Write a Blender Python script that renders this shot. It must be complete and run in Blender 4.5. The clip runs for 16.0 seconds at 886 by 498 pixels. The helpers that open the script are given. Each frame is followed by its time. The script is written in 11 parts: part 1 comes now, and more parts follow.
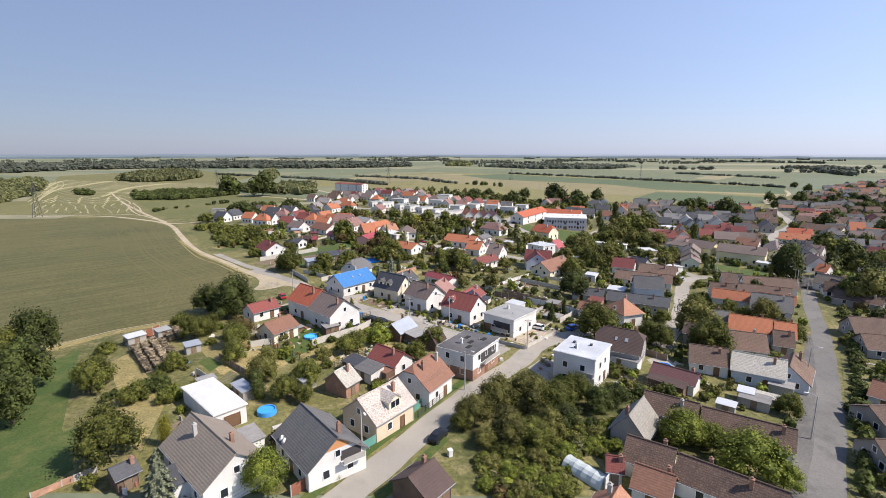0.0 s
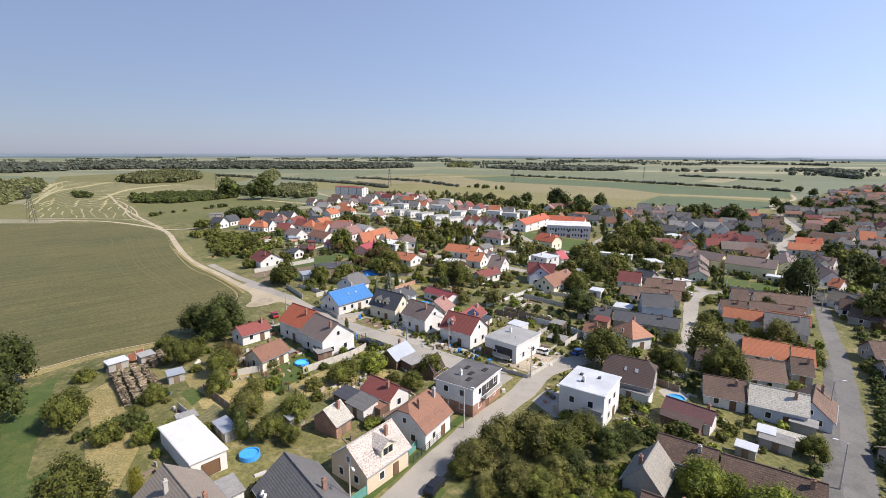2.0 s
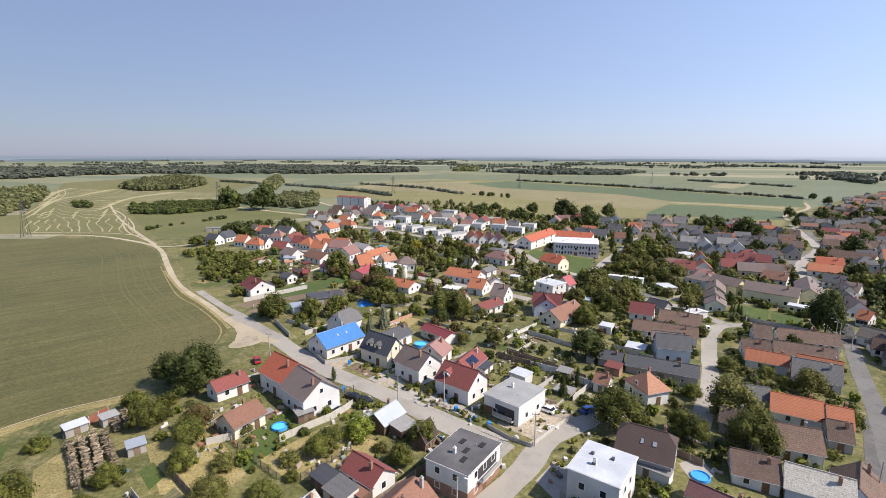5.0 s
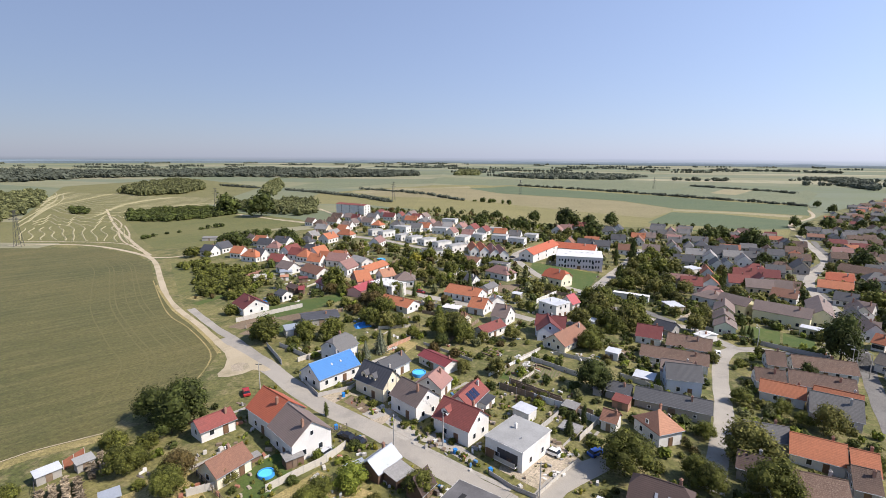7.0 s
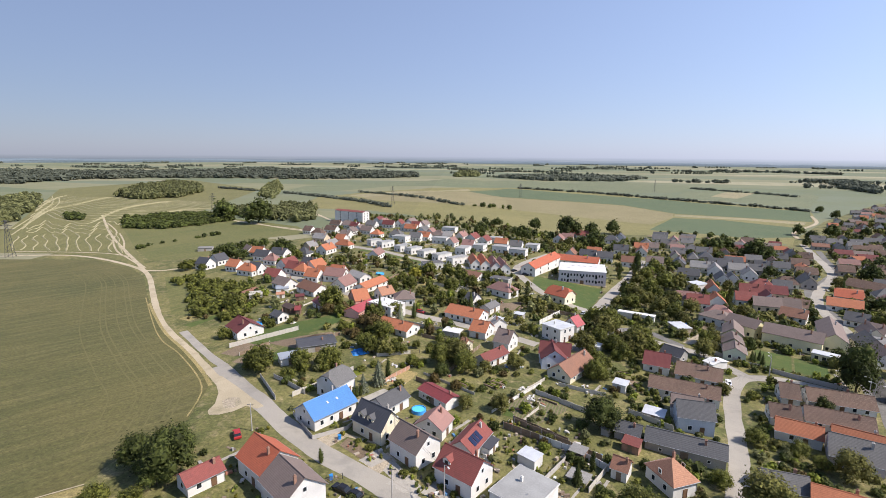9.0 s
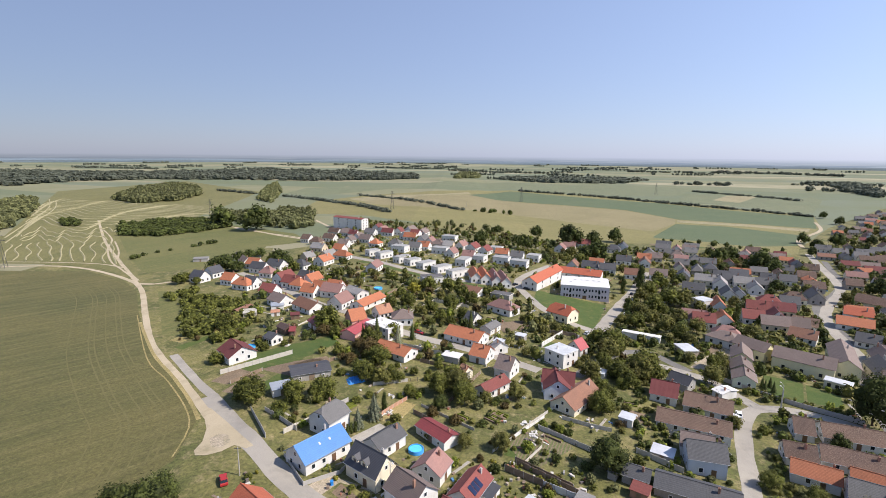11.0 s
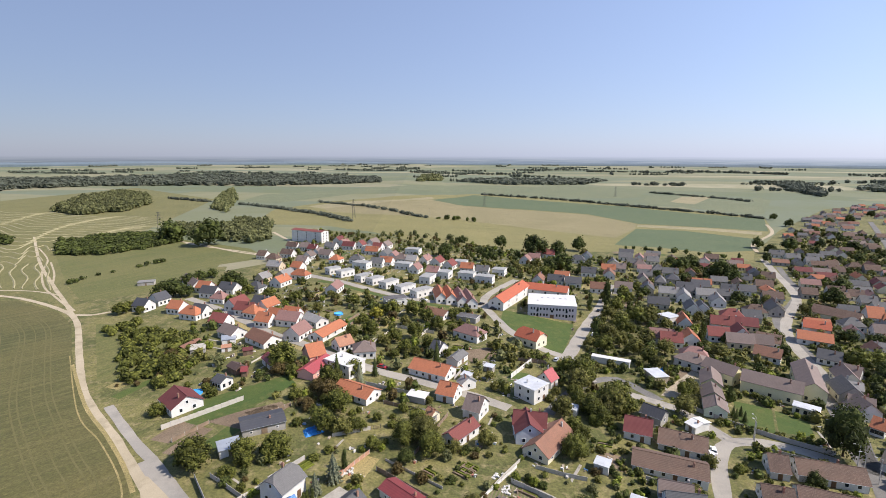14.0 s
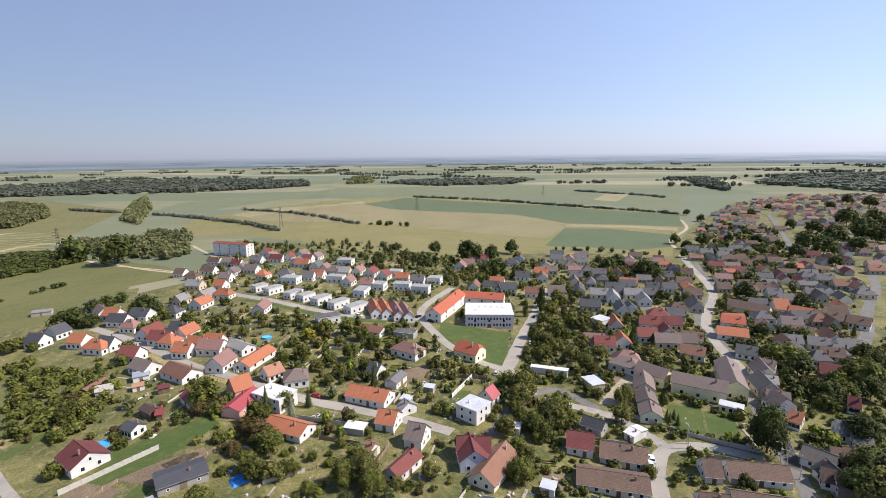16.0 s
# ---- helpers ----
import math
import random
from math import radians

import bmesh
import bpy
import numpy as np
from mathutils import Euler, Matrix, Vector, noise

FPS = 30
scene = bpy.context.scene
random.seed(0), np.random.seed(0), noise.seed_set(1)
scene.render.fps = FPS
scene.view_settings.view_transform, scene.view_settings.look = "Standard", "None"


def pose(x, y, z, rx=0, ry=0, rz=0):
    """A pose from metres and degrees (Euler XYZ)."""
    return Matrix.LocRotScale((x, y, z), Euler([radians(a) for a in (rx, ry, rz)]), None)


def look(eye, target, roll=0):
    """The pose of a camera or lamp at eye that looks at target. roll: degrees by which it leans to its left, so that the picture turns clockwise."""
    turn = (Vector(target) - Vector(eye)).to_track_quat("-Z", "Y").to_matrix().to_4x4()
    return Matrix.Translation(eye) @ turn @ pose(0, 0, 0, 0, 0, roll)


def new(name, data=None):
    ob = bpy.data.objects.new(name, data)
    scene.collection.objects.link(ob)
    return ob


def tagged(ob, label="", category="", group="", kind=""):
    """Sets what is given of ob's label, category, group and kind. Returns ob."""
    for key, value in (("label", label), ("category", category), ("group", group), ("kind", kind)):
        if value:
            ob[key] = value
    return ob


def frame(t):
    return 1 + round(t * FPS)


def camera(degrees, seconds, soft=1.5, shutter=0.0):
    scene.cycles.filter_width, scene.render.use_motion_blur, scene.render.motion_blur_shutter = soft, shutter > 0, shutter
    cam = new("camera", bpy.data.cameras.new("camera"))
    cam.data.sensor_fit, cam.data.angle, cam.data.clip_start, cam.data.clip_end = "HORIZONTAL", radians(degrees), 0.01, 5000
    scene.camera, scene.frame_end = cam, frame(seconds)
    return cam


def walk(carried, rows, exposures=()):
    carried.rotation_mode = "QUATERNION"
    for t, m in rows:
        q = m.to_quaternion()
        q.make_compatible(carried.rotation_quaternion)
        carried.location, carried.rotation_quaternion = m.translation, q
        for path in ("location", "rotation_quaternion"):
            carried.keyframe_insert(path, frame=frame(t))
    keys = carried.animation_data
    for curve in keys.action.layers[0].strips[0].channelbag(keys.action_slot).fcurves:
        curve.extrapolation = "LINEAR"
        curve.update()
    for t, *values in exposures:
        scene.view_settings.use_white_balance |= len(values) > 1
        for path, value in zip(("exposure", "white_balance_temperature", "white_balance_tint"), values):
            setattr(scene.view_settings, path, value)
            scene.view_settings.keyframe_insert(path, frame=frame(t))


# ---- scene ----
cam = camera(84.0, 16.0, soft=0.6)
PATH = [
    (0, (-8.929, 24.026, 45.723), (-8.951, 25.988, 45.339), 0.0),
    (0.5, (-8.818, 25.706, 46.173), (-8.842, 27.668, 45.789), 0.0),
    (1, (-8.758, 27.64, 47.06), (-8.782, 29.603, 46.676), 0.1),
    (1.5, (-8.733, 29.449, 48.141), (-8.757, 31.412, 47.757), 0.2),
    (2, (-8.462, 31.403, 49.404), (-8.49, 33.366, 49.02), 0.2),
    (2.5, (-8.247, 33.48, 50.721), (-8.278, 35.442, 50.335), 0.2),
    (3, (-7.749, 35.364, 52.287), (-7.787, 37.326, 51.901), 0.2),
    (3.5, (-7.333, 37.272, 53.59), (-7.376, 39.234, 53.205), 0.1),
    (4, (-6.604, 40.014, 54.639), (-6.654, 41.977, 54.258), 0.0),
    (6.5, (-5.96, 50.674, 61.264), (-6.017, 52.638, 60.891), 0.2),
    (7, (-6.024, 52.599, 62.225), (-6.08, 54.564, 61.857), 0.3),
    (7.5, (-6.178, 54.55, 63.811), (-6.234, 56.515, 63.443), 0.3),
    (8, (-6.498, 56.589, 65.751), (-6.552, 58.553, 65.381), 0.3),
    (8.5, (-6.878, 58.347, 67.778), (-6.931, 60.312, 67.407), 0.3),
    (9, (-6.808, 60.329, 69.732), (-6.861, 62.294, 69.36), 0.4),
    (11.5, (-6.593, 70.422, 78.344), (-6.647, 72.386, 77.97), 0.5),
    (12, (-6.418, 72.542, 79.919), (-6.473, 74.506, 79.547), 0.4),
    (12.5, (-6.17, 74.388, 81.756), (-6.227, 76.352, 81.382), 0.4),
    (13, (-5.985, 76.437, 83.59), (-6.043, 78.401, 83.215), 0.4),
    (13.5, (-6.149, 78.415, 85.144), (-6.19, 80.379, 84.769), 0.4),
    (14, (-6.283, 80.951, 86.33), (-6.192, 82.914, 85.956), 0.1),
    (14.5, (-6.319, 83.248, 87.594), (-6.082, 85.198, 87.219), -0.3),
    (15, (-6.236, 85.467, 89.132), (-5.912, 87.405, 88.756), -0.5),
    (15.5, (-5.636, 87.277, 90.656), (-5.291, 89.211, 90.28), -0.7),
    (16, (-5.55, 89.246, 91.799), (-5.193, 91.178, 91.423), -0.7),
]

walk(cam, [(t, look(eye, target, roll)) for t, eye, target, roll in PATH], [(0.0, 0.3, 6400, 16), (16.0, 0.3, 6400, 16)])

# ---- light: hazy summer forenoon, sun from the right ----
SUN_ELEVATION, SUN_AZIMUTH = radians(46), radians(104)      # azimuth from +y towards +x
sun_dir = Vector((math.sin(SUN_AZIMUTH) * math.cos(SUN_ELEVATION), math.cos(SUN_AZIMUTH) * math.cos(SUN_ELEVATION), math.sin(SUN_ELEVATION)))
world = bpy.data.worlds.new("sky")
scene.world = world
world.use_nodes = True
wn = world.node_tree
wn.nodes.clear()
sky = wn.nodes.new("ShaderNodeTexSky")
sky.sky_type, sky.sun_disc = "NISHITA", False
sky.sun_elevation, sky.sun_rotation = SUN_ELEVATION, SUN_AZIMUTH
sky.altitude, sky.air_density, sky.dust_density, sky.ozone_density = 130, 1.0, 0.35, 3.0
wbg = wn.nodes.new("ShaderNodeBackground")
wbg.inputs["Strength"].default_value = 0.10
wout = wn.nodes.new("ShaderNodeOutputWorld")
haze = wn.nodes.new("ShaderNodeMix")          # the sky is veiled by a thin summer haze
haze.data_type, haze.blend_type = "RGBA", "MIX"
up = wn.nodes.new("ShaderNodeTexCoord")
split = wn.nodes.new("ShaderNodeSeparateXYZ")
thin = wn.nodes.new("ShaderNodeMapRange")     # haze is thick low down and thins out overhead
thin.inputs[1].default_value, thin.inputs[2].default_value = 0.0, 0.85
thin.inputs[3].default_value, thin.inputs[4].default_value = 0.62, 0.06
wn.links.new(up.outputs["Generated"], split.inputs[0])
wn.links.new(split.outputs["Z"], thin.inputs[0])
wn.links.new(thin.outputs[0], haze.inputs[0])
haze.inputs[7].default_value = (3.65, 4.55, 6.75, 1.0)
wn.links.new(sky.outputs[0], haze.inputs[6])
toward = wn.nodes.new("ShaderNodeVectorMath")  # haze scatters more light on the sun's side of the sky
toward.operation = "DOT_PRODUCT"
toward.inputs[1].default_value = sun_dir
wn.links.new(up.outputs["Generated"], toward.inputs[0])
glare = wn.nodes.new("ShaderNodeMapRange")
glare.inputs[1].default_value, glare.inputs[2].default_value = -0.60, 0.45
glare.inputs[3].default_value, glare.inputs[4].default_value = 0.66, 1.30
wn.links.new(toward.outputs["Value"], glare.inputs[0])
scattered = wn.nodes.new("ShaderNodeVectorMath")
scattered.operation = "SCALE"
wn.links.new(haze.outputs[2], scattered.inputs[0])
wn.links.new(glare.outputs[0], scattered.inputs["Scale"])
# the far land, painted into the world with haze in its tones, down from the true horizon to where the ground sheet ends
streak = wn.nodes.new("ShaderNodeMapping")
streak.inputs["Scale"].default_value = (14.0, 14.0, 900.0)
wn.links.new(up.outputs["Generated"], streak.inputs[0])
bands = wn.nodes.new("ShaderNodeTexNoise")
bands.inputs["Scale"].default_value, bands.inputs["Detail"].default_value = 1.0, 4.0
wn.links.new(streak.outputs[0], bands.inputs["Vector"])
haze_tone = wn.nodes.new("ShaderNodeValToRGB")
haze_tone.color_ramp.elements[0].position, haze_tone.color_ramp.elements[0].color = 0.36, (0.50, 0.56, 0.58, 1)
haze_tone.color_ramp.elements[1].position, haze_tone.color_ramp.elements[1].color = 0.66, (0.74, 0.77, 0.72, 1)
wn.links.new(bands.outputs[0], haze_tone.inputs[0])
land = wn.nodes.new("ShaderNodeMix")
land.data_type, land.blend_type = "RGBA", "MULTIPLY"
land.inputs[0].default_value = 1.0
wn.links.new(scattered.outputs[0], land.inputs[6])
wn.links.new(haze_tone.outputs[0], land.inputs[7])
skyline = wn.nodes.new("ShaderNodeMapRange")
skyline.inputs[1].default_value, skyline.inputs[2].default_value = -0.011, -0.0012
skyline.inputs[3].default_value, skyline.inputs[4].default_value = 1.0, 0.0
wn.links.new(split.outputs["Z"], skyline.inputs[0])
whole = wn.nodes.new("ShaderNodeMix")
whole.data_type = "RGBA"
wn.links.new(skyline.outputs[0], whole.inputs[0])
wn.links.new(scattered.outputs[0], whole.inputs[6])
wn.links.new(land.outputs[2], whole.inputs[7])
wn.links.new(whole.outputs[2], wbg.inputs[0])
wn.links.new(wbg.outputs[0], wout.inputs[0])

lamp = bpy.data.lights.new("sun", "SUN")
lamp.energy, lamp.angle, lamp.color = 5.0, radians(0.55), (1.0, 0.93, 0.80)
sun = new("sun", lamp)
sun.matrix_world = look(sun_dir * 400, (0, 0, 0))

# ---- materials ----
MATS = {}


def nodes_for(name):
    m = bpy.data.materials.new(name)
    m.use_nodes = True
    nt = m.node_tree
    b = nt.nodes["Principled BSDF"]
    return m, nt, b


def add(nt, kind, **values):
    n = nt.nodes.new(kind)
    for k, v in values.items():
        n.inputs[k.replace("_", " ")].default_value = v
    return n


def mixed(nt, fac, a, b, blend="MIX"):
    n = nt.nodes.new("ShaderNodeMix")
    n.data_type, n.blend_type = "RGBA", blend
    for slot, v in ((0, fac), (6, a), (7, b)):
        if isinstance(v, (int, float)):
            n.inputs[slot].default_value = v
        elif isinstance(v, tuple):
            n.inputs[slot].default_value = (*v, 1.0)
        else:
            nt.links.new(v, n.inputs[slot])
    return n.outputs[2]


def ramp(nt, source, lo, hi, a=(0, 0, 0), b=(1, 1, 1)):
    n = nt.nodes.new("ShaderNodeValToRGB")
    n.color_ramp.elements[0].position, n.color_ramp.elements[0].color = lo, (*a, 1)
    n.color_ramp.elements[1].position, n.color_ramp.elements[1].color = hi, (*b, 1)
    nt.links.new(source, n.inputs[0])
    return n.outputs[0]


def coords(nt, kind="Object", scale=(1, 1, 1), turn=0.0):
    c = nt.nodes.new("ShaderNodeTexCoord")
    spun = nt.nodes.new("ShaderNodeMapping")
    spun.inputs["Rotation"].default_value = (0, 0, turn)
    mp = nt.nodes.new("ShaderNodeMapping")
    mp.inputs["Scale"].default_value = scale
    nt.links.new(c.outputs[kind], spun.inputs[0])
    nt.links.new(spun.outputs[0], mp.inputs[0])
    return mp.outputs[0]


def noised(nt, vec, scale, detail=4.0, rough=0.6, w=0.0):
    n = add(nt, "ShaderNodeTexNoise", Scale=scale, Detail=detail, Roughness=rough)
    nt.links.new(vec, n.inputs["Vector"])
    return n.outputs[0]


def banded(nt, vec, axis, scale, distortion=0.0):
    n = add(nt, "ShaderNodeTexWave", Scale=scale, Distortion=distortion, Detail=2.0, Detail_Scale=1.0)
    n.wave_type, n.bands_direction = "BANDS", axis
    nt.links.new(vec, n.inputs["Vector"])
    return n.outputs["Fac"]


def bumped(nt, bsdf, height, strength=0.3, distance=0.05):
    n = add(nt, "ShaderNodeBump", Strength=strength, Distance=distance)
    nt.links.new(height, n.inputs["Height"])
    nt.links.new(n.outputs[0], bsdf.inputs["Normal"])


def piece_random(nt, lo, hi):
    o = nt.nodes.new("ShaderNodeObjectInfo")
    r = nt.nodes.new("ShaderNodeMapRange")
    r.inputs[3].default_value, r.inputs[4].default_value = lo, hi
    nt.links.new(o.outputs["Random"], r.inputs[0])
    return r.outputs[0]


def varied(nt, colour, lo=0.85, hi=1.12):
    h = nt.nodes.new("ShaderNodeHueSaturation")
    nt.links.new(piece_random(nt, lo, hi), h.inputs["Value"])
    nt.links.new(colour, h.inputs["Color"])
    return h.outputs[0]


def plain(name, colour, rough=0.8, spread=0.25, scale=1.5, metal=0.0, bump=0.15, kind="Object"):
    """Paint, plaster, wood or metal with stains at two scales."""
    if name in MATS:
        return MATS[name]
    m, nt, b = nodes_for(name)
    v = coords(nt, kind)
    big, fine = noised(nt, v, scale * 0.4, 3), noised(nt, v, scale * 9, 3)
    dark = tuple(c * (1 - spread) for c in colour)
    lite = tuple(min(1, c * (1 + spread * 0.45)) for c in colour)
    c = mixed(nt, ramp(nt, big, 0.3, 0.7), dark, lite)
    c = mixed(nt, 0.35, c, ramp(nt, fine, 0.25, 0.75, (0.45, 0.45, 0.45), (0.8, 0.8, 0.8)), "OVERLAY")
    nt.links.new(c, b.inputs["Base Color"])
    b.inputs["Roughness"].default_value, b.inputs["Metallic"].default_value = rough, metal
    bumped(nt, b, fine, bump, 0.02)
    MATS[name] = m
    return m


def tiled(name, colour, other, speck=None, amount=0.0, rough=0.85, course=0.33, rib=0.3):
    """Roof tiles: courses down the slope, ribs along it, weathered patches; speck: lichen or bare spots."""
    if name in MATS:
        return MATS[name]
    m, nt, b = nodes_for(name)
    v = coords(nt)
    big, mid, fine = noised(nt, v, 0.3, 4), noised(nt, v, 2.4, 5, 0.75), noised(nt, v, 8.0, 3, 0.7)
    c = mixed(nt, ramp(nt, big, 0.3, 0.7), colour, other)
    c = mixed(nt, ramp(nt, mid, 0.35, 0.75, (0, 0, 0), (0.7, 0.7, 0.7)), c, tuple(0.55 * x for x in other))
    c = mixed(nt, 0.5, c, ramp(nt, fine, 0.2, 0.8, (0.3, 0.3, 0.3), (0.75, 0.75, 0.75)), "OVERLAY")
    rows, ribs = banded(nt, v, "Z", 0.314 / (course * 0.65), 0.3), banded(nt, v, "X", 0.314 / rib, 0.2)
    c = mixed(nt, ramp(nt, rows, 0.0, 0.4, (0.13, 0.13, 0.13), (0, 0, 0)), c, tuple(0.4 * x for x in colour))
    if speck:
        s = noised(nt, v, 4.2, 6, 0.85)
        c = mixed(nt, ramp(nt, s, 0.58 - amount, 0.70 - amount), c, speck)
    nt.links.new(varied(nt, c), b.inputs["Base Color"])
    b.inputs["Roughness"].default_value = rough
    h = mixed(nt, 0.5, rows, ribs, "ADD")
    bumped(nt, b, h, 0.3, 0.05)
    MATS[name] = m
    return m


def leafy(name, dark, light, rough=0.75, through_light=0.14):
    if name in MATS:
        return MATS[name]
    dark, light = (0.45 * dark[0], 0.43 * dark[1], 0.34 * dark[2]), (1.08 * light[0], 1.03 * light[1], 0.80 * light[2])
    m, nt, b = nodes_for(name)
    g = nt.nodes.new("ShaderNodeNewGeometry")
    v = coords(nt)
    big = noised(nt, v, 0.5, 2)
    c = mixed(nt, g.outputs["Random Per Island"], dark, light)
    c = mixed(nt, ramp(nt, big, 0.35, 0.7, (0, 0, 0), (0.6, 0.6, 0.6)), c, tuple(0.6 * x for x in dark))
    c = varied(nt, c, 0.75, 1.25)
    nt.links.new(c, b.inputs["Base Color"])
    b.inputs["Roughness"].default_value, b.inputs["Specular IOR Level"].default_value = rough, 0.2
    t = nt.nodes.new("ShaderNodeBsdfTranslucent")
    nt.links.new(c, t.inputs[0])
    mx = nt.nodes.new("ShaderNodeMixShader")
    mx.inputs[0].default_value = through_light
    nt.links.new(b.outputs[0], mx.inputs[1])
    nt.links.new(t.outputs[0], mx.inputs[2])
    nt.links.new(mx.outputs[0], nt.nodes["Material Output"].inputs[0])
    MATS[name] = m
    return m


def field_mat(name, low, mid, high, turn):
    """A mown or sown field: broad patches, streaks along the drilling direction and fine straw."""
    m, nt, b = nodes_for(name)
    v, rows = coords(nt), coords(nt, "Object", (0.02, 0.36, 0.1), turn)
    n1, streak, fine = noised(nt, v, 0.018, 4, 0.6), noised(nt, rows, 1.0, 6, 0.75), noised(nt, v, 1.1, 5, 0.8)
    tuft = noised(nt, coords(nt, "Object", (0.12, 0.9, 0.1), turn), 1.0, 4, 0.7)
    c = mixed(nt, ramp(nt, n1, 0.36, 0.64), low, mid)
    c = mixed(nt, ramp(nt, streak, 0.45, 0.75, (0, 0, 0), (0.9, 0.9, 0.9)), c, high)
    c = mixed(nt, ramp(nt, streak, 0.25, 0.42, (0.6, 0.6, 0.6), (0, 0, 0)), c, tuple(0.75 * x for x in low))
    c = mixed(nt, ramp(nt, tuft, 0.55, 0.72, (0, 0, 0), (0.55, 0.55, 0.55)), c, tuple(1.15 * x for x in high))
    c = mixed(nt, 0.8, c, ramp(nt, fine, 0.3, 0.7, (0.22, 0.22, 0.22), (0.75, 0.75, 0.75)), "OVERLAY")
    nt.links.new(c, b.inputs["Base Color"])
    b.inputs["Roughness"].default_value = 0.95
    bumped(nt, b, fine, 0.6, 0.15)
    MATS[name] = m
    return m


def ground_mat(name, colours, scales=(0.02, 0.15, 2.5), stripes=None, rough=0.95, grain=0.85):
    """Grass, soil, fields. colours: base, second, third; stripes: (turn, width, colour, strength)."""
    if name in MATS:
        return MATS[name]
    m, nt, b = nodes_for(name)
    v = coords(nt)
    n1, n2, n3 = noised(nt, v, scales[0], 4, 0.6), noised(nt, v, scales[1], 5, 0.65), noised(nt, v, scales[2], 4, 0.7)
    c = mixed(nt, ramp(nt, n1, 0.38, 0.62), colours[0], colours[1])
    c = mixed(nt, ramp(nt, n2, 0.5, 0.72, (0, 0, 0), (0.85, 0.85, 0.85)), c, colours[2])
    if stripes:
        turn, width, tint, strength = stripes
        w = banded(nt, coords(nt, "Object", (1, 1, 1), turn), "X", 0.314 / width, 1.2)
        f = nt.nodes.new("ShaderNodeMath")
        f.operation = "MULTIPLY"
        nt.links.new(ramp(nt, w, 0.45, 0.75), f.inputs[0])
        f.inputs[1].default_value = strength
        c = mixed(nt, f.outputs[0], c, tint)
    c = mixed(nt, grain, c, ramp(nt, n3, 0.3, 0.7, (0.22, 0.22, 0.22), (0.78, 0.78, 0.78)), "OVERLAY")
    nt.links.new(c, b.inputs["Base Color"])
    b.inputs["Roughness"].default_value = rough
    bumped(nt, b, n3, 0.4, 0.15)
    MATS[name] = m
    return m


ROOFS = {
    "brown": tiled("old_brown_tiles", (0.078, 0.050, 0.039), (0.135, 0.083, 0.061), (0.20, 0.14, 0.105), 0.08),
    "rust": tiled("old_rusty_tiles", (0.105, 0.065, 0.047), (0.165, 0.098, 0.069), (0.24, 0.175, 0.13), 0.08),
    "orange": tiled("orange_tiles", (0.44, 0.155, 0.075), (0.38, 0.14, 0.07)),
    "paleorange": tiled("pale_orange_tiles", (0.47, 0.235, 0.14), (0.40, 0.20, 0.125)),
    "vivid": tiled("vivid_red_orange_tiles", (0.47, 0.125, 0.062), (0.42, 0.115, 0.06)),
    "red": tiled("red_tiles", (0.25, 0.068, 0.055), (0.21, 0.065, 0.055)),
    "crimson": tiled("crimson_sheet", (0.25, 0.05, 0.048), (0.21, 0.05, 0.05), rough=0.5),
    "pinkred": tiled("pinkish_red_sheet", (0.42, 0.075, 0.085), (0.38, 0.08, 0.085), rough=0.5),
    "darkred": tiled("dark_red_tiles", (0.14, 0.035, 0.035), (0.18, 0.05, 0.045)),
    "mauve": tiled("mauve_brown_tiles", (0.182, 0.140, 0.122), (0.222, 0.168, 0.146)),
    "plum": tiled("dull_plum_red_sheet", (0.17, 0.075, 0.07), (0.145, 0.07, 0.066), rough=0.6),
    "taupe": tiled("grey_brown_old_tiles", (0.22, 0.19, 0.155), (0.27, 0.225, 0.18), (0.13, 0.105, 0.085), 0.05),
    "pink": tiled("weathered_pink_tiles", (0.33, 0.18, 0.15), (0.28, 0.16, 0.14)),
    "redbrown": tiled("red_brown_tiles", (0.265, 0.130, 0.083), (0.22, 0.112, 0.075)),
    "grey": tiled("grey_fibre_cement", (0.165, 0.160, 0.157), (0.13, 0.128, 0.125)),
    "lightgrey": tiled("light_grey_fibre_cement", (0.31, 0.30, 0.285), (0.25, 0.24, 0.23)),
    "slate": tiled("slate_grey_sheet", (0.090, 0.091, 0.096), (0.074, 0.075, 0.08), rough=0.65),
    "dark": tiled("anthracite_tiles", (0.055, 0.058, 0.068), (0.075, 0.075, 0.082), rough=0.6),
    "darkbrown": tiled("dark_brown_tiles", (0.075, 0.05, 0.045), (0.10, 0.065, 0.055)),
    "blue": tiled("bright_blue_sheet", (0.055, 0.21, 0.50), (0.05, 0.19, 0.46), rough=0.4, course=0.4),
    "patchy": tiled("whitened_orange_tiles", (0.38, 0.28, 0.22), (0.33, 0.24, 0.19), (0.58, 0.55, 0.50), 0.15),
    "lichen": tiled("lichen_spotted_grey_tiles", (0.58, 0.55, 0.48), (0.50, 0.47, 0.40), (0.14, 0.12, 0.095), 0.07),
    "barnboard": tiled("pale_grey_weathered_shingles", (0.34, 0.315, 0.27), (0.27, 0.25, 0.215), (0.19, 0.175, 0.15), 0.04, course=0.5),
    "metal": plain("zinc_sheet", (0.38, 0.41, 0.45), 0.45, 0.15, 0.6, 0.3),
    "white": plain("white_roof_membrane", (0.64, 0.63, 0.60), 0.6, 0.16, 0.5),
    "flatgrey": plain("grey_bitumen_felt", (0.30, 0.30, 0.29), 0.85, 0.22, 0.35),
    "flatdark": plain("dark_bitumen_felt", (0.12, 0.115, 0.115), 0.85, 0.5, 0.35),
    "flatpale": plain("pale_bluish_roofing_felt", (0.50, 0.52, 0.55), 0.7, 0.22, 0.5),
}
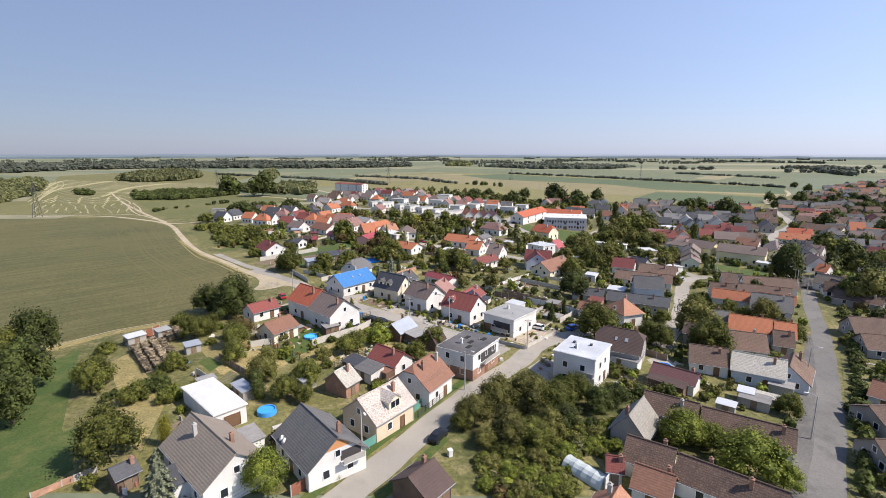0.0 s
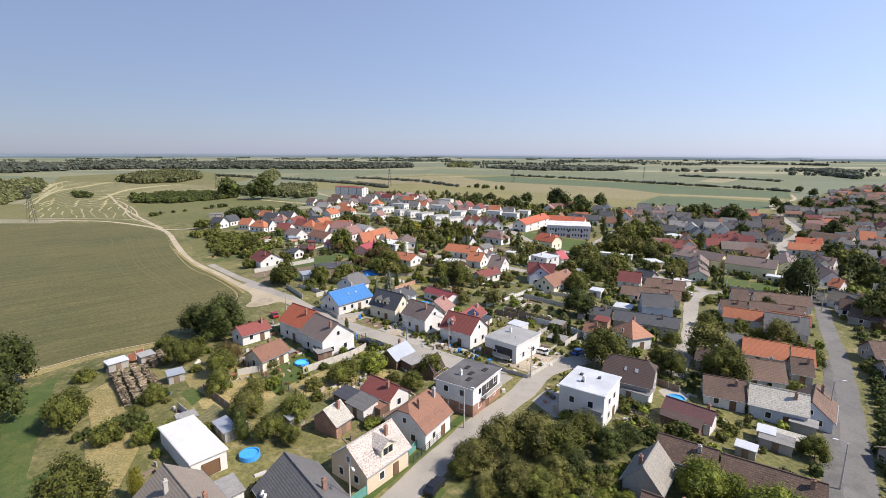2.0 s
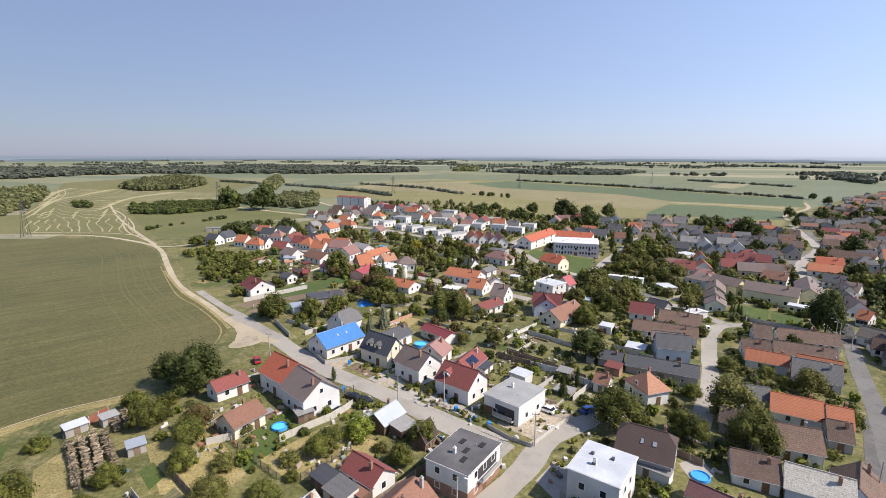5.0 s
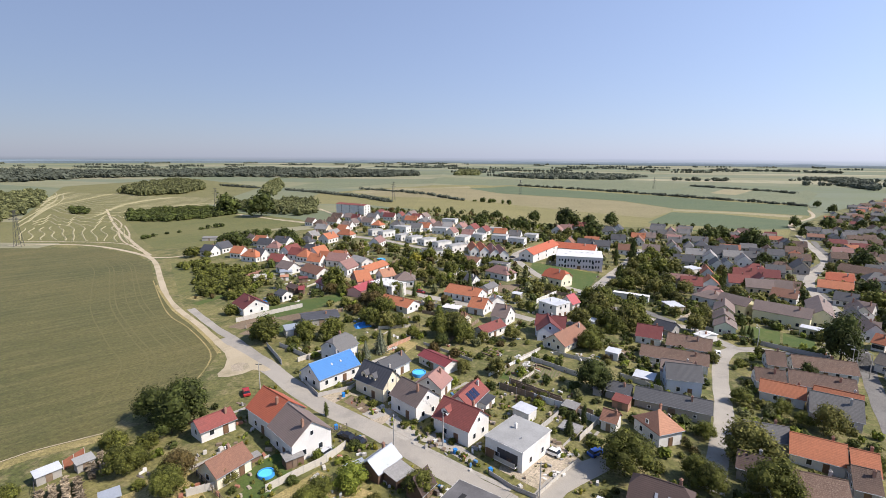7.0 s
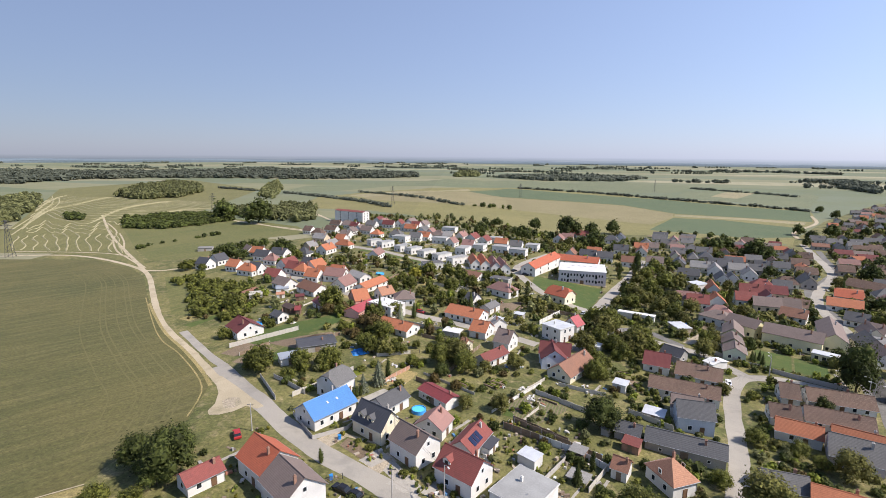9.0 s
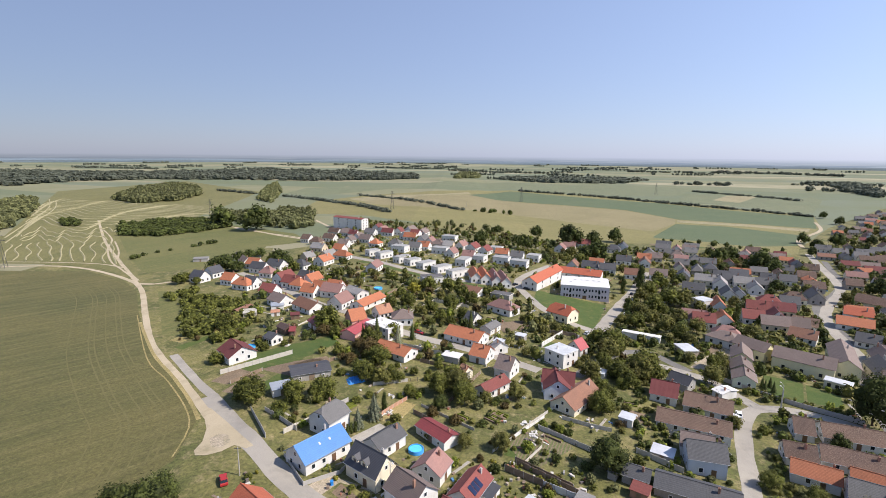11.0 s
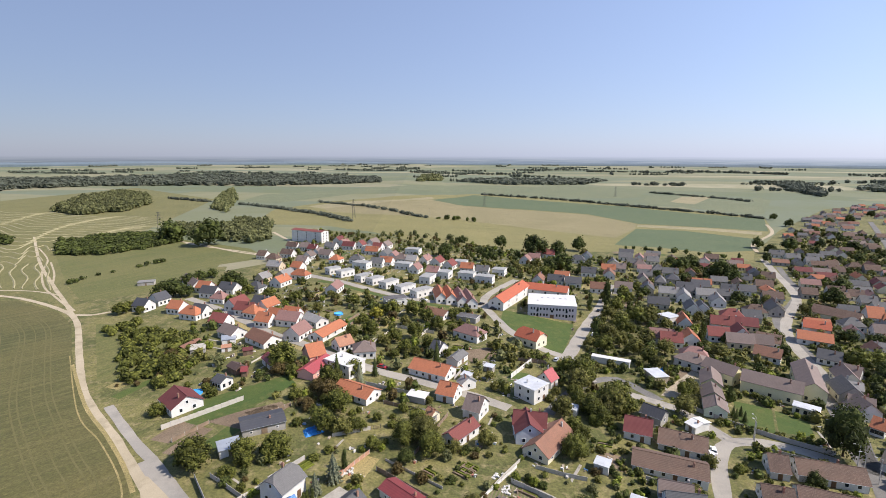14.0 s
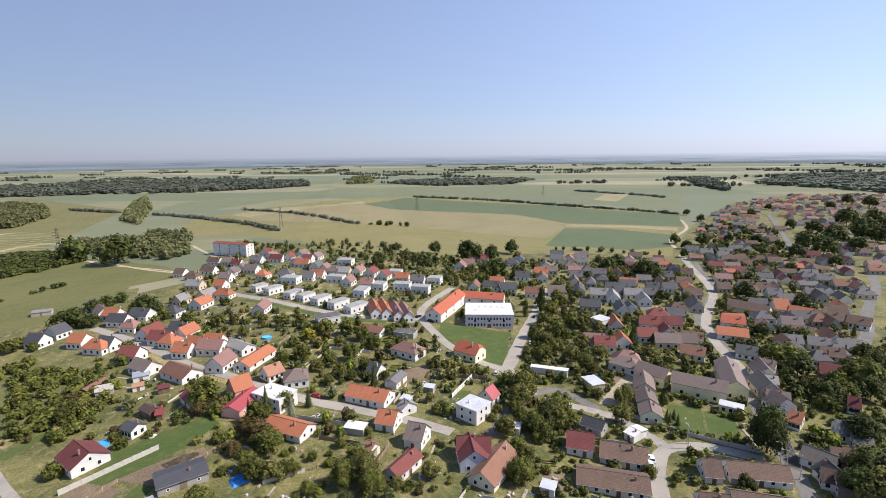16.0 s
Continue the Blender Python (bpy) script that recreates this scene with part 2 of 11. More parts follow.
WALLS = {
    "white": plain("white_plaster", (0.66, 0.645, 0.61), 0.85, 0.18, 0.5),
    "cream": plain("cream_plaster", (0.72, 0.65, 0.48), 0.85, 0.12, 0.5),
    "yellow": plain("pale_yellow_plaster", (0.70, 0.64, 0.40), 0.85, 0.10, 0.4),
    "beige": plain("beige_plaster", (0.58, 0.47, 0.34), 0.85, 0.15, 0.5),
    # grey render, darkened to stand in for walls turned from the sun too
    "grey": plain("grey_render_and_shade", (0.33, 0.315, 0.29), 0.9, 0.25, 0.5),
    "blueish": plain("pale_blue_plaster", (0.50, 0.54, 0.60), 0.85, 0.12, 0.5),
    "lilac": plain("pale_lilac_plaster", (0.58, 0.51, 0.55), 0.85, 0.10, 0.4),
    "peach": plain("peach_plaster", (0.70, 0.48, 0.36), 0.85, 0.12, 0.5),
    "pinkish": plain("salmon_plaster", (0.70, 0.38, 0.32), 0.85, 0.12, 0.5),
    "brown": plain("brown_boarding", (0.16, 0.10, 0.07), 0.8, 0.35, 1.0),
    "brick": plain("bare_brick", (0.34, 0.20, 0.14), 0.9, 0.3, 1.5),
    "sky": plain("light_blue_plaster", (0.42, 0.60, 0.78), 0.85, 0.10, 0.5),
    "green": plain("pale_green_plaster", (0.55, 0.60, 0.45), 0.85, 0.12, 0.5),
}
GLASS = plain("window_glass", (0.02, 0.025, 0.032), 0.12, 0.2, 0.5, 0.0, 0.0)
FRAME = plain("white_window_frame", (0.75, 0.75, 0.74), 0.5, 0.08)
WOODFRAME = plain("brown_window_frame", (0.16, 0.09, 0.05), 0.6, 0.2)
WOOD = plain("weathered_wood", (0.22, 0.16, 0.11), 0.85, 0.35, 1.2)
REDWOOD = plain("red_brown_boards", (0.26, 0.10, 0.06), 0.8, 0.3, 1.2)
BRICK = plain("chimney_brick", (0.30, 0.17, 0.12), 0.9, 0.3, 2.0)
CONCRETE = plain("concrete", (0.42, 0.40, 0.37), 0.9, 0.25, 0.6)
PALECONCRETE = plain("pale_concrete", (0.50, 0.47, 0.41), 0.9, 0.2, 0.6)
STEEL = plain("galvanised_steel", (0.42, 0.43, 0.44), 0.45, 0.15, 1.0, 0.6)
DARKSTEEL = plain("dark_steel", (0.09, 0.09, 0.095), 0.6, 0.2, 1.0, 0.4)
BARK = plain("bark", (0.10, 0.075, 0.055), 0.95, 0.35, 1.5)
WHITEPAINT = plain("white_paint", (0.66, 0.65, 0.62), 0.5, 0.06)
RUBBER = plain("black_rubber", (0.02, 0.02, 0.02), 0.8, 0.2)
POOLBLUE = plain("pool_liner_blue", (0.05, 0.30, 0.75), 0.5, 0.1)
POOLWATER = plain("pool_water", (0.06, 0.36, 0.62), 0.08, 0.12, 0.5, 0.0, 0.1)
TURQUOISE = plain("turquoise_water", (0.10, 0.55, 0.68), 0.08, 0.1, 0.5, 0.0, 0.1)
TARP = plain("bright_blue_tarpaulin", (0.02, 0.22, 0.60), 0.55, 0.35, 0.8, 0.0, 0.6)

GRASS = ground_mat("garden_grass", ((0.082, 0.090, 0.024), (0.172, 0.156, 0.052), (0.275, 0.222, 0.112)), (0.06, 0.3, 1.3))
LAWN = ground_mat("mown_lawn", ((0.050, 0.086, 0.015), (0.070, 0.100, 0.018), (0.118, 0.122, 0.032)), (0.05, 0.3, 2.5), grain=0.5)
DRYLAWN = ground_mat("dry_lawn", ((0.22, 0.185, 0.068), (0.31, 0.245, 0.10), (0.38, 0.30, 0.14)), (0.06, 0.25, 2.5))
MEADOW = field_mat("meadow", (0.128, 0.126, 0.040), (0.158, 0.148, 0.050), (0.19, 0.168, 0.066), radians(-112))
STUBBLE = field_mat("dry_hay_field", (0.070, 0.074, 0.021), (0.112, 0.100, 0.031), (0.155, 0.133, 0.050), radians(-42))
HAYMARK = ground_mat("flattened_hay", ((0.118, 0.106, 0.036), (0.132, 0.117, 0.043), (0.10, 0.095, 0.03)), (0.05, 0.3, 2.5), grain=0.4)
SOIL = ground_mat("garden_soil", ((0.16, 0.115, 0.075), (0.21, 0.155, 0.10), (0.13, 0.10, 0.06)), (0.08, 0.4, 3.0))
SAND = ground_mat("pale_dirt_track", ((0.40, 0.335, 0.225), (0.46, 0.385, 0.27), (0.24, 0.21, 0.125)), (0.05, 0.14, 6.0), grain=0.25)
ASPHALT = ground_mat("worn_asphalt", ((0.15, 0.143, 0.132), (0.18, 0.172, 0.158), (0.10, 0.096, 0.09)), (0.05, 0.25, 3.0), grain=0.3)
OLDASPHALT = ground_mat("old_dark_asphalt", ((0.105, 0.10, 0.094), (0.13, 0.125, 0.115), (0.17, 0.16, 0.145)), (0.08, 0.4, 3.0), grain=0.4)
PALEROAD = ground_mat("pale_dusty_road", ((0.31, 0.285, 0.245), (0.36, 0.33, 0.28), (0.23, 0.215, 0.19)), (0.05, 0.12, 7.0), grain=0.2)
PAVING = ground_mat("concrete_paving", ((0.33, 0.305, 0.265), (0.38, 0.35, 0.30), (0.25, 0.235, 0.20)), (0.08, 0.5, 3.0), grain=0.3)
DIRTYARD = ground_mat("trodden_yard", ((0.34, 0.285, 0.205), (0.40, 0.335, 0.25), (0.22, 0.20, 0.11)), (0.08, 0.35, 2.5))

def mixed_clutter():
    """Boards, crates, sheets and pots: each piece has its own weathered colour."""
    m, nt, b = nodes_for("garden_clutter")
    g = nt.nodes.new("ShaderNodeNewGeometry")
    r = nt.nodes.new("ShaderNodeValToRGB")
    r.color_ramp.interpolation = "CONSTANT"
    tones = ((0.0, (0.50, 0.48, 0.44)), (0.18, (0.20, 0.15, 0.11)), (0.38, (0.36, 0.30, 0.23)), (0.54, (0.30, 0.29, 0.28)), (0.68, (0.62, 0.61, 0.58)), (0.80, (0.13, 0.11, 0.10)), (0.89, (0.33, 0.14, 0.09)), (0.95, (0.08, 0.20, 0.38)))
    r.color_ramp.elements[0].color = (*tones[0][1], 1)
    r.color_ramp.elements[1].position, r.color_ramp.elements[1].color = tones[1][0], (*tones[1][1], 1)
    for p, c in tones[2:]:
        r.color_ramp.elements.new(p).color = (*c, 1)
    nt.links.new(g.outputs["Random Per Island"], r.inputs[0])
    n = noised(nt, coords(nt), 3.0, 4)
    c = mixed(nt, 0.5, r.outputs[0], ramp(nt, n, 0.25, 0.75, (0.35, 0.35, 0.35), (0.7, 0.7, 0.7)), "OVERLAY")
    nt.links.new(c, b.inputs["Base Color"])
    b.inputs["Roughness"].default_value = 0.85
    bumped(nt, b, n, 0.3, 0.03)
    return m


CLUTTER = mixed_clutter()
LEAVES = {
    "mid": leafy("leaves_mid_green", (0.081, 0.100, 0.025), (0.188, 0.206, 0.052)),
    "dark": leafy("leaves_dark_green", (0.053, 0.073, 0.023), (0.112, 0.142, 0.043)),
    "olive": leafy("leaves_olive", (0.105, 0.112, 0.034), (0.212, 0.212, 0.070)),
    "bright": leafy("leaves_fresh_green", (0.125, 0.177, 0.028), (0.250, 0.295, 0.057)),
    "brownish": leafy("leaves_brownish", (0.09, 0.07, 0.032), (0.15, 0.115, 0.05)),
    "grey": leafy("leaves_grey_green", (0.125, 0.147, 0.071), (0.237, 0.254, 0.133)),
    "blue": leafy("spruce_blue_needles", (0.163, 0.201, 0.162), (0.325, 0.366, 0.294)),
    "yellow": leafy("leaves_yellow_green", (0.213, 0.212, 0.028), (0.375, 0.354, 0.067)),
    "spruce": leafy("spruce_dark_needles", (0.044, 0.065, 0.025), (0.094, 0.124, 0.043)),
    # greyed and lightened: distance haze put into the leaf colour
    "forest": leafy("hazed_forest_foliage", (0.17, 0.20, 0.18), (0.15, 0.175, 0.165)),
}
GREENMEADOW = field_mat("green_meadow", (0.100, 0.112, 0.030), (0.134, 0.132, 0.040), (0.172, 0.154, 0.055), radians(-60))
CROP = field_mat("green_crops", (0.078, 0.112, 0.052), (0.095, 0.125, 0.058), (0.125, 0.142, 0.066), radians(17))
FARCROP = field_mat("far_green_field", (0.125, 0.150, 0.080), (0.155, 0.170, 0.090), (0.19, 0.188, 0.100), radians(17))
TANFIELD = field_mat("tan_stubble", (0.22, 0.188, 0.092), (0.255, 0.215, 0.11), (0.19, 0.176, 0.08), radians(17))
OLIVEFIELD = field_mat("olive_dry_grass", (0.168, 0.157, 0.054), (0.205, 0.183, 0.067), (0.24, 0.208, 0.088), radians(17))
PALESTUBBLE = ground_mat("pale_stubble", ((0.29, 0.25, 0.14), (0.26, 0.23, 0.125), (0.21, 0.19, 0.10)), (0.006, 0.03, 0.5))
BEDS = ground_mat("vegetable_rows", ((0.10, 0.12, 0.04), (0.12, 0.13, 0.045), (0.16, 0.13, 0.08)), (0.1, 0.5, 3.0), (radians(22), 0.9, (0.19, 0.145, 0.095), 0.8))
GREENPAINT = plain("green_painted_sheet", (0.10, 0.26, 0.22), 0.6, 0.2)
BRICKWALL = plain("crumbling_brick_wall", (0.42, 0.24, 0.16), 0.9, 0.35, 2.0)
LOGS = leafy("split_firewood", (0.24, 0.20, 0.17), (0.42, 0.35, 0.30), 0.9, 0.0)
FILM = plain("milky_plastic_film", (0.50, 0.55, 0.54), 0.35, 0.2, 0.8)
# dark colour that stands in for the shade inside open balconies
SHADE = plain("balcony_shade_paint", (0.055, 0.05, 0.05), 0.8, 0.2)
ORANGEWOOD = plain("orange_stained_boards", (0.52, 0.24, 0.10), 0.7, 0.25, 1.5)
SOLAR = plain("solar_glass", (0.02, 0.03, 0.07), 0.15, 0.2, 0.5, 0.2, 0.0)
PALESTONE = plain("pale_broken_stone", (0.62, 0.60, 0.55), 0.9, 0.3, 1.0)

# ---- builders ----
RNG = random.Random(7)
MESHES = {}
LAWNS = []
TAKEN = []          # (x, y, radius along, radius across, turn) of what stands on the ground


SLOPE = ((-400, -2.5), (-250, -2.0), (-92, 0.2), (-60, 2.0), (-20, 0.6), (15, -0.4), (45, -1.8), (75, -4.2), (115, -4.8), (300, -7.5), (500, -8.0))


def lie(x):
    """Height of the village ground: it falls gently from west to east."""
    if x <= SLOPE[0][0]:
        return SLOPE[0][1]
    for (x0, z0), (x1, z1) in zip(SLOPE, SLOPE[1:]):
        if x <= x1:
            return z0 + (z1 - z0) * (x - x0) / (x1 - x0)
    return SLOPE[-1][1]


def rise(x, y):
    """The plain is nearly level round the village and lifts very slightly far out."""
    r = math.hypot(x, y - 200)
    return lie(x) + (0.0 if r < 1200 else 6.0 * ((r - 1200) / 3600) ** 2)


def drape(bm):
    """Cuts a flat mesh along the folds of the ground and lays it down, keeping its heights over it."""
    for x0, _ in SLOPE:
        bmesh.ops.bisect_plane(bm, geom=bm.verts[:] + bm.edges[:] + bm.faces[:], plane_co=(x0, 0, 0), plane_no=(1, 0, 0))
    for v in bm.verts:
        v.co.z += rise(v.co.x, v.co.y)


def mesh_of(bm, name, *materials):
    me = bpy.data.meshes.new(name)
    bm.to_mesh(me)
    bm.free()
    for m in materials:
        me.materials.append(m)
    return me


def part(name, bm, material, parent, label=""):
    me = bm if isinstance(bm, bpy.types.Mesh) else mesh_of(bm, name, material)
    ob = new(name, me)
    ob.parent = parent
    if label:
        ob["label"] = label
    return ob


def placed(ob, x, y, z=0.0, turn=0.0):
    ob.location = (x, y, z)
    ob.rotation_euler = (0, 0, radians(turn))
    return ob


def thing(name, x, y, turn=0.0, z=0.0, label="", category="", group="", kind=""):
    ob = placed(new(name), x, y, z + rise(x, y), turn)
    ob.empty_display_size = 0.5
    return tagged(ob, label, category or name.replace("_", " "), group, kind)


def quad(bm, pts, slot=0):
    f = bm.faces.new([bm.verts.new(p) for p in pts])
    f.material_index = slot
    return f


def box(bm, x0, x1, y0, y1, z0, z1, slot=0):
    v = [bm.verts.new((x, y, z)) for z in (z0, z1) for y in (y0, y1) for x in (x0, x1)]
    for ids in ((0, 2, 3, 1), (4, 5, 7, 6), (0, 1, 5, 4), (2, 6, 7, 3), (0, 4, 6, 2), (1, 3, 7, 5)):
        f = bm.faces.new([v[i] for i in ids])
        f.material_index = slot


def rod(bm, a, b, r0, r1, sides=6):
    """A tapered bar from a to b."""
    a, b = Vector(a), Vector(b)
    q = (b - a).to_track_quat("Z", "Y")
    rings = []
    for p, r in ((a, r0), (b, r1)):
        rings.append([bm.verts.new(p + q @ Vector((r * math.cos(i * math.tau / sides), r * math.sin(i * math.tau / sides), 0))) for i in range(sides)])
    for i in range(sides):
        j = (i + 1) % sides
        bm.faces.new((rings[0][i], rings[0][j], rings[1][j], rings[1][i]))
    bm.faces.new(rings[0][::-1])
    bm.faces.new(rings[1])


def slab(bm, pts, thick):
    """A plate over the outline pts (counter-clockwise seen from above), thick below it."""
    up = [bm.verts.new(p) for p in pts]
    lo = [bm.verts.new((p[0], p[1], p[2] - thick)) for p in pts]
    bm.faces.new(up)
    bm.faces.new(lo[::-1])
    n = len(pts)
    for i in range(n):
        j = (i + 1) % n
        bm.faces.new((up[i], lo[i], lo[j], up[j]))


def window_meshes(w, h, frame_mat):
    key = ("window", w, h, frame_mat.name)
    if key not in MESHES:
        bm = bmesh.new()                       # in the x-z plane, looking along -y, with a sill
        out = [(-w / 2 - 0.05, 0), (w / 2 + 0.05, 0), (w / 2 + 0.05, h), (-w / 2 - 0.05, h)]
        f = 0.09
        hole = [(-w / 2 + f, f), (w / 2 - f, f), (w / 2 - f, h - f), (-w / 2 + f, h - f)]
        rings = [[bm.verts.new((px, py, pz)) for px, pz in ring] for ring, py in ((out, 0.02), (out, -0.06), (hole, -0.06), (hole, 0.0))]
        for r0, r1 in zip(rings, rings[1:]):
            for i in range(4):
                j = (i + 1) % 4
                bm.faces.new((r0[i], r0[j], r1[j], r1[i]))
        pane = bmesh.new()
        box(pane, -w / 2 + f, w / 2 - f, -0.02, 0.02, f, h - f)
        MESHES[key] = (mesh_of(bm, "window_frame", frame_mat), mesh_of(pane, "pane", GLASS))
        small = bmesh.new()
        box(small, -w / 2, w / 2, -0.03, 0.02, 0, h)
        MESHES[("far", *key)] = mesh_of(small, "window", GLASS)
    return MESHES[key]


def window(parent, x, y, z, turn, w=1.1, h=1.35, frame_mat=None, fine=True):
    frame_me, pane_me = window_meshes(w, h, frame_mat or FRAME)
    if not fine:
        return placed(part("window", MESHES[("far", "window", w, h, (frame_mat or FRAME).name)], None, parent), x, y, z, turn)
    ob = placed(part("window", frame_me, None, parent), x, y, z, turn)
    placed(part("pane", pane_me, None, ob), 0, 0, 0)
    return ob


def door(parent, x, y, turn, w=1.0, h=2.05, mat=None, name="door"):
    mat = mat or WOODFRAME
    key = (name, w, h, mat.name)
    if key not in MESHES:
        bm = bmesh.new()
        rings = [[bm.verts.new((px, py, pz)) for px, pz in ((-w / 2 - e, 0.02), (w / 2 + e, 0.02), (w / 2 + e, h + e), (-w / 2 - e, h + e))] for e, py in ((0.08, 0.02), (0.08, -0.09), (0.0, -0.09), (0.0, -0.03), (-0.12, -0.03), (-0.14, -0.055))]
        for r0, r1 in zip(rings, rings[1:]):
            for i in range(4):
                j = (i + 1) % 4
                bm.faces.new((r0[i], r0[j], r1[j], r1[i]))
        bm.faces.new(rings[-1])
        MESHES[key] = mesh_of(bm, name, mat)
    return placed(part(name, MESHES[key], None, parent), x, y, 0, turn)


def chimney(parent, x, y, z0, z1, mat=None, size=0.5):
    bm = bmesh.new()
    s = size / 2
    box(bm, x - s, x + s, y - s, y + s, z0, z1)
    box(bm, x - s - 0.06, x + s + 0.06, y - s - 0.06, y + s + 0.06, z1 - 0.16, z1 - 0.04)
    box(bm, x - s * 0.5, x + s * 0.5, y - s * 0.5, y + s * 0.5, z1, z1 + 0.22)
    return part("chimney", bm, mat or BRICK, parent)


def fill_windows(parent, length, width, eave, ridge, fine, frame_mat, skip=""):
    """Rows of windows on the long sides and on the gables."""
    floors = max(1, int((eave + 0.3) // 2.75))
    if not fine:                               # far houses: one part holds the few small windows
        bm = bmesh.new()
        for f in range(floors):
            z = 0.95 + f * 2.75
            for i in range(3):
                cx = (i - 1) * length * 0.3
                box(bm, cx - 0.55, cx + 0.55, -width / 2 - 0.04, -width / 2 + 0.02, z, z + 1.35)
                if i != 1:
                    box(bm, cx - 0.55, cx + 0.55, width / 2 - 0.02, width / 2 + 0.04, z, z + 1.35)
            for s in (-1, 1):
                for cy in (-0.22 * width, 0.22 * width):
                    box(bm, s * length / 2 - 0.03, s * length / 2 + 0.03, cy - 0.5, cy + 0.5, z, z + 1.3)
        part("glazing", bm, GLASS, parent)["kind"] = "stuff"
        return
    step = 3.0 if fine else 3.8
    wh = (1.1, 1.35) if fine else (1.2, 1.4)
    for f in range(floors):
        z = 0.95 + f * 2.75
        for side in (-1, 1):
            if ("f" if side < 0 else "b") in skip:
                continue
            n = max(1, int((length - 1.4) // step))
            if not fine:
                n = min(n, 3 if side < 0 else 1)
            gap = step if fine else length / n
            for i in range(n):
                x = (i - (n - 1) / 2) * gap
                if fine and f == 0 and side < 0 and i == n // 2 and "d" not in skip:
                    door(parent, x, -width / 2, 0)
                else:
                    window(parent, x, side * width / 2, z, 0 if side < 0 else 180, *wh, frame_mat, fine)
        for side in (-1, 1):
            if ("l" if side < 0 else "r") in skip:
                continue
            n = 2 if width > 6.5 and fine else 1
            for i in range(n):
                y = (i - (n - 1) / 2) * width * 0.42
                window(parent, side * length / 2, y, z, 90 * side, *wh, frame_mat, fine)
    if ridge - eave > 2.2 and fine:
        for side in (-1, 1):
            if ("l" if side < 0 else "r") in skip:
                continue
            window(parent, side * length / 2, 0, eave + 0.35, 90 * side, 0.9, 1.1, frame_mat)


def gable_house(x, y, turn, length, width, eave, ridge, roof, wall, label="", fine=True, hip=0.0, chimneys=1, skip="", name="house", group="", frame_mat=None, over=0.4, category=""):
    h = thing(name, x, y, turn, 0, label, category or ("house" if name == "house" else name.replace("_", " ")), group)
    TAKEN.append((x, y, length / 2 + 1.0, width / 2 + 1.0, radians(turn)))
    length, width = length - 0.6, width - 0.7     # the roof's edges stand out over the walls
    L, W = length / 2, width / 2
    k = (ridge - eave) / W
    bm = bmesh.new()
    gz = ridge - 0.05 if not hip else eave + (ridge - eave) * (1 - hip)
    gy = W * (1 - (gz - eave) / (ridge - eave)) if hip else 0.0
    ends = []
    for sx in (-1, 1):
        pts = [(sx * L, -W, -0.5), (sx * L, W, -0.5), (sx * L, W, eave)]
        pts += [(sx * L, gy, gz), (sx * L, -gy, gz)] if hip and hip < 1 else ([] if hip else [(sx * L, 0, gz)])
        pts += [(sx * L, -W, eave)]
        ring = [bm.verts.new(p) for p in pts]
        ends.append(ring)
        bm.faces.new(ring if sx > 0 else ring[::-1])
    a, b = ends
    for i, j in ((0, -1), (2, 1)):
        quad_ids = (a[i], b[i], b[j], a[j]) if i == 0 else (a[j], a[i], b[i], b[j])
        bm.faces.new(quad_ids)
    part("wall", bm, WALLS[wall], h)
    # roof plates with overhang
    bm = bmesh.new()
    t, o = 0.16, over
    ze, zr = eave - o * k + 0.03 + t, ridge + 0.03 + t
    X = L + (0.35 if hip < 1 else o)
    if not hip:
        slab(bm, [(-X, -W - o, ze), (X, -W - o, ze), (X, 0, zr), (-X, 0, zr)], t)
        slab(bm, [(X, W + o, ze), (-X, W + o, ze), (-X, 0, zr), (X, 0, zr)], t)
        ri = X
    else:
        inset = hip * W * (1.0 if hip >= 1 else 0.9)
        ri = max(0.3, L - inset) if hip >= 1 else L - hip * W * 0.8
        hz = ze if hip >= 1 else eave + (ridge - eave) * (1 - hip) + 0.03 + t
        hy = W + o if hip >= 1 else W * hip
        for s in (-1, 1):
            pts = [(-X, s * (W + o), ze), (-X, s * hy, hz), (-ri, 0, zr), (ri, 0, zr), (X, s * hy, hz), (X, s * (W + o), ze)]
            if hip >= 1:
                pts = [(-X, s * (W + o), ze), (-ri, 0, zr), (ri, 0, zr), (X, s * (W + o), ze)]
            slab(bm, pts if s > 0 else pts[::-1], t)
            e = [(s * X, -hy, hz), (s * X, hy, hz), (s * ri, 0, zr)]
            slab(bm, e if s > 0 else e[::-1], t)
    roof_ob = part("roof", bm, ROOFS[roof], h)
    if fine:
        bm = bmesh.new()
        rod(bm, (-ri, 0, zr + 0.0), (ri, 0, zr + 0.0), 0.13, 0.13, 6)
        part("ridge_cap", bm, ROOFS[roof], roof_ob)
        for s in (-1, 1):
            bm = bmesh.new()
            rod(bm, (-X, s * (W + o + 0.05), ze - 0.1), (X, s * (W + o + 0.05), ze - 0.1), 0.07, 0.07, 5)
            rod(bm, (L - 0.1, s * (W + 0.06), 0.1), (L - 0.1, s * (W + 0.06), eave - 0.1), 0.045, 0.045, 5)
            part("gutter", bm, STEEL, h)
    rng = random.Random(int(x * 13 + y * 7))
    for i in range(chimneys):
        cx = (rng.uniform(0.15, 0.4) if i == 0 else rng.uniform(-0.35, -0.1)) * length
        cy = rng.choice((-1, 1)) * 0.16 * width
        chimney(h, cx, cy, eave + 0.3, ridge + rng.uniform(0.5, 0.9), rng.choice((BRICK, BRICK, BRICK, CONCRETE)))
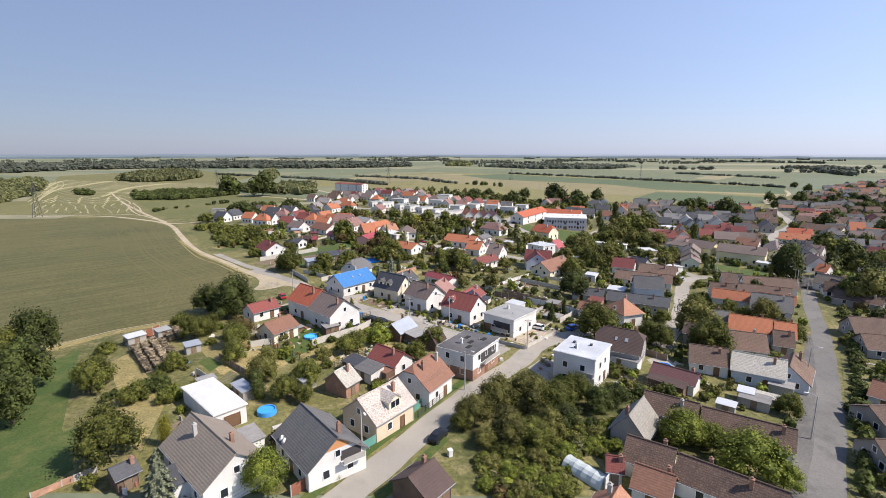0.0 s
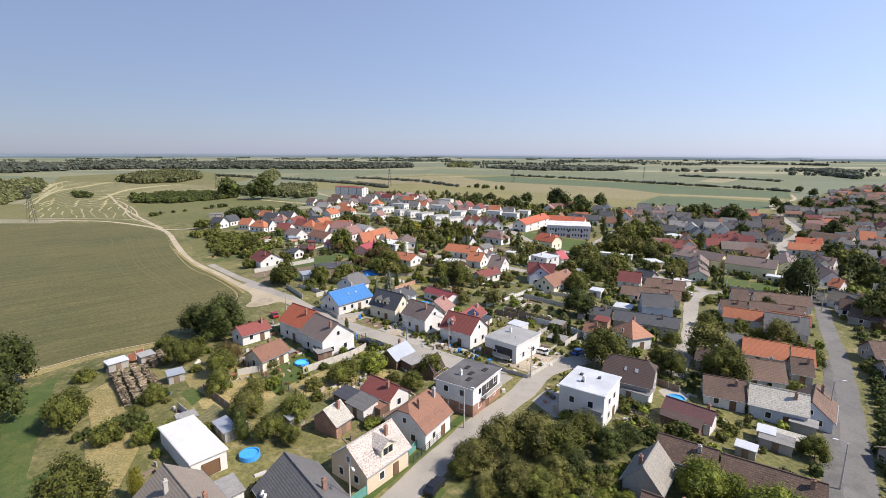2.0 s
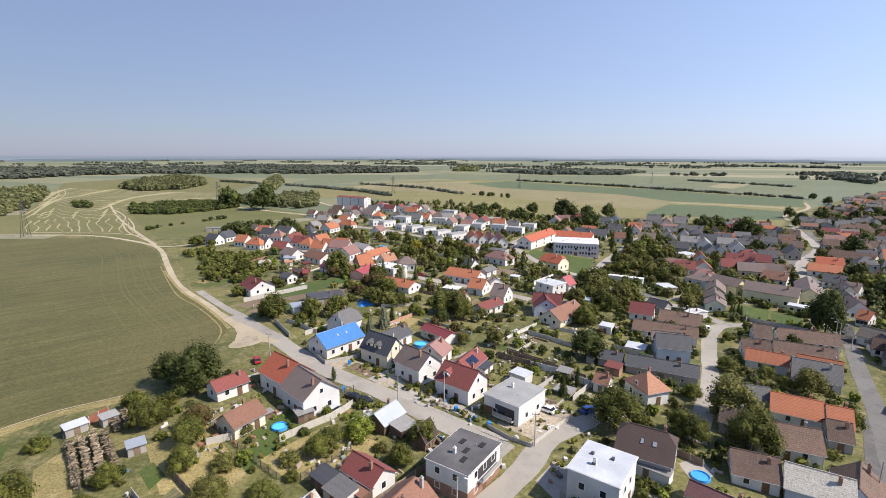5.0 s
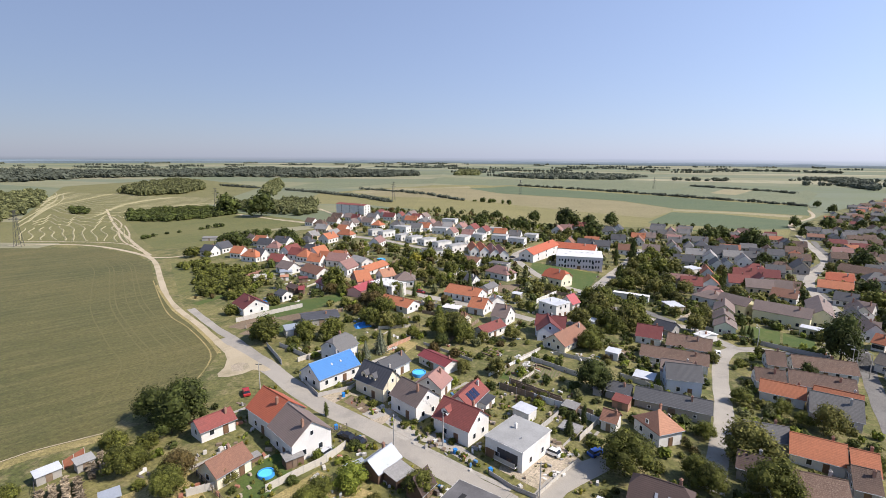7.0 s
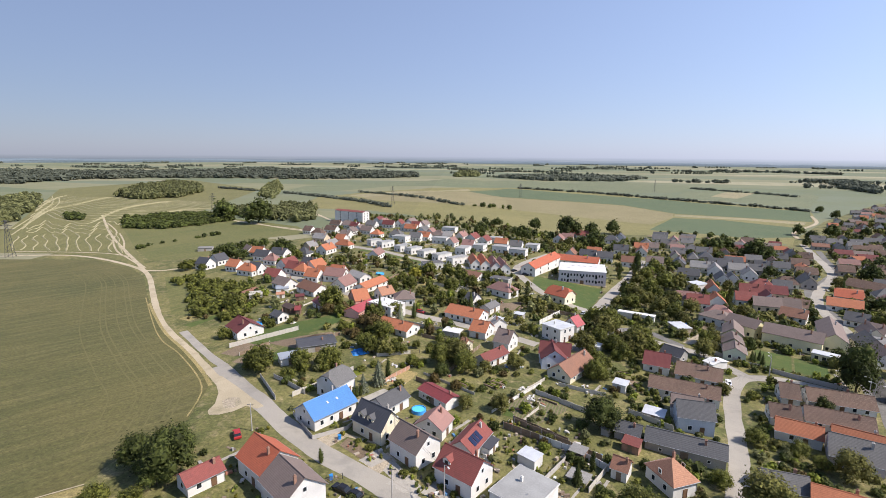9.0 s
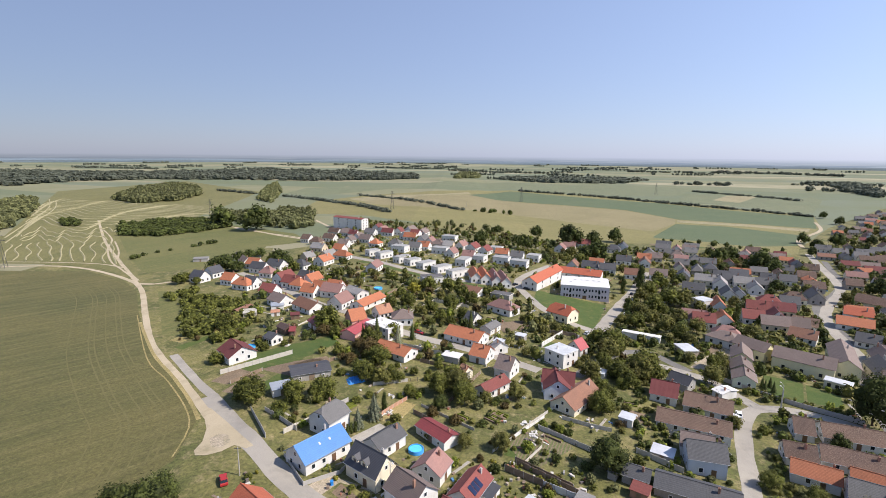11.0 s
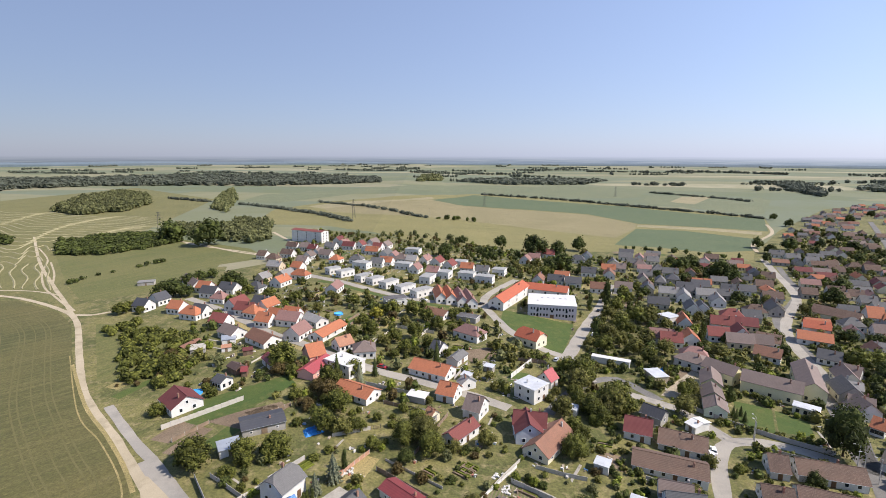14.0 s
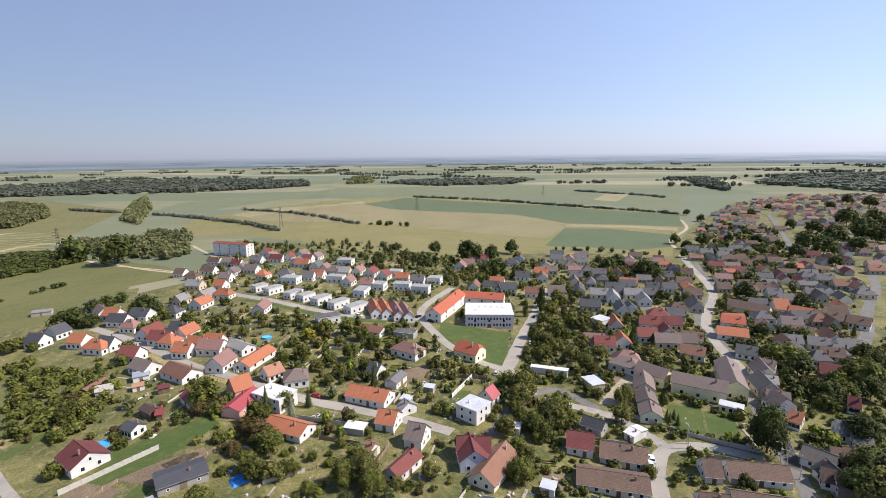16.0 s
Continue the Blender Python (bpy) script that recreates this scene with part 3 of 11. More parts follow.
    if name == "house" or category == "house":
        fill_windows(h, length, width, eave, ridge, fine, frame_mat, skip)
    elif "d" not in skip:
        door(h, 0, -W, 0, 1.6 if length > 5 else 0.9, min(2.0, eave - 0.25), WOOD)
        if length > 7:
            window(h, length * 0.3, -W, 0.9, 0, 0.8, 0.8)
            window(h, -length * 0.3, -W, 0.9, 0, 0.8, 0.8)
    return h


def flat_house(x, y, turn, length, width, height, roof, wall, label="", fine=True, skip="", name="house", group="", category=""):
    h = thing(name, x, y, turn, 0, label, category or ("house" if name == "house" else name.replace("_", " ")), group)
    TAKEN.append((x, y, length / 2 + 1.0, width / 2 + 1.0, radians(turn)))
    L, W = length / 2, width / 2
    bm = bmesh.new()
    box(bm, -L, L, -W, W, -0.5, height - 0.25)
    part("wall", bm, WALLS[wall], h)
    bm = bmesh.new()
    o = 0.25
    box(bm, -L - o, L + o, -W - o, W + o, height - 0.25, height - 0.03)
    part("fascia", bm, WALLS["white"], h)
    bm = bmesh.new()
    box(bm, -L - o + 0.12, L + o - 0.12, -W - o + 0.12, W + o - 0.12, height - 0.03, height + 0.03)
    part("roof", bm, ROOFS[roof], h)
    if fine and name == "house":
        chimney(h, -L * 0.3, W * 0.2, height, height + 1.1, WALLS["white"])
        bm = bmesh.new()
        rod(bm, (L * 0.4, -W * 0.3, height), (L * 0.4, -W * 0.3, height + 0.5), 0.08, 0.08)
        part("vent_pipe", bm, STEEL, h)
    if name in ("house", "school") or category == "house":
        fill_windows(h, length, width, height - 0.3, height - 0.3, fine, None, skip)
    return h


def shed(x, y, turn, length, width, low, high, roof, wall, label="", name="shed", skip=""):
    """A lean-to with one roof plate falling towards -y."""
    h = thing(name, x, y, turn, 0, label)
    TAKEN.append((x, y, length / 2 + 0.5, width / 2 + 0.5, radians(turn)))
    L, W = length / 2, width / 2
    bm = bmesh.new()
    ends = []
    for sx in (-1, 1):
        ends.append([bm.verts.new(p) for p in ((sx * L, -W, -0.4), (sx * L, W, -0.4), (sx * L, W, high), (sx * L, -W, low))])
    bm.faces.new(ends[0][::-1])
    bm.faces.new(ends[1])
    a, b = ends
    bm.faces.new((a[0], b[0], b[3], a[3]))
    bm.faces.new((a[1], a[2], b[2], b[1]))
    part("wall", bm, WALLS[wall], h)
    bm = bmesh.new()
    k = (high - low) / width * 0.3
    slab(bm, [(-L - 0.2, -W - 0.3, low - k + 0.12), (L + 0.2, -W - 0.3, low - k + 0.12), (L + 0.2, W + 0.2, high + k + 0.12), (-L - 0.2, W + 0.2, high + k + 0.12)], 0.1)
    part("roof", bm, ROOFS[roof], h)
    if "d" not in skip:
        door(h, 0, -W, 0, 0.9, min(1.9, low - 0.15), WOOD)
    return h


# ---- trees ----
def leaf_card(vs, fs, p, n, s, rng):
    """One bent leaf clump: two triangles folded along the middle."""
    n = n.normalized()
    u = n.orthogonal().normalized()
    u.rotate(Matrix.Rotation(rng.uniform(0, math.tau), 3, n))
    w = n.cross(u)
    i = len(vs)
    d = n * (s * 0.22)
    s *= 1.2
    vs += [p - u * s, p - w * s * rng.uniform(0.5, 0.9) - d, p + u * s, p + w * s * rng.uniform(0.5, 0.9) - d]
    fs += [(i, i + 1, i + 2), (i, i + 2, i + 3)]


def crown_mesh(kind, variant, cards, shape):
    """A crown of width 1 and height 1 on z 0..1, of lobes covered with leaf clumps."""
    key = ("crown", kind, variant, cards, shape)
    if key in MESHES:
        return MESHES[key]
    rng = random.Random(variant * 31 + cards)
    vs, fs = [], []
    if shape == "cone":
        tiers = 13
        per = max(4, cards // (tiers * 11))
        for k in range(tiers):
            t = (k + 0.6) / tiers
            for j in range(5 + k // 2):
                a = j * math.tau / (5 + k // 2) + k * 0.9 + rng.uniform(-0.2, 0.2)
                reach = 0.5 * t * rng.uniform(0.82, 1.08)
                for m in range(per):
                    f = (m + rng.random()) / per
                    side = rng.uniform(-1, 1) * 0.085 * t * (1.15 - 0.75 * f)
                    r = reach * (0.35 + 0.65 * f)
                    p = Vector((r * math.cos(a) - side * math.sin(a), r * math.sin(a) + side * math.cos(a), 1 - t * 0.97 - 0.05 * f * t + rng.uniform(-0.012, 0.012)))
                    leaf_card(vs, fs, p, Vector((0.5 * math.cos(a) + rng.uniform(-0.4, 0.4), 0.5 * math.sin(a) + rng.uniform(-0.4, 0.4), 1.0)), 0.018 + 0.016 * t, rng)
        rings = [[(0.27 * t * math.cos(a * math.tau / 8), 0.27 * t * math.sin(a * math.tau / 8), 0.97 - t * 0.93) for a in range(8)] for t in (0.02, 0.5, 1.0)]
        base = len(vs)
        for ring in rings:
            vs += [Vector(p) for p in ring]
        for i in range(2):
            for j in range(8):
                fs.append((base + i * 8 + j, base + (i + 1) * 8 + j, base + (i + 1) * 8 + (j + 1) % 8, base + i * 8 + (j + 1) % 8))
    else:
        lobes = []
        n = 17 if shape == "round" else 8
        for i in range(n):
            if shape == "column":
                c, r = Vector((rng.uniform(-0.15, 0.15), rng.uniform(-0.15, 0.15), 0.12 + 0.76 * i / (n - 1))), rng.uniform(0.2, 0.29)
                r *= 1.0 if i < n - 2 else 0.7
            else:                              # a loose dome of boughs, each its own size
                a, up = i * 2.4 + rng.uniform(-0.5, 0.5), (i + 0.5) / n
                rad = 0.36 * math.sqrt(max(0.0, 1 - up ** 2.2)) * rng.uniform(0.75, 1.12)
                c = Vector((rad * math.cos(a), rad * math.sin(a), 0.24 + 0.52 * up * rng.uniform(0.85, 1.12)))
                r = rng.uniform(0.11, 0.21)
            lobes.append((c, r))
        if shape == "round":
            lobes.append((Vector((0, 0, 0.42)), 0.27))
        total = sum(r * r for _, r in lobes)
        for c, r in lobes:
            for _ in range(int(cards * r * r / total)):
                d = Vector((rng.gauss(0, 1), rng.gauss(0, 1), rng.gauss(0.15, 1))).normalized()
                q = r * rng.uniform(0.84, 1.14) if rng.random() < 0.78 else r * rng.uniform(1.1, 1.55)
                p = c + Vector((d.x * q, d.y * q, d.z * q * 1.15))
                if any((p - c2).length < r2 * 0.72 for c2, r2 in lobes if c2 is not c):
                    continue
                leaf_card(vs, fs, p, d + Vector((rng.uniform(-0.7, 0.7), rng.uniform(-0.7, 0.7), rng.uniform(-0.3, 0.8))), rng.uniform(0.5, 1.3) * 1.2 / math.sqrt(cards), rng)
            ico = bmesh.new()
            bmesh.ops.create_icosphere(ico, subdivisions=1, radius=r * 0.8)
            base = len(vs)
            ico.verts.index_update()
            for v in ico.verts:
                s = rng.uniform(0.8, 1.1)
                vs.append(c + Vector((v.co.x * s, v.co.y * s, v.co.z * s * 1.1)))
            for f in ico.faces:
                fs.append(tuple(base + v.index for v in f.verts))
            ico.free()
    me = bpy.data.meshes.new("crown")
    me.from_pydata([tuple(v) for v in vs], [], fs)
    me.materials.append(LEAVES[kind])
    MESHES[key] = me
    return me


def trunk_mesh(variant, conifer):
    key = ("trunk", variant, conifer)
    if key not in MESHES:
        rng = random.Random(variant)
        bm = bmesh.new()
        rod(bm, (0, 0, -0.02), (0, 0, 0.45 if not conifer else 0.9), 0.035, 0.02 if not conifer else 0.006, 7)
        if not conifer:
            for i in range(5):
                a = i * 1.256 + rng.uniform(-0.4, 0.4)
                rod(bm, (0, 0, 0.25 + 0.04 * i), (0.24 * math.cos(a), 0.24 * math.sin(a), 0.5 + 0.06 * i), 0.016, 0.006, 5)
        MESHES[key] = mesh_of(bm, "trunk", BARK)
    return MESHES[key]


TREE_WORDS = {"mid": "green", "dark": "dark green", "olive": "olive-green", "bright": "fresh green", "brownish": "brownish-leaved", "grey": "grey-green", "blue": "silvery blue", "yellow": "yellow-green", "spruce": "dark green"}


def tree(x, y, height, width, kind="mid", shape="round", cards=900, z=0.0, label="", bush=False):
    v = RNG.randrange(4)
    if bush:
        b = placed(new("bush", crown_mesh(kind, v, cards, shape)), x, y, rise(x, y) - 0.12 * height, RNG.uniform(0, 360))
        b.scale = (width * 1.08, width * 1.08, height * 1.15)
        return tagged(b, label or TREE_WORDS[kind] + " bushy shrub growing among the gardens", "bush")
    lab = label or TREE_WORDS[kind] + {"cone": " conifer with a pointed crown", "column": " slim upright tree with dense foliage", "round": " leafy tree with a broad uneven crown"}[shape]
    ob = thing("conifer" if shape == "cone" else "tree", x, y, RNG.uniform(0, 360), z, lab, "tree")
    TAKEN.append((x, y, width * 0.4, width * 0.4, 0.0))
    t = part("trunk", trunk_mesh(v, shape == "cone"), None, ob)
    t.scale = (height * 0.55, height * 0.55, height * 0.9)
    c = part("crown", crown_mesh(kind, v, cards, shape), None, ob)
    low = {"round": 0.14, "cone": 0.05, "column": 0.05}[shape]
    c.scale, c.location = (width * 1.08, width * RNG.uniform(0.98, 1.12), height * (1 - low) * (1.12 if shape != "cone" else 1.0)), (0, 0, height * low - (0.1 * height if shape == "round" else 0))
    return ob


def inside(x, y, pts):
    hit = False
    for (x0, y0), (x1, y1) in zip(pts, pts[1:] + pts[:1]):
        if (y0 > y) != (y1 > y) and x < (x1 - x0) * (y - y0) / (y1 - y0) + x0:
            hit = not hit
    return hit


def free(x, y, r):
    if any(inside(x, y, pts) for pts in LAWNS):
        return False
    for tx, ty, a, b, turn in TAKEN:
        dx, dy = x - tx, y - ty
        if abs(dx) + abs(dy) > 60:
            continue
        u, v = dx * math.cos(turn) + dy * math.sin(turn), dy * math.cos(turn) - dx * math.sin(turn)
        if abs(u) < a + r and abs(v) < b + r:
            return False
    return True


def wood(pts, spacing, w, h, kind, label, cards=10, name="wood"):
    rng = random.Random(int(abs(pts[0][0])) + len(pts))
    xs, ys = [p[0] for p in pts], [p[1] for p in pts]
    spots = []
    y = min(ys)
    while y < max(ys):
        x = min(xs) + rng.uniform(0, spacing)
        while x < max(xs):
            px, py = x + rng.uniform(-0.4, 0.4) * spacing, y + rng.uniform(-0.4, 0.4) * spacing
            if inside(px, py, pts):
                spots.append((px, py, w * rng.uniform(0.7, 1.25), h * rng.uniform(0.65, 1.15)))
            x += spacing
        y += spacing
    return clump_stuff(name, spots, kind, label, name.replace("_", " "), cards)


def hedgerow(pts, step, w, h, kind, label="uneven hedgerow of bushes between the fields", cards=12, gaps=0.06):
    rng = random.Random(int(abs(pts[0][0]) + abs(pts[-1][1])))
    spots = []
    for (x0, y0), (x1, y1) in zip(pts, pts[1:]):
        n = max(1, int(math.hypot(x1 - x0, y1 - y0) / step))
        for i in range(n):
            if rng.random() < gaps:
                continue
            t = (i + rng.random()) / n
            spots.append((x0 + (x1 - x0) * t + rng.uniform(-0.3, 0.3) * w, y0 + (y1 - y0) * t + rng.uniform(-0.3, 0.3) * w, w * rng.uniform(0.6, 1.3), h * rng.uniform(0.5, 1.2)))
    return clump_stuff("hedgerow", spots, kind, label, "hedge", cards)


def clump_stuff(name, spots, kind, label, category, cards=60):
    """Many rough crowns joined: far woods and hedgerows. spots: (x, y, width, height)."""
    rng = random.Random(len(spots))
    vs, fs = [], []
    for x, y, w, hgt in spots:
        z = rise(x, y)
        for _ in range(2):
            cx, cy, r = x + rng.uniform(-0.22, 0.22) * w, y + rng.uniform(-0.22, 0.22) * w, w * rng.uniform(0.25, 0.36)
            cz = z + hgt * rng.uniform(0.36, 0.52)
            base = len(vs)
            for i in range(4):
                ph = (i / 3) * math.pi
                for j in range(6):
                    a = j * math.tau / 6 + i * 0.5
                    s = rng.uniform(0.75, 1.2)
                    vs.append((cx + r * s * math.sin(ph) * math.cos(a), cy + r * s * math.sin(ph) * math.sin(a), max(z - 0.2, cz + hgt * 0.5 * s * math.cos(ph))))
            for i in range(3):
                for j in range(6):
                    fs.append((base + i * 6 + j, base + (i + 1) * 6 + j, base + (i + 1) * 6 + (j + 1) % 6, base + i * 6 + (j + 1) % 6))
        for _ in range(cards):
            d = Vector((rng.gauss(0, 1), rng.gauss(0, 1), abs(rng.gauss(0, 1)))).normalized()
            q = rng.uniform(0.38, 0.56)
            p = Vector((x + d.x * w * q, y + d.y * w * q, z + hgt * (0.3 + 1.3 * q * d.z)))
            pv, pf = [], []
            leaf_card(pv, pf, p, d + Vector((rng.uniform(-0.5, 0.5), rng.uniform(-0.5, 0.5), rng.uniform(0, 0.6))), w * rng.uniform(0.06, 0.13), rng)
            base = len(vs)
            vs += [tuple(q) for q in pv]
            fs += [tuple(base + i for i in f) for f in pf]
    me = bpy.data.meshes.new(name)
    me.from_pydata(vs, [], fs)
    me.materials.append(LEAVES[kind])
    return tagged(new(name, me), label, category, "", "stuff")


# ---- ground pieces ----
def ribbon(name, mat, width, pts, z=0.05, label="", category="road", kind="structure", curb=False):
    """A road or path along a smooth line through pts."""
    P = [Vector((px, py, 0)) for px, py in pts]
    line = []
    for i in range(len(P) - 1):
        p0, p1, p2, p3 = P[max(i - 1, 0)], P[i], P[i + 1], P[min(i + 2, len(P) - 1)]
        n = max(2, int((p2 - p1).length / 4))
        for s in range(n):
            t = s / n
            line.append(0.5 * ((2 * p1) + (p2 - p0) * t + (2 * p0 - 5 * p1 + 4 * p2 - p3) * t * t + (3 * p1 - p0 - 3 * p2 + p3) * t ** 3))
    line.append(P[-1])
    TAKEN.extend((p.x, p.y, width / 2 + 1.5, width / 2 + 1.5, 0.0) for p in line)
    bm = bmesh.new()
    prev = None
    for i, p in enumerate(line):
        d = (line[min(i + 1, len(line) - 1)] - line[max(i - 1, 0)]).normalized()
        s = Vector((-d.y, d.x, 0)) * (width / 2 * (1 + 0.06 * math.sin(i * 1.7)))
        g = z + min(0.3, max(0.0, (math.hypot(p.x, p.y - 200) - 900) / 2000))
        row = [bm.verts.new((q.x, q.y, g + dz)) for q, dz in ((p + s, 0), (p - s, 0))]
        if prev:
            bm.faces.new((prev[0], prev[1], row[1], row[0]))
        prev = row
    drape(bm)
    ob = new(name, mesh_of(bm, name, mat))
    return tagged(ob, label, category, "", kind)


def patch(name, mat, pts, z=0.03, label="", category="ground"):
    """A field, lawn or yard over a polygon."""
    if name in ("lawn", "dry_lawn", "yard", "garden_bed", "sandy_patch"):
        LAWNS.append(pts)
    bm = bmesh.new()
    f = bm.faces.new([bm.verts.new((px, py, z)) for px, py in pts])
    if f.normal.z < 0 or f.calc_area() and (f.normal_update() or f.normal.z < 0):
        f.normal_flip()
    far = max(math.hypot(px, py - 200) for px, py in pts)
    if far > 1150:
        bmesh.ops.triangulate(bm, faces=bm.faces[:])
        for _ in range(4):
            bmesh.ops.subdivide_edges(bm, edges=[e for e in bm.edges if e.calc_length() > 200], cuts=1, use_grid_fill=False)
            bmesh.ops.triangulate(bm, faces=bm.faces[:])
        for v in bm.verts:
            v.co.z += min(0.4, max(0.0, (math.hypot(v.co.x, v.co.y - 200) - 900) / 2000))
    drape(bm)
    return tagged(new(name, mesh_of(bm, name, mat)), label, category, "", "structure")


def fence(pts, height=1.6, kind="panel", label="", step=2.5, panel_mat=None, name="fence"):
    """Posts with panels or rails between them along a line."""
    h = thing(name, pts[0][0], pts[0][1], 0, 0, label, "fence")
    o, z0 = Vector(pts[0]), rise(*pts[0])
    key = ("post", height, kind)
    if key not in MESHES:
        bm = bmesh.new()
        box(bm, -0.07, 0.07, -0.07, 0.07, -0.3, height + 0.05)
        MESHES[key] = mesh_of(bm, "post", CONCRETE if kind == "panel" else DARKSTEEL)
    for a, b in zip(pts, pts[1:]):
        a, b = Vector(a) - o, Vector(b) - o
        n = max(1, round((b - a).length / step))
        s = (b - a).length / n
        turn = math.degrees(math.atan2((b - a).y, (b - a).x))
        pk = ("fencepanel", round(s, 1), height, kind, panel_mat.name if panel_mat else "")
        if pk not in MESHES:
            bm = bmesh.new()
            if kind == "panel":
                prof = [(-0.04, -0.25), (-0.04, height * 0.33), (-0.015, height * 0.345), (-0.04, height * 0.36), (-0.04, height * 0.67), (-0.015, height * 0.685), (-0.04, height * 0.7), (-0.04, height), (0.04, height), (0.04, -0.25)]
                ends = [[bm.verts.new((px, py, pz)) for py, pz in prof] for px in (0.06, s - 0.06)]
                for i in range(len(prof)):
                    j = (i + 1) % len(prof)
                    bm.faces.new((ends[0][i], ends[0][j], ends[1][j], ends[1][i]))
            else:
                for i in range(4):
                    box(bm, 0.05, s - 0.05, -0.02, 0.02, 0.1 + i * (height - 0.2) / 3, 0.17 + i * (height - 0.2) / 3)
                box(bm, s / 2 - 0.03, s / 2 + 0.03, -0.022, 0.022, 0.05, height)
            MESHES[pk] = mesh_of(bm, "panel", panel_mat or PALECONCRETE)
        for i in range(n):
            p = a + (b - a) * (i / n)
            pz = rise(p.x + o.x, p.y + o.y) - z0
            placed(part("post", MESHES[key], None, h), p.x, p.y, pz, turn)
            placed(part("panel", MESHES[pk], None, h), p.x, p.y, pz, turn)
        placed(part("post", MESHES[key], None, h), b.x, b.y, rise(b.x + o.x, b.y + o.y) - z0, turn)
    return h


def car(x, y, turn, colour, label=""):
    mat = plain("car_paint_" + colour, {"white": (0.78, 0.78, 0.78), "black": (0.015, 0.015, 0.018), "silver": (0.45, 0.46, 0.48), "blue": (0.03, 0.08, 0.3), "red": (0.35, 0.03, 0.03)}[colour], 0.25, 0.05)
    h = thing("car", x, y, turn, 0, label or colour + " parked car on the roadside", "car")
    key = ("car", colour)
    if key not in MESHES:
        bm = bmesh.new()
        prof = [(-2.1, 0.35), (-2.1, 0.8), (-1.95, 0.95), (-1.15, 1.0), (2.05, 0.85), (2.15, 0.6), (2.15, 0.35)]
        for s in (1,):
            l = [bm.verts.new((px, -0.85, pz)) for px, pz in prof]
            r = [bm.verts.new((px, 0.85, pz)) for px, pz in prof]
            bm.faces.new(l)
            bm.faces.new(r[::-1])
            for i in range(len(prof)):
                j = (i + 1) % len(prof)
                bm.faces.new((l[i], r[i], r[j], l[j]))
        bmesh.ops.bevel(bm, geom=bm.edges[:], offset=0.06, segments=1)
        cab = bmesh.new()
        v = [cab.verts.new(p) for p in ((-1.85, -0.78, 0.95), (1.1, -0.78, 0.93), (1.1, 0.78, 0.93), (-1.85, 0.78, 0.95), (-1.35, -0.62, 1.43), (0.25, -0.62, 1.45), (0.25, 0.62, 1.45), (-1.35, 0.62, 1.43))]
        for ids in ((0, 1, 5, 4), (1, 2, 6, 5), (2, 3, 7, 6), (3, 0, 4, 7)):
            cab.faces.new([v[i] for i in ids])
        top = bmesh.new()
        slab(top, [(-1.4, -0.64, 1.47), (0.3, -0.64, 1.48), (0.3, 0.64, 1.48), (-1.4, 0.64, 1.47)], 0.05)
        wh = bmesh.new()
        rod(wh, (0, -0.1, 0), (0, 0.1, 0), 0.31, 0.31, 12)
        MESHES[key] = (mesh_of(bm, "body", mat), mesh_of(cab, "cabin_glass", GLASS), mesh_of(top, "car_roof", mat), mesh_of(wh, "wheel", RUBBER))
    b, g, tp, wl = MESHES[key]
    part("body", b, None, h)
    part("cabin_glass", g, None, h)
    part("car_roof", tp, None, h)
    for wx in (-1.35, 1.35):
        for wy in (-0.78, 0.78):
            placed(part("wheel", wl, None, h), wx, wy, 0.31)
    return h


def lamp_pole(x, y, turn=0.0, height=8.0, arm=1.4, mat=None, lampless=False):
    h = thing("street_lamp" if not lampless else "utility_pole", x, y, turn, 0, "concrete street lamp pole with a curved arm" if not lampless else "weathered utility pole carrying overhead wires", "street lamp" if not lampless else "pole")
    bm = bmesh.new()
    rod(bm, (0, 0, 0), (0, 0, height), 0.15, 0.09, 8)
    part("pole", bm, mat or CONCRETE, h)
    if lampless:
        bm = bmesh.new()
        box(bm, -0.8, 0.8, -0.05, 0.05, height - 0.5, height - 0.4)
        for i in (-0.7, 0, 0.7):
            rod(bm, (i, 0, height - 0.4), (i, 0, height - 0.2), 0.05, 0.04, 6)
        part("crossarm", bm, DARKSTEEL, h)
    else:
        bm = bmesh.new()
        rod(bm, (0, 0, height - 0.1), (arm * 0.6, 0, height + 0.35), 0.045, 0.04, 6)
        rod(bm, (arm * 0.6, 0, height + 0.35), (arm, 0, height + 0.35), 0.04, 0.04, 6)
        part("arm", bm, STEEL, h)
        bm = bmesh.new()
        box(bm, arm - 0.1, arm + 0.6, -0.14, 0.14, height + 0.28, height + 0.44)
        bmesh.ops.bevel(bm, geom=bm.edges[:], offset=0.05, segments=1)
        part("lamp_head", bm, WHITEPAINT, h)
    return h


def wire(a, b, sag=0.8, label="thin overhead cable between poles"):
    c = bpy.data.curves.new("cable", "CURVE")
    c.dimensions, c.bevel_depth, c.bevel_resolution = "3D", 0.018, 0
    s = c.splines.new("POLY")
    s.points.add(10)
    for i in range(11):
        t = i / 10
        p = Vector(a).lerp(Vector(b), t)
        s.points[i].co = (p.x, p.y, p.z - sag * 4 * t * (1 - t), 1)
    c.materials.append(DARKSTEEL)
    return tagged(new("cable", c), label, "cable")


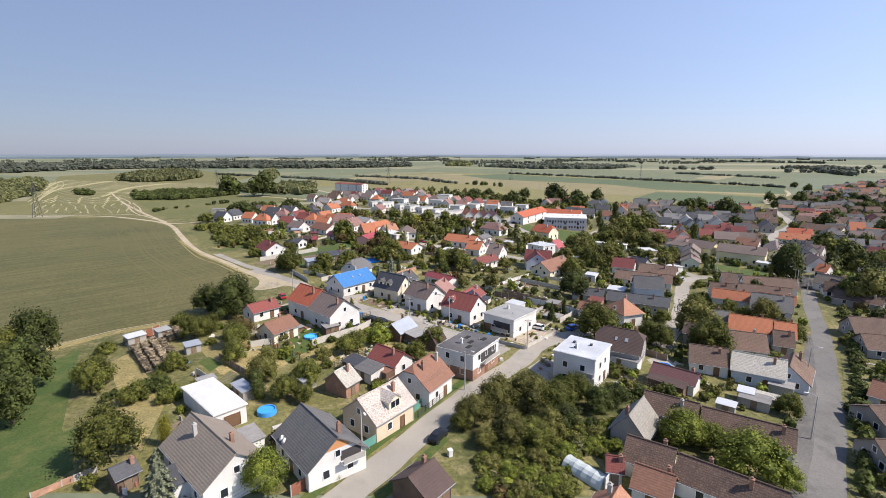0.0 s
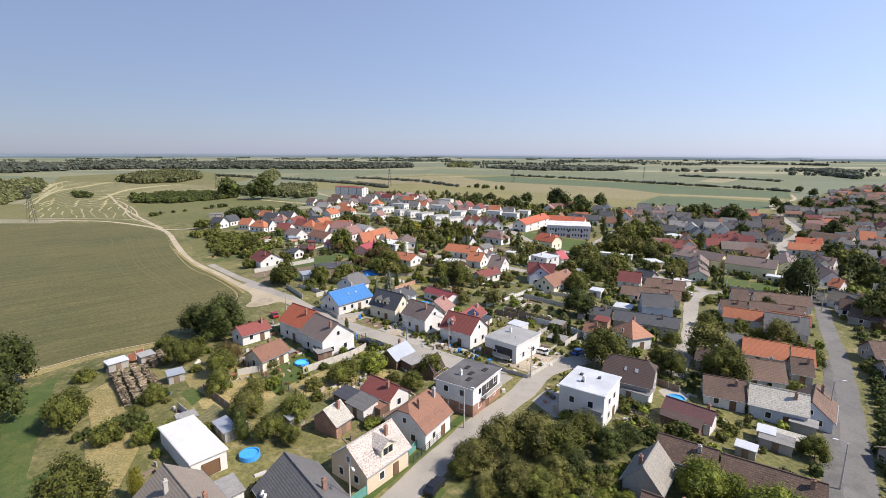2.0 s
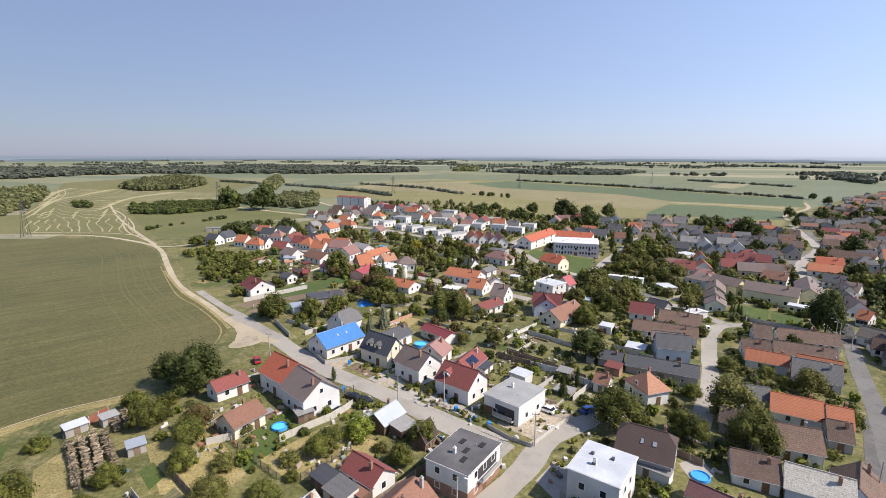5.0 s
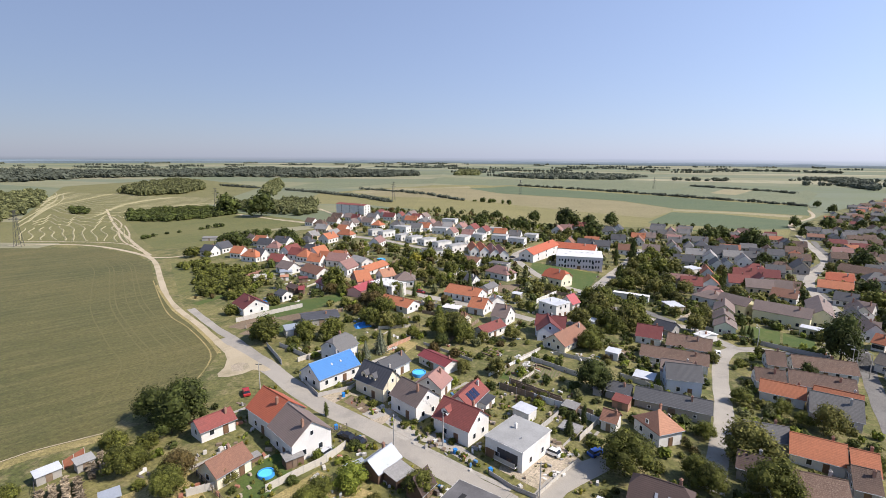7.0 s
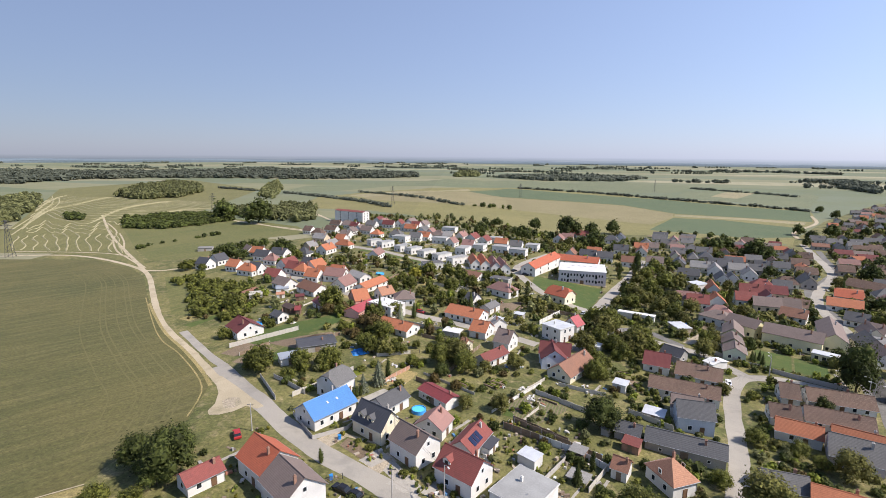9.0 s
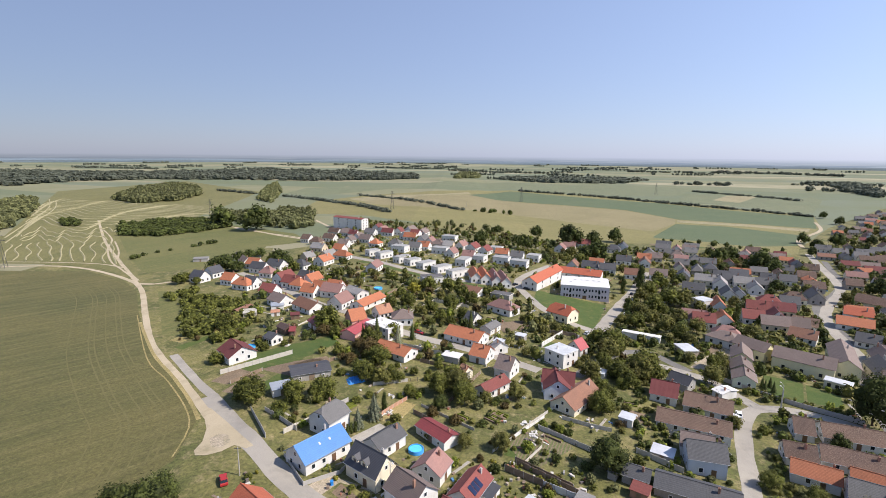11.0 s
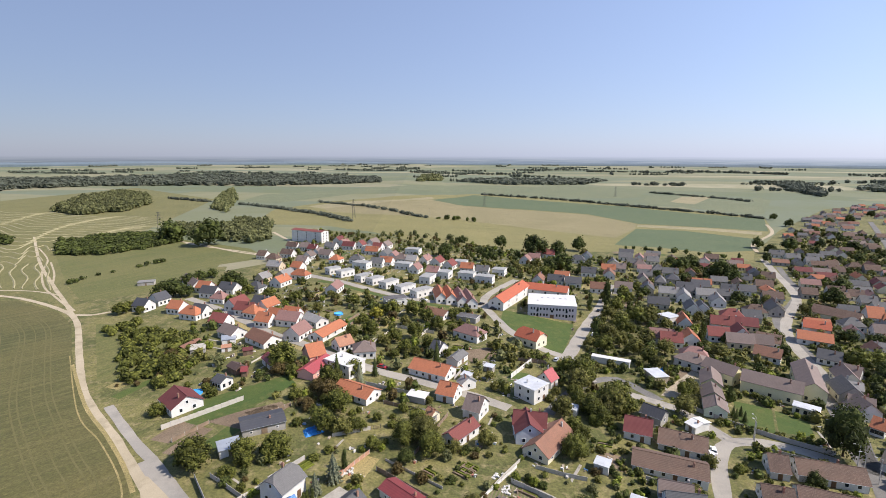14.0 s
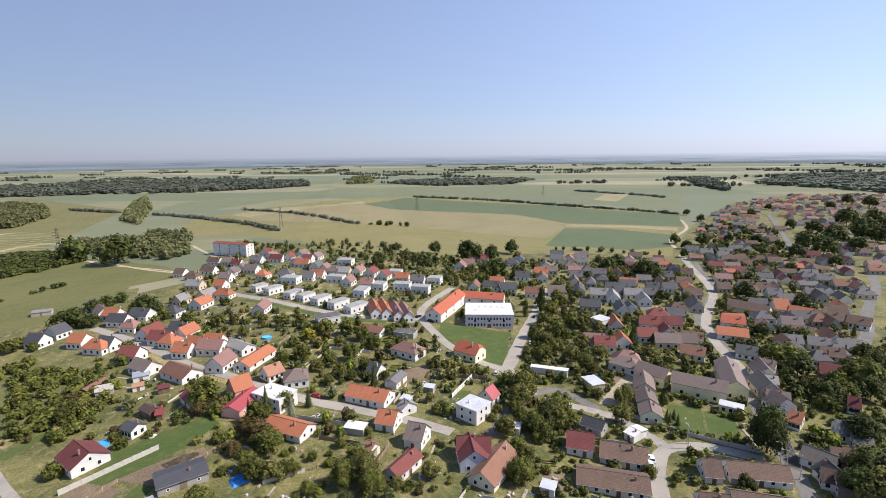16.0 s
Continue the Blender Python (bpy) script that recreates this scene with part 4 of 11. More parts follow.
def round_pool(x, y, r=2.2, height=1.1, water=None, label=""):
    h = thing("pool", x, y, 0, 0, label or "round blue above-ground garden pool", "pool")
    TAKEN.append((x, y, r + 0.8, r + 0.8, 0.0))
    bm = bmesh.new()
    n = 24
    rings = [[bm.verts.new((q * math.cos(i * math.tau / n), q * math.sin(i * math.tau / n), z)) for i in range(n)] for q, z in ((r * 1.03, 0), (r, height), (r - 0.18, height), (r - 0.2, height - 0.3))]
    for k in range(3):
        for i in range(n):
            j = (i + 1) % n
            bm.faces.new((rings[k][i], rings[k][j], rings[k + 1][j], rings[k + 1][i]))
    part("pool_wall", bm, POOLBLUE, h)
    bm = bmesh.new()
    bm.faces.new([bm.verts.new(((r - 0.15) * math.cos(i * math.tau / n), (r - 0.15) * math.sin(i * math.tau / n), height - 0.22)) for i in range(n)])
    part("water", bm, water or POOLWATER, h)
    return h


# ---- smaller things ----
def firewood(x, y, turn, length, depth, height, seed):
    """A stack of split logs lying across its length."""
    rng = random.Random(seed)
    h = thing("firewood_stack", x, y, turn, 0, "grey weathered stack of split firewood logs", "firewood", "stacks in the wood yard")
    bm = bmesh.new()
    n = int(length / 0.3)
    for i in range(n):
        for k in range(int(height / 0.28)):
            if k > 2 and rng.random() < 0.12:
                continue
            cx, cz, r = -length / 2 + (i + rng.random() * 0.5) * 0.3, 0.13 + k * 0.27 + rng.uniform(-0.03, 0.03), rng.uniform(0.11, 0.18)
            w = depth / 2 * rng.uniform(0.75, 1.1)
            rod(bm, (cx, -w, cz), (cx + rng.uniform(-0.12, 0.12), w, cz + rng.uniform(-0.06, 0.06)), r, r * rng.uniform(0.75, 1), 5)
    for _ in range(int(length * 5)):
        cx, cy = rng.uniform(-length / 2, length / 2), rng.uniform(-0.5, 0.5) * depth
        a = rng.uniform(0, math.tau)
        cz = height + rng.uniform(-0.05, 0.2)
        rod(bm, (cx - 0.45 * math.cos(a), cy - 0.45 * math.sin(a), cz), (cx + 0.45 * math.cos(a), cy + 0.45 * math.sin(a), cz + rng.uniform(-0.1, 0.15)), 0.13, 0.1, 5)
    ob = part("stacked_wood", bm, LOGS, h)
    ob["kind"] = "stuff"
    return h


def wood_rows(x, y, turn, count, length):
    for i in range(count):
        o = (i - (count - 1) / 2) * 1.9
        a = radians(turn)
        firewood(x - math.sin(a) * o, y + math.cos(a) * o, turn, length * (0.9 + 0.1 * ((i * 7) % 3) / 2), 1.15, 1.2 + 0.2 * (i % 3), int(x * 3 + i))


def wood_yard(x, y, turn):
    wood_rows(x, y, turn, 4, 18.7)


def bin_box(x, y, mat, label):
    h = thing("wheelie_bin", x, y, 30, 0, label, "bin")
    bm = bmesh.new()
    slab(bm, [(-0.33, -0.33, 1.0), (0.33, -0.33, 1.0), (0.33, 0.33, 1.0), (-0.33, 0.33, 1.0)], 0.98)
    part("body", bm, mat, h)
    bm = bmesh.new()
    slab(bm, [(-0.37, -0.38, 1.06), (0.37, -0.38, 1.06), (0.37, 0.37, 1.14), (-0.37, 0.37, 1.14)], 0.06)
    part("lid", bm, mat, h)


def tunnel(x, y, turn, length=6.5, r=1.5):
    h = thing("greenhouse_tunnel", x, y, turn, 0, "arched plastic film garden tunnel with hoops", "greenhouse")
    bm = bmesh.new()
    rows = []
    for i in range(9):
        px = -length / 2 + i * length / 8
        q = r * (1.0 if i % 2 == 0 else 0.94)
        rows.append([bm.verts.new((px, -q * math.cos(a * math.pi / 8), q * 1.1 * math.sin(a * math.pi / 8))) for a in range(9)])
    for a, b in zip(rows, rows[1:]):
        for i in range(8):
            bm.faces.new((a[i], b[i], b[i + 1], a[i + 1]))
    bm.faces.new(rows[0])
    bm.faces.new(rows[-1][::-1])
    part("film_cover", bm, FILM, h)
    for i in range(0, 9, 2):
        bm = bmesh.new()
        px = -length / 2 + i * length / 8
        for a in range(8):
            p = [(px, -(r + 0.03) * math.cos(k * math.pi / 8), (r + 0.03) * 1.1 * math.sin(k * math.pi / 8)) for k in (a, a + 1)]
            rod(bm, p[0], p[1], 0.03, 0.03, 5)
        part("hoop", bm, STEEL, h)
    return h


def pylon(x, y, turn, height=26.0):
    """A lattice power pylon."""
    h = thing("power_pylon", x, y, turn, 0, "tall grey steel lattice power pylon in the field", "pylon")
    bm = bmesh.new()
    half = lambda z: 2.0 * (1 - z / height) + 0.35
    for sx in (-1, 1):
        for sy in (-1, 1):
            rod(bm, (sx * half(0), sy * half(0), 0), (sx * half(height), sy * half(height), height), 0.14, 0.1, 4)
    for i in range(8):
        z0, z1 = i * height / 8, (i + 1) * height / 8
        for s in (-1, 1):
            rod(bm, (-half(z0), s * half(z0), z0), (half(z1), s * half(z1), z1), 0.07, 0.07, 4)
            rod(bm, (s * half(z0), half(z0), z0), (s * half(z1), -half(z1), z1), 0.07, 0.07, 4)
    part("lattice", bm, DARKSTEEL, h)
    for z, w in ((height * 0.74, 4.2), (height * 0.86, 3.4), (height * 0.97, 2.4)):
        bm = bmesh.new()
        rod(bm, (-w, 0, z), (w, 0, z), 0.12, 0.12, 4)
        rod(bm, (-w, 0, z), (0, 0, z + 1.0), 0.08, 0.08, 4)
        rod(bm, (w, 0, z), (0, 0, z + 1.0), 0.08, 0.08, 4)
        part("crossarm", bm, DARKSTEEL, h)
    return h


def tarp_heap(x, y, turn, length=6.0, width=2.6, height=1.1):
    """A heap under a crumpled tarpaulin."""
    rng = random.Random(int(x))
    bm = bmesh.new()
    n, m = 16, 9
    grid = []
    for i in range(n + 1):
        row = []
        for j in range(m + 1):
            u, v = i / n * 2 - 1, j / m * 2 - 1
            z = height * max(0.0, (1 - abs(u) ** 3) * (1 - abs(v) ** 2.5)) * rng.uniform(0.7, 1.15)
            row.append(bm.verts.new((u * length / 2 + rng.uniform(-0.1, 0.1), v * width / 2 + rng.uniform(-0.1, 0.1), z + 0.05)))
        grid.append(row)
    for i in range(n):
        for j in range(m):
            bm.faces.new((grid[i][j], grid[i + 1][j], grid[i + 1][j + 1], grid[i][j + 1]))
    ob = placed(new("tarpaulin", mesh_of(bm, "tarpaulin", TARP)), x, y, rise(x, y), turn)
    return tagged(ob, "heap of goods under a crumpled bright blue tarpaulin", "tarpaulin")


def dormer(parent, x, y, z, turn, width=2.6, height=1.7, depth=2.6, roof="patchy", wall="cream", windows=1):
    """A small gabled dormer looking along its own -y; the base point is at its foot on the roof."""
    d = placed(new("dormer"), x, y, z, turn)
    d.parent = parent
    w = width / 2
    bm = bmesh.new()
    g = height + w * 0.7
    a = [bm.verts.new(p) for p in ((-w, 0, -0.4), (w, 0, -0.4), (w, 0, height), (0, 0, g), (-w, 0, height))]
    b = [bm.verts.new(p) for p in ((-w, depth, -0.4), (w, depth, -0.4), (w, depth, height), (0, depth, g), (-w, depth, height))]
    bm.faces.new(a)
    bm.faces.new(b[::-1])
    for i in range(5):
        j = (i + 1) % 5
        bm.faces.new((a[j], a[i], b[i], b[j]))
    part("dormer_wall", bm, WALLS[wall], d)
    bm = bmesh.new()
    for s in (-1, 1):
        pts = [(s * (w + 0.25), -0.25, height - 0.05), (s * (w + 0.25), depth, height - 0.05), (0, depth, g + 0.14), (0, -0.25, g + 0.14)]
        slab(bm, pts if s > 0 else pts[::-1], 0.1)
    part("dormer_roof", bm, ROOFS[roof], d)
    for i in range(windows):
        frame_me, _ = window_meshes(0.9, 1.1, FRAME)
        wx = (i - (windows - 1) / 2) * 1.05
        placed(part("dormer_window", MESHES[("far", "window", 0.9, 1.1, FRAME.name)], None, d), wx, 0, height - 1.25)
    return d


def loggia(parent, x, y, z, turn, width, height=2.1):
    """A balcony opening as a flat panel with shade put into its dark colour, with a slab and a railing."""
    bm = bmesh.new()
    box(bm, -width / 2, width / 2, -0.04, 0.02, 0.0, height)
    placed(part("balcony_recess", bm, SHADE, parent), x, y, z, turn)
    bm = bmesh.new()
    box(bm, -width / 2 - 0.1, width / 2 + 0.1, -1.1, 0.02, -0.16, 0.0)
    placed(part("balcony_slab", bm, WALLS["white"], parent), x, y, z, turn)
    bm = bmesh.new()
    box(bm, -width / 2 - 0.1, width / 2 + 0.1, -1.1, -1.04, 0.0, 0.9)
    placed(part("balustrade", bm, WALLS["grey"], parent), x, y, z, turn)


def roof_panel(parent, x, y, z, tilt, turn, w, l, mat, name):
    """A flat rectangular panel, skylight or solar module lying on a slope."""
    bm = bmesh.new()
    box(bm, -w / 2, w / 2, -l / 2, l / 2, 0.0, 0.09)
    ob = part(name, bm, mat, parent)
    ob.location, ob.rotation_euler = (x, y, z), (radians(tilt), 0, radians(turn))
    return ob


def stone_pile(x, y, turn, size=2.6):
    """A heap of pale broken slabs and building rubble."""
    rng = random.Random(int(x * 5 + y))
    h = thing("rubble_heap", x, y, turn, 0, "heap of pale stone slabs and rubble on the grass", "rubble")
    for _ in range(14):
        a, r = rng.uniform(0, math.tau), rng.random() ** 0.6 * size
        bm = bmesh.new()
        w, l, t = rng.uniform(0.25, 0.7), rng.uniform(0.4, 1.1), rng.uniform(0.12, 0.35)
        box(bm, -w / 2, w / 2, -l / 2, l / 2, 0, t)
        for v in bm.verts:
            v.co += Vector((rng.uniform(-0.08, 0.08), rng.uniform(-0.08, 0.08), rng.uniform(-0.03, 0.05)))
        ob = placed(part("slab", bm, PALESTONE, h), r * math.cos(a), r * math.sin(a) * 0.5, 0.25 * max(0.0, 1 - r / size), math.degrees(a * 3))
        ob.rotation_euler[0] = rng.uniform(-0.25, 0.25)
    return h

# ---- the plain, out to the far hills ----
def make_ground():
    bm = bmesh.new()
    radii = [0, 60, 150, 300, 500, 800, 1200, 1500, 1800, 2200, 2700, 3200, 3800, 4300, 4800]
    n = 72
    rows = []
    for r in radii:
        if r == 0:
            rows.append([bm.verts.new((0, 200, 0))])
            continue
        rows.append([])
        for i in range(n):
            x, y = r * math.sin(i * math.tau / n), 200 + r * math.cos(i * math.tau / n)
            z = 0.0
            if r > 4000:
                z = 3 * noise.noise((x * 0.0016, y * 0.0016, 3))
            rows[-1].append(bm.verts.new((x, y, z)))
    for a, b in zip(rows, rows[1:]):
        for i in range(n):
            j = (i + 1) % n
            bm.faces.new((a[0], b[j], b[i]) if len(a) == 1 else (a[i], a[j], b[j], b[i]))
    drape(bm)
    for f in bm.faces:
        f.normal_update()
        if f.normal.z < 0:
            f.normal_flip()
    return tagged(new("ground", mesh_of(bm, "ground", PLAIN)), "wide flat farmland plain of green and tan fields", "ground", "", "structure")


def plain_material():
    """Farmland: broad strips of crops and stubble over grass."""
    m, nt, b = nodes_for("farmland")
    v = coords(nt, "Object", (0.0012, 0.0062, 0.0), radians(17))
    vor = add(nt, "ShaderNodeTexVoronoi", Scale=1.0, Randomness=0.9)
    nt.links.new(v, vor.inputs["Vector"])
    sep = nt.nodes.new("ShaderNodeSeparateColor")
    nt.links.new(vor.outputs["Color"], sep.inputs[0])
    pick = nt.nodes.new("ShaderNodeValToRGB")
    pick.color_ramp.interpolation = "CONSTANT"
    # crop and stubble tones, muted and greyed to carry the distance haze
    hazed_stops = ((0.0, (0.135, 0.158, 0.094)), (0.22, (0.17, 0.18, 0.105)), (0.42, (0.215, 0.208, 0.12)), (0.60, (0.15, 0.172, 0.112)), (0.78, (0.26, 0.238, 0.15)), (0.92, (0.33, 0.30, 0.195)))
    pick.color_ramp.elements[0].color = (*hazed_stops[0][1], 1)
    pick.color_ramp.elements[1].position, pick.color_ramp.elements[1].color = hazed_stops[1][0], (*hazed_stops[1][1], 1)
    for p, c in hazed_stops[2:]:
        pick.color_ramp.elements.new(p).color = (*c, 1)
    nt.links.new(sep.outputs[0], pick.inputs[0])
    o = coords(nt)
    n1, n2 = noised(nt, o, 0.01, 4), noised(nt, o, 0.4, 5, 0.7)
    c = mixed(nt, ramp(nt, n1, 0.35, 0.7, (0, 0, 0), (0.5, 0.5, 0.5)), pick.outputs[0], (0.13, 0.145, 0.05))
    c = mixed(nt, 0.4, c, ramp(nt, n2, 0.25, 0.75, (0.35, 0.35, 0.35), (0.68, 0.68, 0.68)), "OVERLAY")
    nt.links.new(c, b.inputs["Base Color"])
    b.inputs["Roughness"].default_value = 0.95
    bumped(nt, b, n2, 0.3, 0.3)
    return m


PLAIN = plain_material()
make_ground()

# ---- roads, yards and fields ----
patch('village_ground', GRASS, [(-89.2, 79.4), (-101.2, 125.8), (-104.0, 135.7), (-84.7, 150.6), (-74.5, 190.1), (-69.2, 193.7), (-92.3, 223.3), (-142.1, 280.6), (-182.9, 336.1), (-219.3, 421.0), (-213.0, 442.9), (-166.0, 443.0), (-130.7, 478.7), (-133.2, 590.2), (-135.0, 674.1), (-20.0, 586.5), (64.9, 542.2), (154.0, 574.8), (241.9, 559.4), (290.6, 506.0), (452.0, 683.6), (720.9, 933.2), (988.8, 1057.5), (1761.3, 770.2), (330.1, 183.9), (140.0, 88.8)], 0.02, 'village gardens with patchy grass', 'village ground')
patch('hay_field', STUBBLE, [(-81.1, 197.2), (-94.5, 214.7), (-108.0, 229.4), (-123.6, 246.3), (-145.6, 273.4), (-163.8, 297.8), (-189.7, 336.1), (-212.2, 358.4), (-254.0, 384.3), (-545.8, 376.8), (-202.8, 127.8), (-104.9, 136.8), (-85.5, 152.1), (-84.0, 162.9), (-76.8, 177.4)], 0.04, 'dry mown hay field with faint rows', 'hay field')
patch('mown_field', MEADOW, [(-453.7, 403.6), (-268.3, 404.1), (-203.4, 360.9), (-356.4, 558.4), (-326.5, 642.0), (-422.9, 1102.5), (-781.7, 1468.4), (-823.0, 1055.3), (-439.0, 520.5), (-527.5, 460.4)], 0.05, 'mown meadow with curling hay rows', 'mown field')
patch('big_field', OLIVEFIELD, [(-226.4, 726.8), (-247.1, 906.9), (-173.0, 1040.6), (122.8, 1266.9), (320.0, 1118.6), (458.9, 929.9), (530.6, 822.2), (450.3, 692.9), (343.4, 570.9), (298.4, 508.1), (272.2, 521.8), (227.5, 534.1), (190.2, 545.7), (150.6, 540.1), (99.2, 550.3), (44.7, 556.3), (-11.5, 573.8), (-49.9, 618.1), (-121.1, 694.9)], 0.05, 'olive dry grass field behind the village', 'big field')
patch('tan_field', TANFIELD, [(-172.7, 924.0), (27.8, 1064.1), (56.8, 988.5), (121.9, 934.0), (175.4, 909.5), (261.0, 854.2), (294.6, 749.3), (273.1, 702.9), (216.6, 627.2), (159.6, 673.3), (65.2, 759.5), (-55.7, 793.8), (-150.6, 856.6)], 0.075, 'tan stubble strip across the grass field', 'tan field')
patch('crop_field', CROP, [(16.4, 1056.4), (118.9, 1230.0), (220.2, 1121.0), (313.2, 1043.1), (370.4, 995.7), (435.3, 885.3), (516.2, 801.6), (434.2, 677.8), (373.1, 714.6), (298.8, 750.0), (263.7, 862.5), (177.4, 919.0), (123.4, 944.1), (56.8, 988.5)], 0.08, 'dark green crop strip below the hedge', 'crop field')
patch('crop_field', CROP, [(198.7, 584.4), (274.6, 703.2), (329.4, 686.4), (380.4, 620.8), (327.9, 551.9), (274.6, 543.4), (238.3, 567.7), (203.3, 578.5)], 0.08, 'dark green crop strip behind the last houses', 'crop field')
patch('straw_strip', PALESTUBBLE, [(293.6, 743.4), (370.1, 709.3), (422.4, 672.4), (405.4, 649.9), (358.4, 689.1), (283.4, 720.0)], 0.085, 'pale straw strip between two crops', 'straw strip')
patch('pale_field', PALESTUBBLE, [(511.0, 1080.2), (609.5, 1213.0), (664.9, 1189.4), (533.1, 1025.5)], 0.085, 'small ripe field on the plain', 'pale field')
patch('pale_field', PALESTUBBLE, [(-314.1, 1211.5), (-284.0, 1313.2), (-226.9, 1314.4), (-170.7, 1268.6), (-264.7, 1197.4)], 0.085, 'pale ripe field on the plain', 'pale field')
patch('pale_field', PALESTUBBLE, [(-202.4, 946.4), (-128.0, 1038.3), (-50.3, 1036.8), (17.9, 1129.2), (22.5, 1074.1), (-99.3, 975.1), (-168.8, 903.7)], 0.085, 'pale mown strip on the plain', 'pale field')
patch('upper_field', FARCROP, [(-356.4, 1050.4), (-364.8, 1226.0), (-173.7, 1402.4), (153.1, 1636.8), (335.4, 1584.0), (515.6, 1616.5), (620.9, 1432.7), (660.4, 1283.4), (572.5, 1326.4), (476.0, 1167.8), (338.0, 1177.6), (129.1, 1326.8), (-151.9, 1228.4), (-278.4, 1016.8)], 0.06, 'wide green field beyond the hedge', 'upper field')
patch('upper_field', FARCROP, [(561.0, 1271.8), (623.0, 1214.5), (693.2, 1111.5), (791.3, 1203.3), (735.9, 1091.4), (556.6, 859.3), (503.7, 909.2), (485.3, 979.4), (439.3, 1083.3)], 0.055, 'green field between two hedges', 'upper field')
patch('sandy_patch', SAND, [(-83.0, 204.3), (-80.2, 203.5), (-72.2, 196.1), (-63.8, 187.9), (-58.8, 183.3), (-60.2, 181.9), (-64.1, 183.6), (-66.2, 180.9), (-69.4, 179.3), (-72.3, 179.4), (-73.7, 181.6), (-73.6, 185.5), (-75.7, 191.9), (-79.3, 197.8)], 0.09, 'sandy turning place by the track', 'sandy patch')
patch('mud_patch', DIRTYARD, [(-72.3, 186.9), (-71.1, 189.2), (-68.0, 188.6), (-65.8, 185.2), (-67.1, 182.6), (-69.8, 182.7)], 0.1, 'trodden grassy middle of the turning place', 'mud patch')
patch('rough_grass', GRASS, [(-60.0, 120.0), (-128.0, 118.0), (-140.0, 180.0), (-215.0, 300.0), (-300.0, 380.0), (-300.0, 470.0), (-160.0, 470.0), (-120.0, 330.0), (-60.0, 215.0)], 0.01, 'rough grass along the farm track', 'rough grass')
patch('lawn', LAWN, [(35.0, 326.2), (41.3, 352.5), (76.9, 333.3), (58.4, 289.6), (54.0, 292.8)], 0.05, 'mown lawn in front of the school', 'lawn')
patch('lawn', LAWN, [(-88.5, 98.0), (-97.4, 125.7), (-95.7, 132.1), (-72.1, 96.7), (-61.8, 85.7), (-62.7, 79.9), (-69.3, 78.2)], 0.05, 'mown green lawn by the field', 'lawn')
patch('lawn', LAWN, [(111.4, 247.8), (121.9, 241.4), (111.8, 225.6), (102.3, 229.1)], 0.05, 'villa lawn behind a hedge', 'lawn')
patch('lawn', LAWN, [(122.1, 240.1), (128.5, 231.9), (123.4, 223.4), (113.2, 226.0)], 0.05, 'villa lawn beside the path', 'lawn')
patch('lawn', LAWN, [(-83.4, 247.2), (-58.8, 262.6), (-53.5, 256.1), (-63.9, 238.5), (-78.8, 229.3), (-84.4, 232.2)], 0.05, 'long garden lawn in the village', 'lawn')
patch('dry_lawn', DRYLAWN, [(-66.2, 130.0), (-57.6, 137.2), (-43.2, 122.5), (-45.4, 115.0), (-55.0, 116.0)], 0.05, 'dry yellow garden grass', 'dry lawn')
patch('dry_lawn', DRYLAWN, [(-68.3, 103.6), (-64.8, 109.6), (-58.8, 102.9), (-54.8, 89.9), (-62.1, 95.8)], 0.05, 'dry yellow garden grass', 'dry lawn')
patch('dry_lawn', DRYLAWN, [(-42.5, 126.6), (-33.0, 139.5), (-19.5, 133.1), (-24.6, 122.1), (-35.2, 121.2)], 0.05, 'dry garden grass in the village', 'dry lawn')
patch('lawn', LAWN, [(-48.1, 135.5), (-40.7, 149.0), (-38.0, 139.0), (-42.9, 131.1)], 0.05, 'garden lawn by the pool', 'lawn')
patch('dry_lawn', DRYLAWN, [(-70.7, 106.7), (-67.4, 109.4), (-62.8, 109.4), (-57.9, 98.4), (-56.8, 93.9), (-58.0, 91.1), (-63.6, 97.7)], 0.055, 'dry yellow grass beside the garage', 'dry lawn')
patch('dry_lawn', DRYLAWN, [(-82.8, 123.1), (-81.7, 130.0), (-69.2, 115.3), (-69.5, 111.9), (-72.0, 110.3)], 0.052, 'dry grass between the fruit trees', 'dry lawn')
patch('dry_lawn', DRYLAWN, [(-65.6, 134.2), (-55.4, 136.8), (-48.9, 124.1), (-49.7, 115.2), (-57.4, 122.1)], 0.056, 'dry yellow grass behind a wire fence', 'dry lawn')
patch('garden_bed', LAWN, [(-62.2, 121.6), (-61.2, 124.4), (-56.7, 120.8), (-57.3, 116.9)], 0.06, 'bright green planted garden bed', 'garden bed')
patch('garden_bed', BEDS, [(-54.3, 111.4), (-53.7, 118.0), (-49.7, 115.2), (-50.4, 108.6)], 0.06, 'dark vegetable bed behind the garage', 'garden bed')
patch('garden_bed', SOIL, [(-65.4, 235.1), (-55.2, 242.1), (-52.0, 237.9), (-56.8, 226.8)], 0.05, 'bare soil garden bed', 'garden bed')
patch('garden_bed', SOIL, [(-76.6, 231.2), (-65.2, 237.4), (-56.2, 239.8), (-53.2, 234.9), (-62.1, 224.2)], 0.05, 'bare soil garden bed', 'garden bed')
patch('garden_bed', SOIL, [(9.7, 288.2), (25.6, 295.2), (27.2, 289.0), (15.6, 276.4)], 0.05, 'tilled garden bed in the village', 'garden bed')
ribbon('road', PALEROAD, 5.0, [(-25.2, 77.1), (-23.2, 81.0), (-19.8, 86.7), (-16.5, 92.3), (-11.5, 100.7), (-5.1, 111.1), (1.3, 120.0), (7.1, 127.6), (13.5, 138.0), (24.8, 146.7), (32.1, 150.9)], 0.07, 'pale dusty village street', 'road')
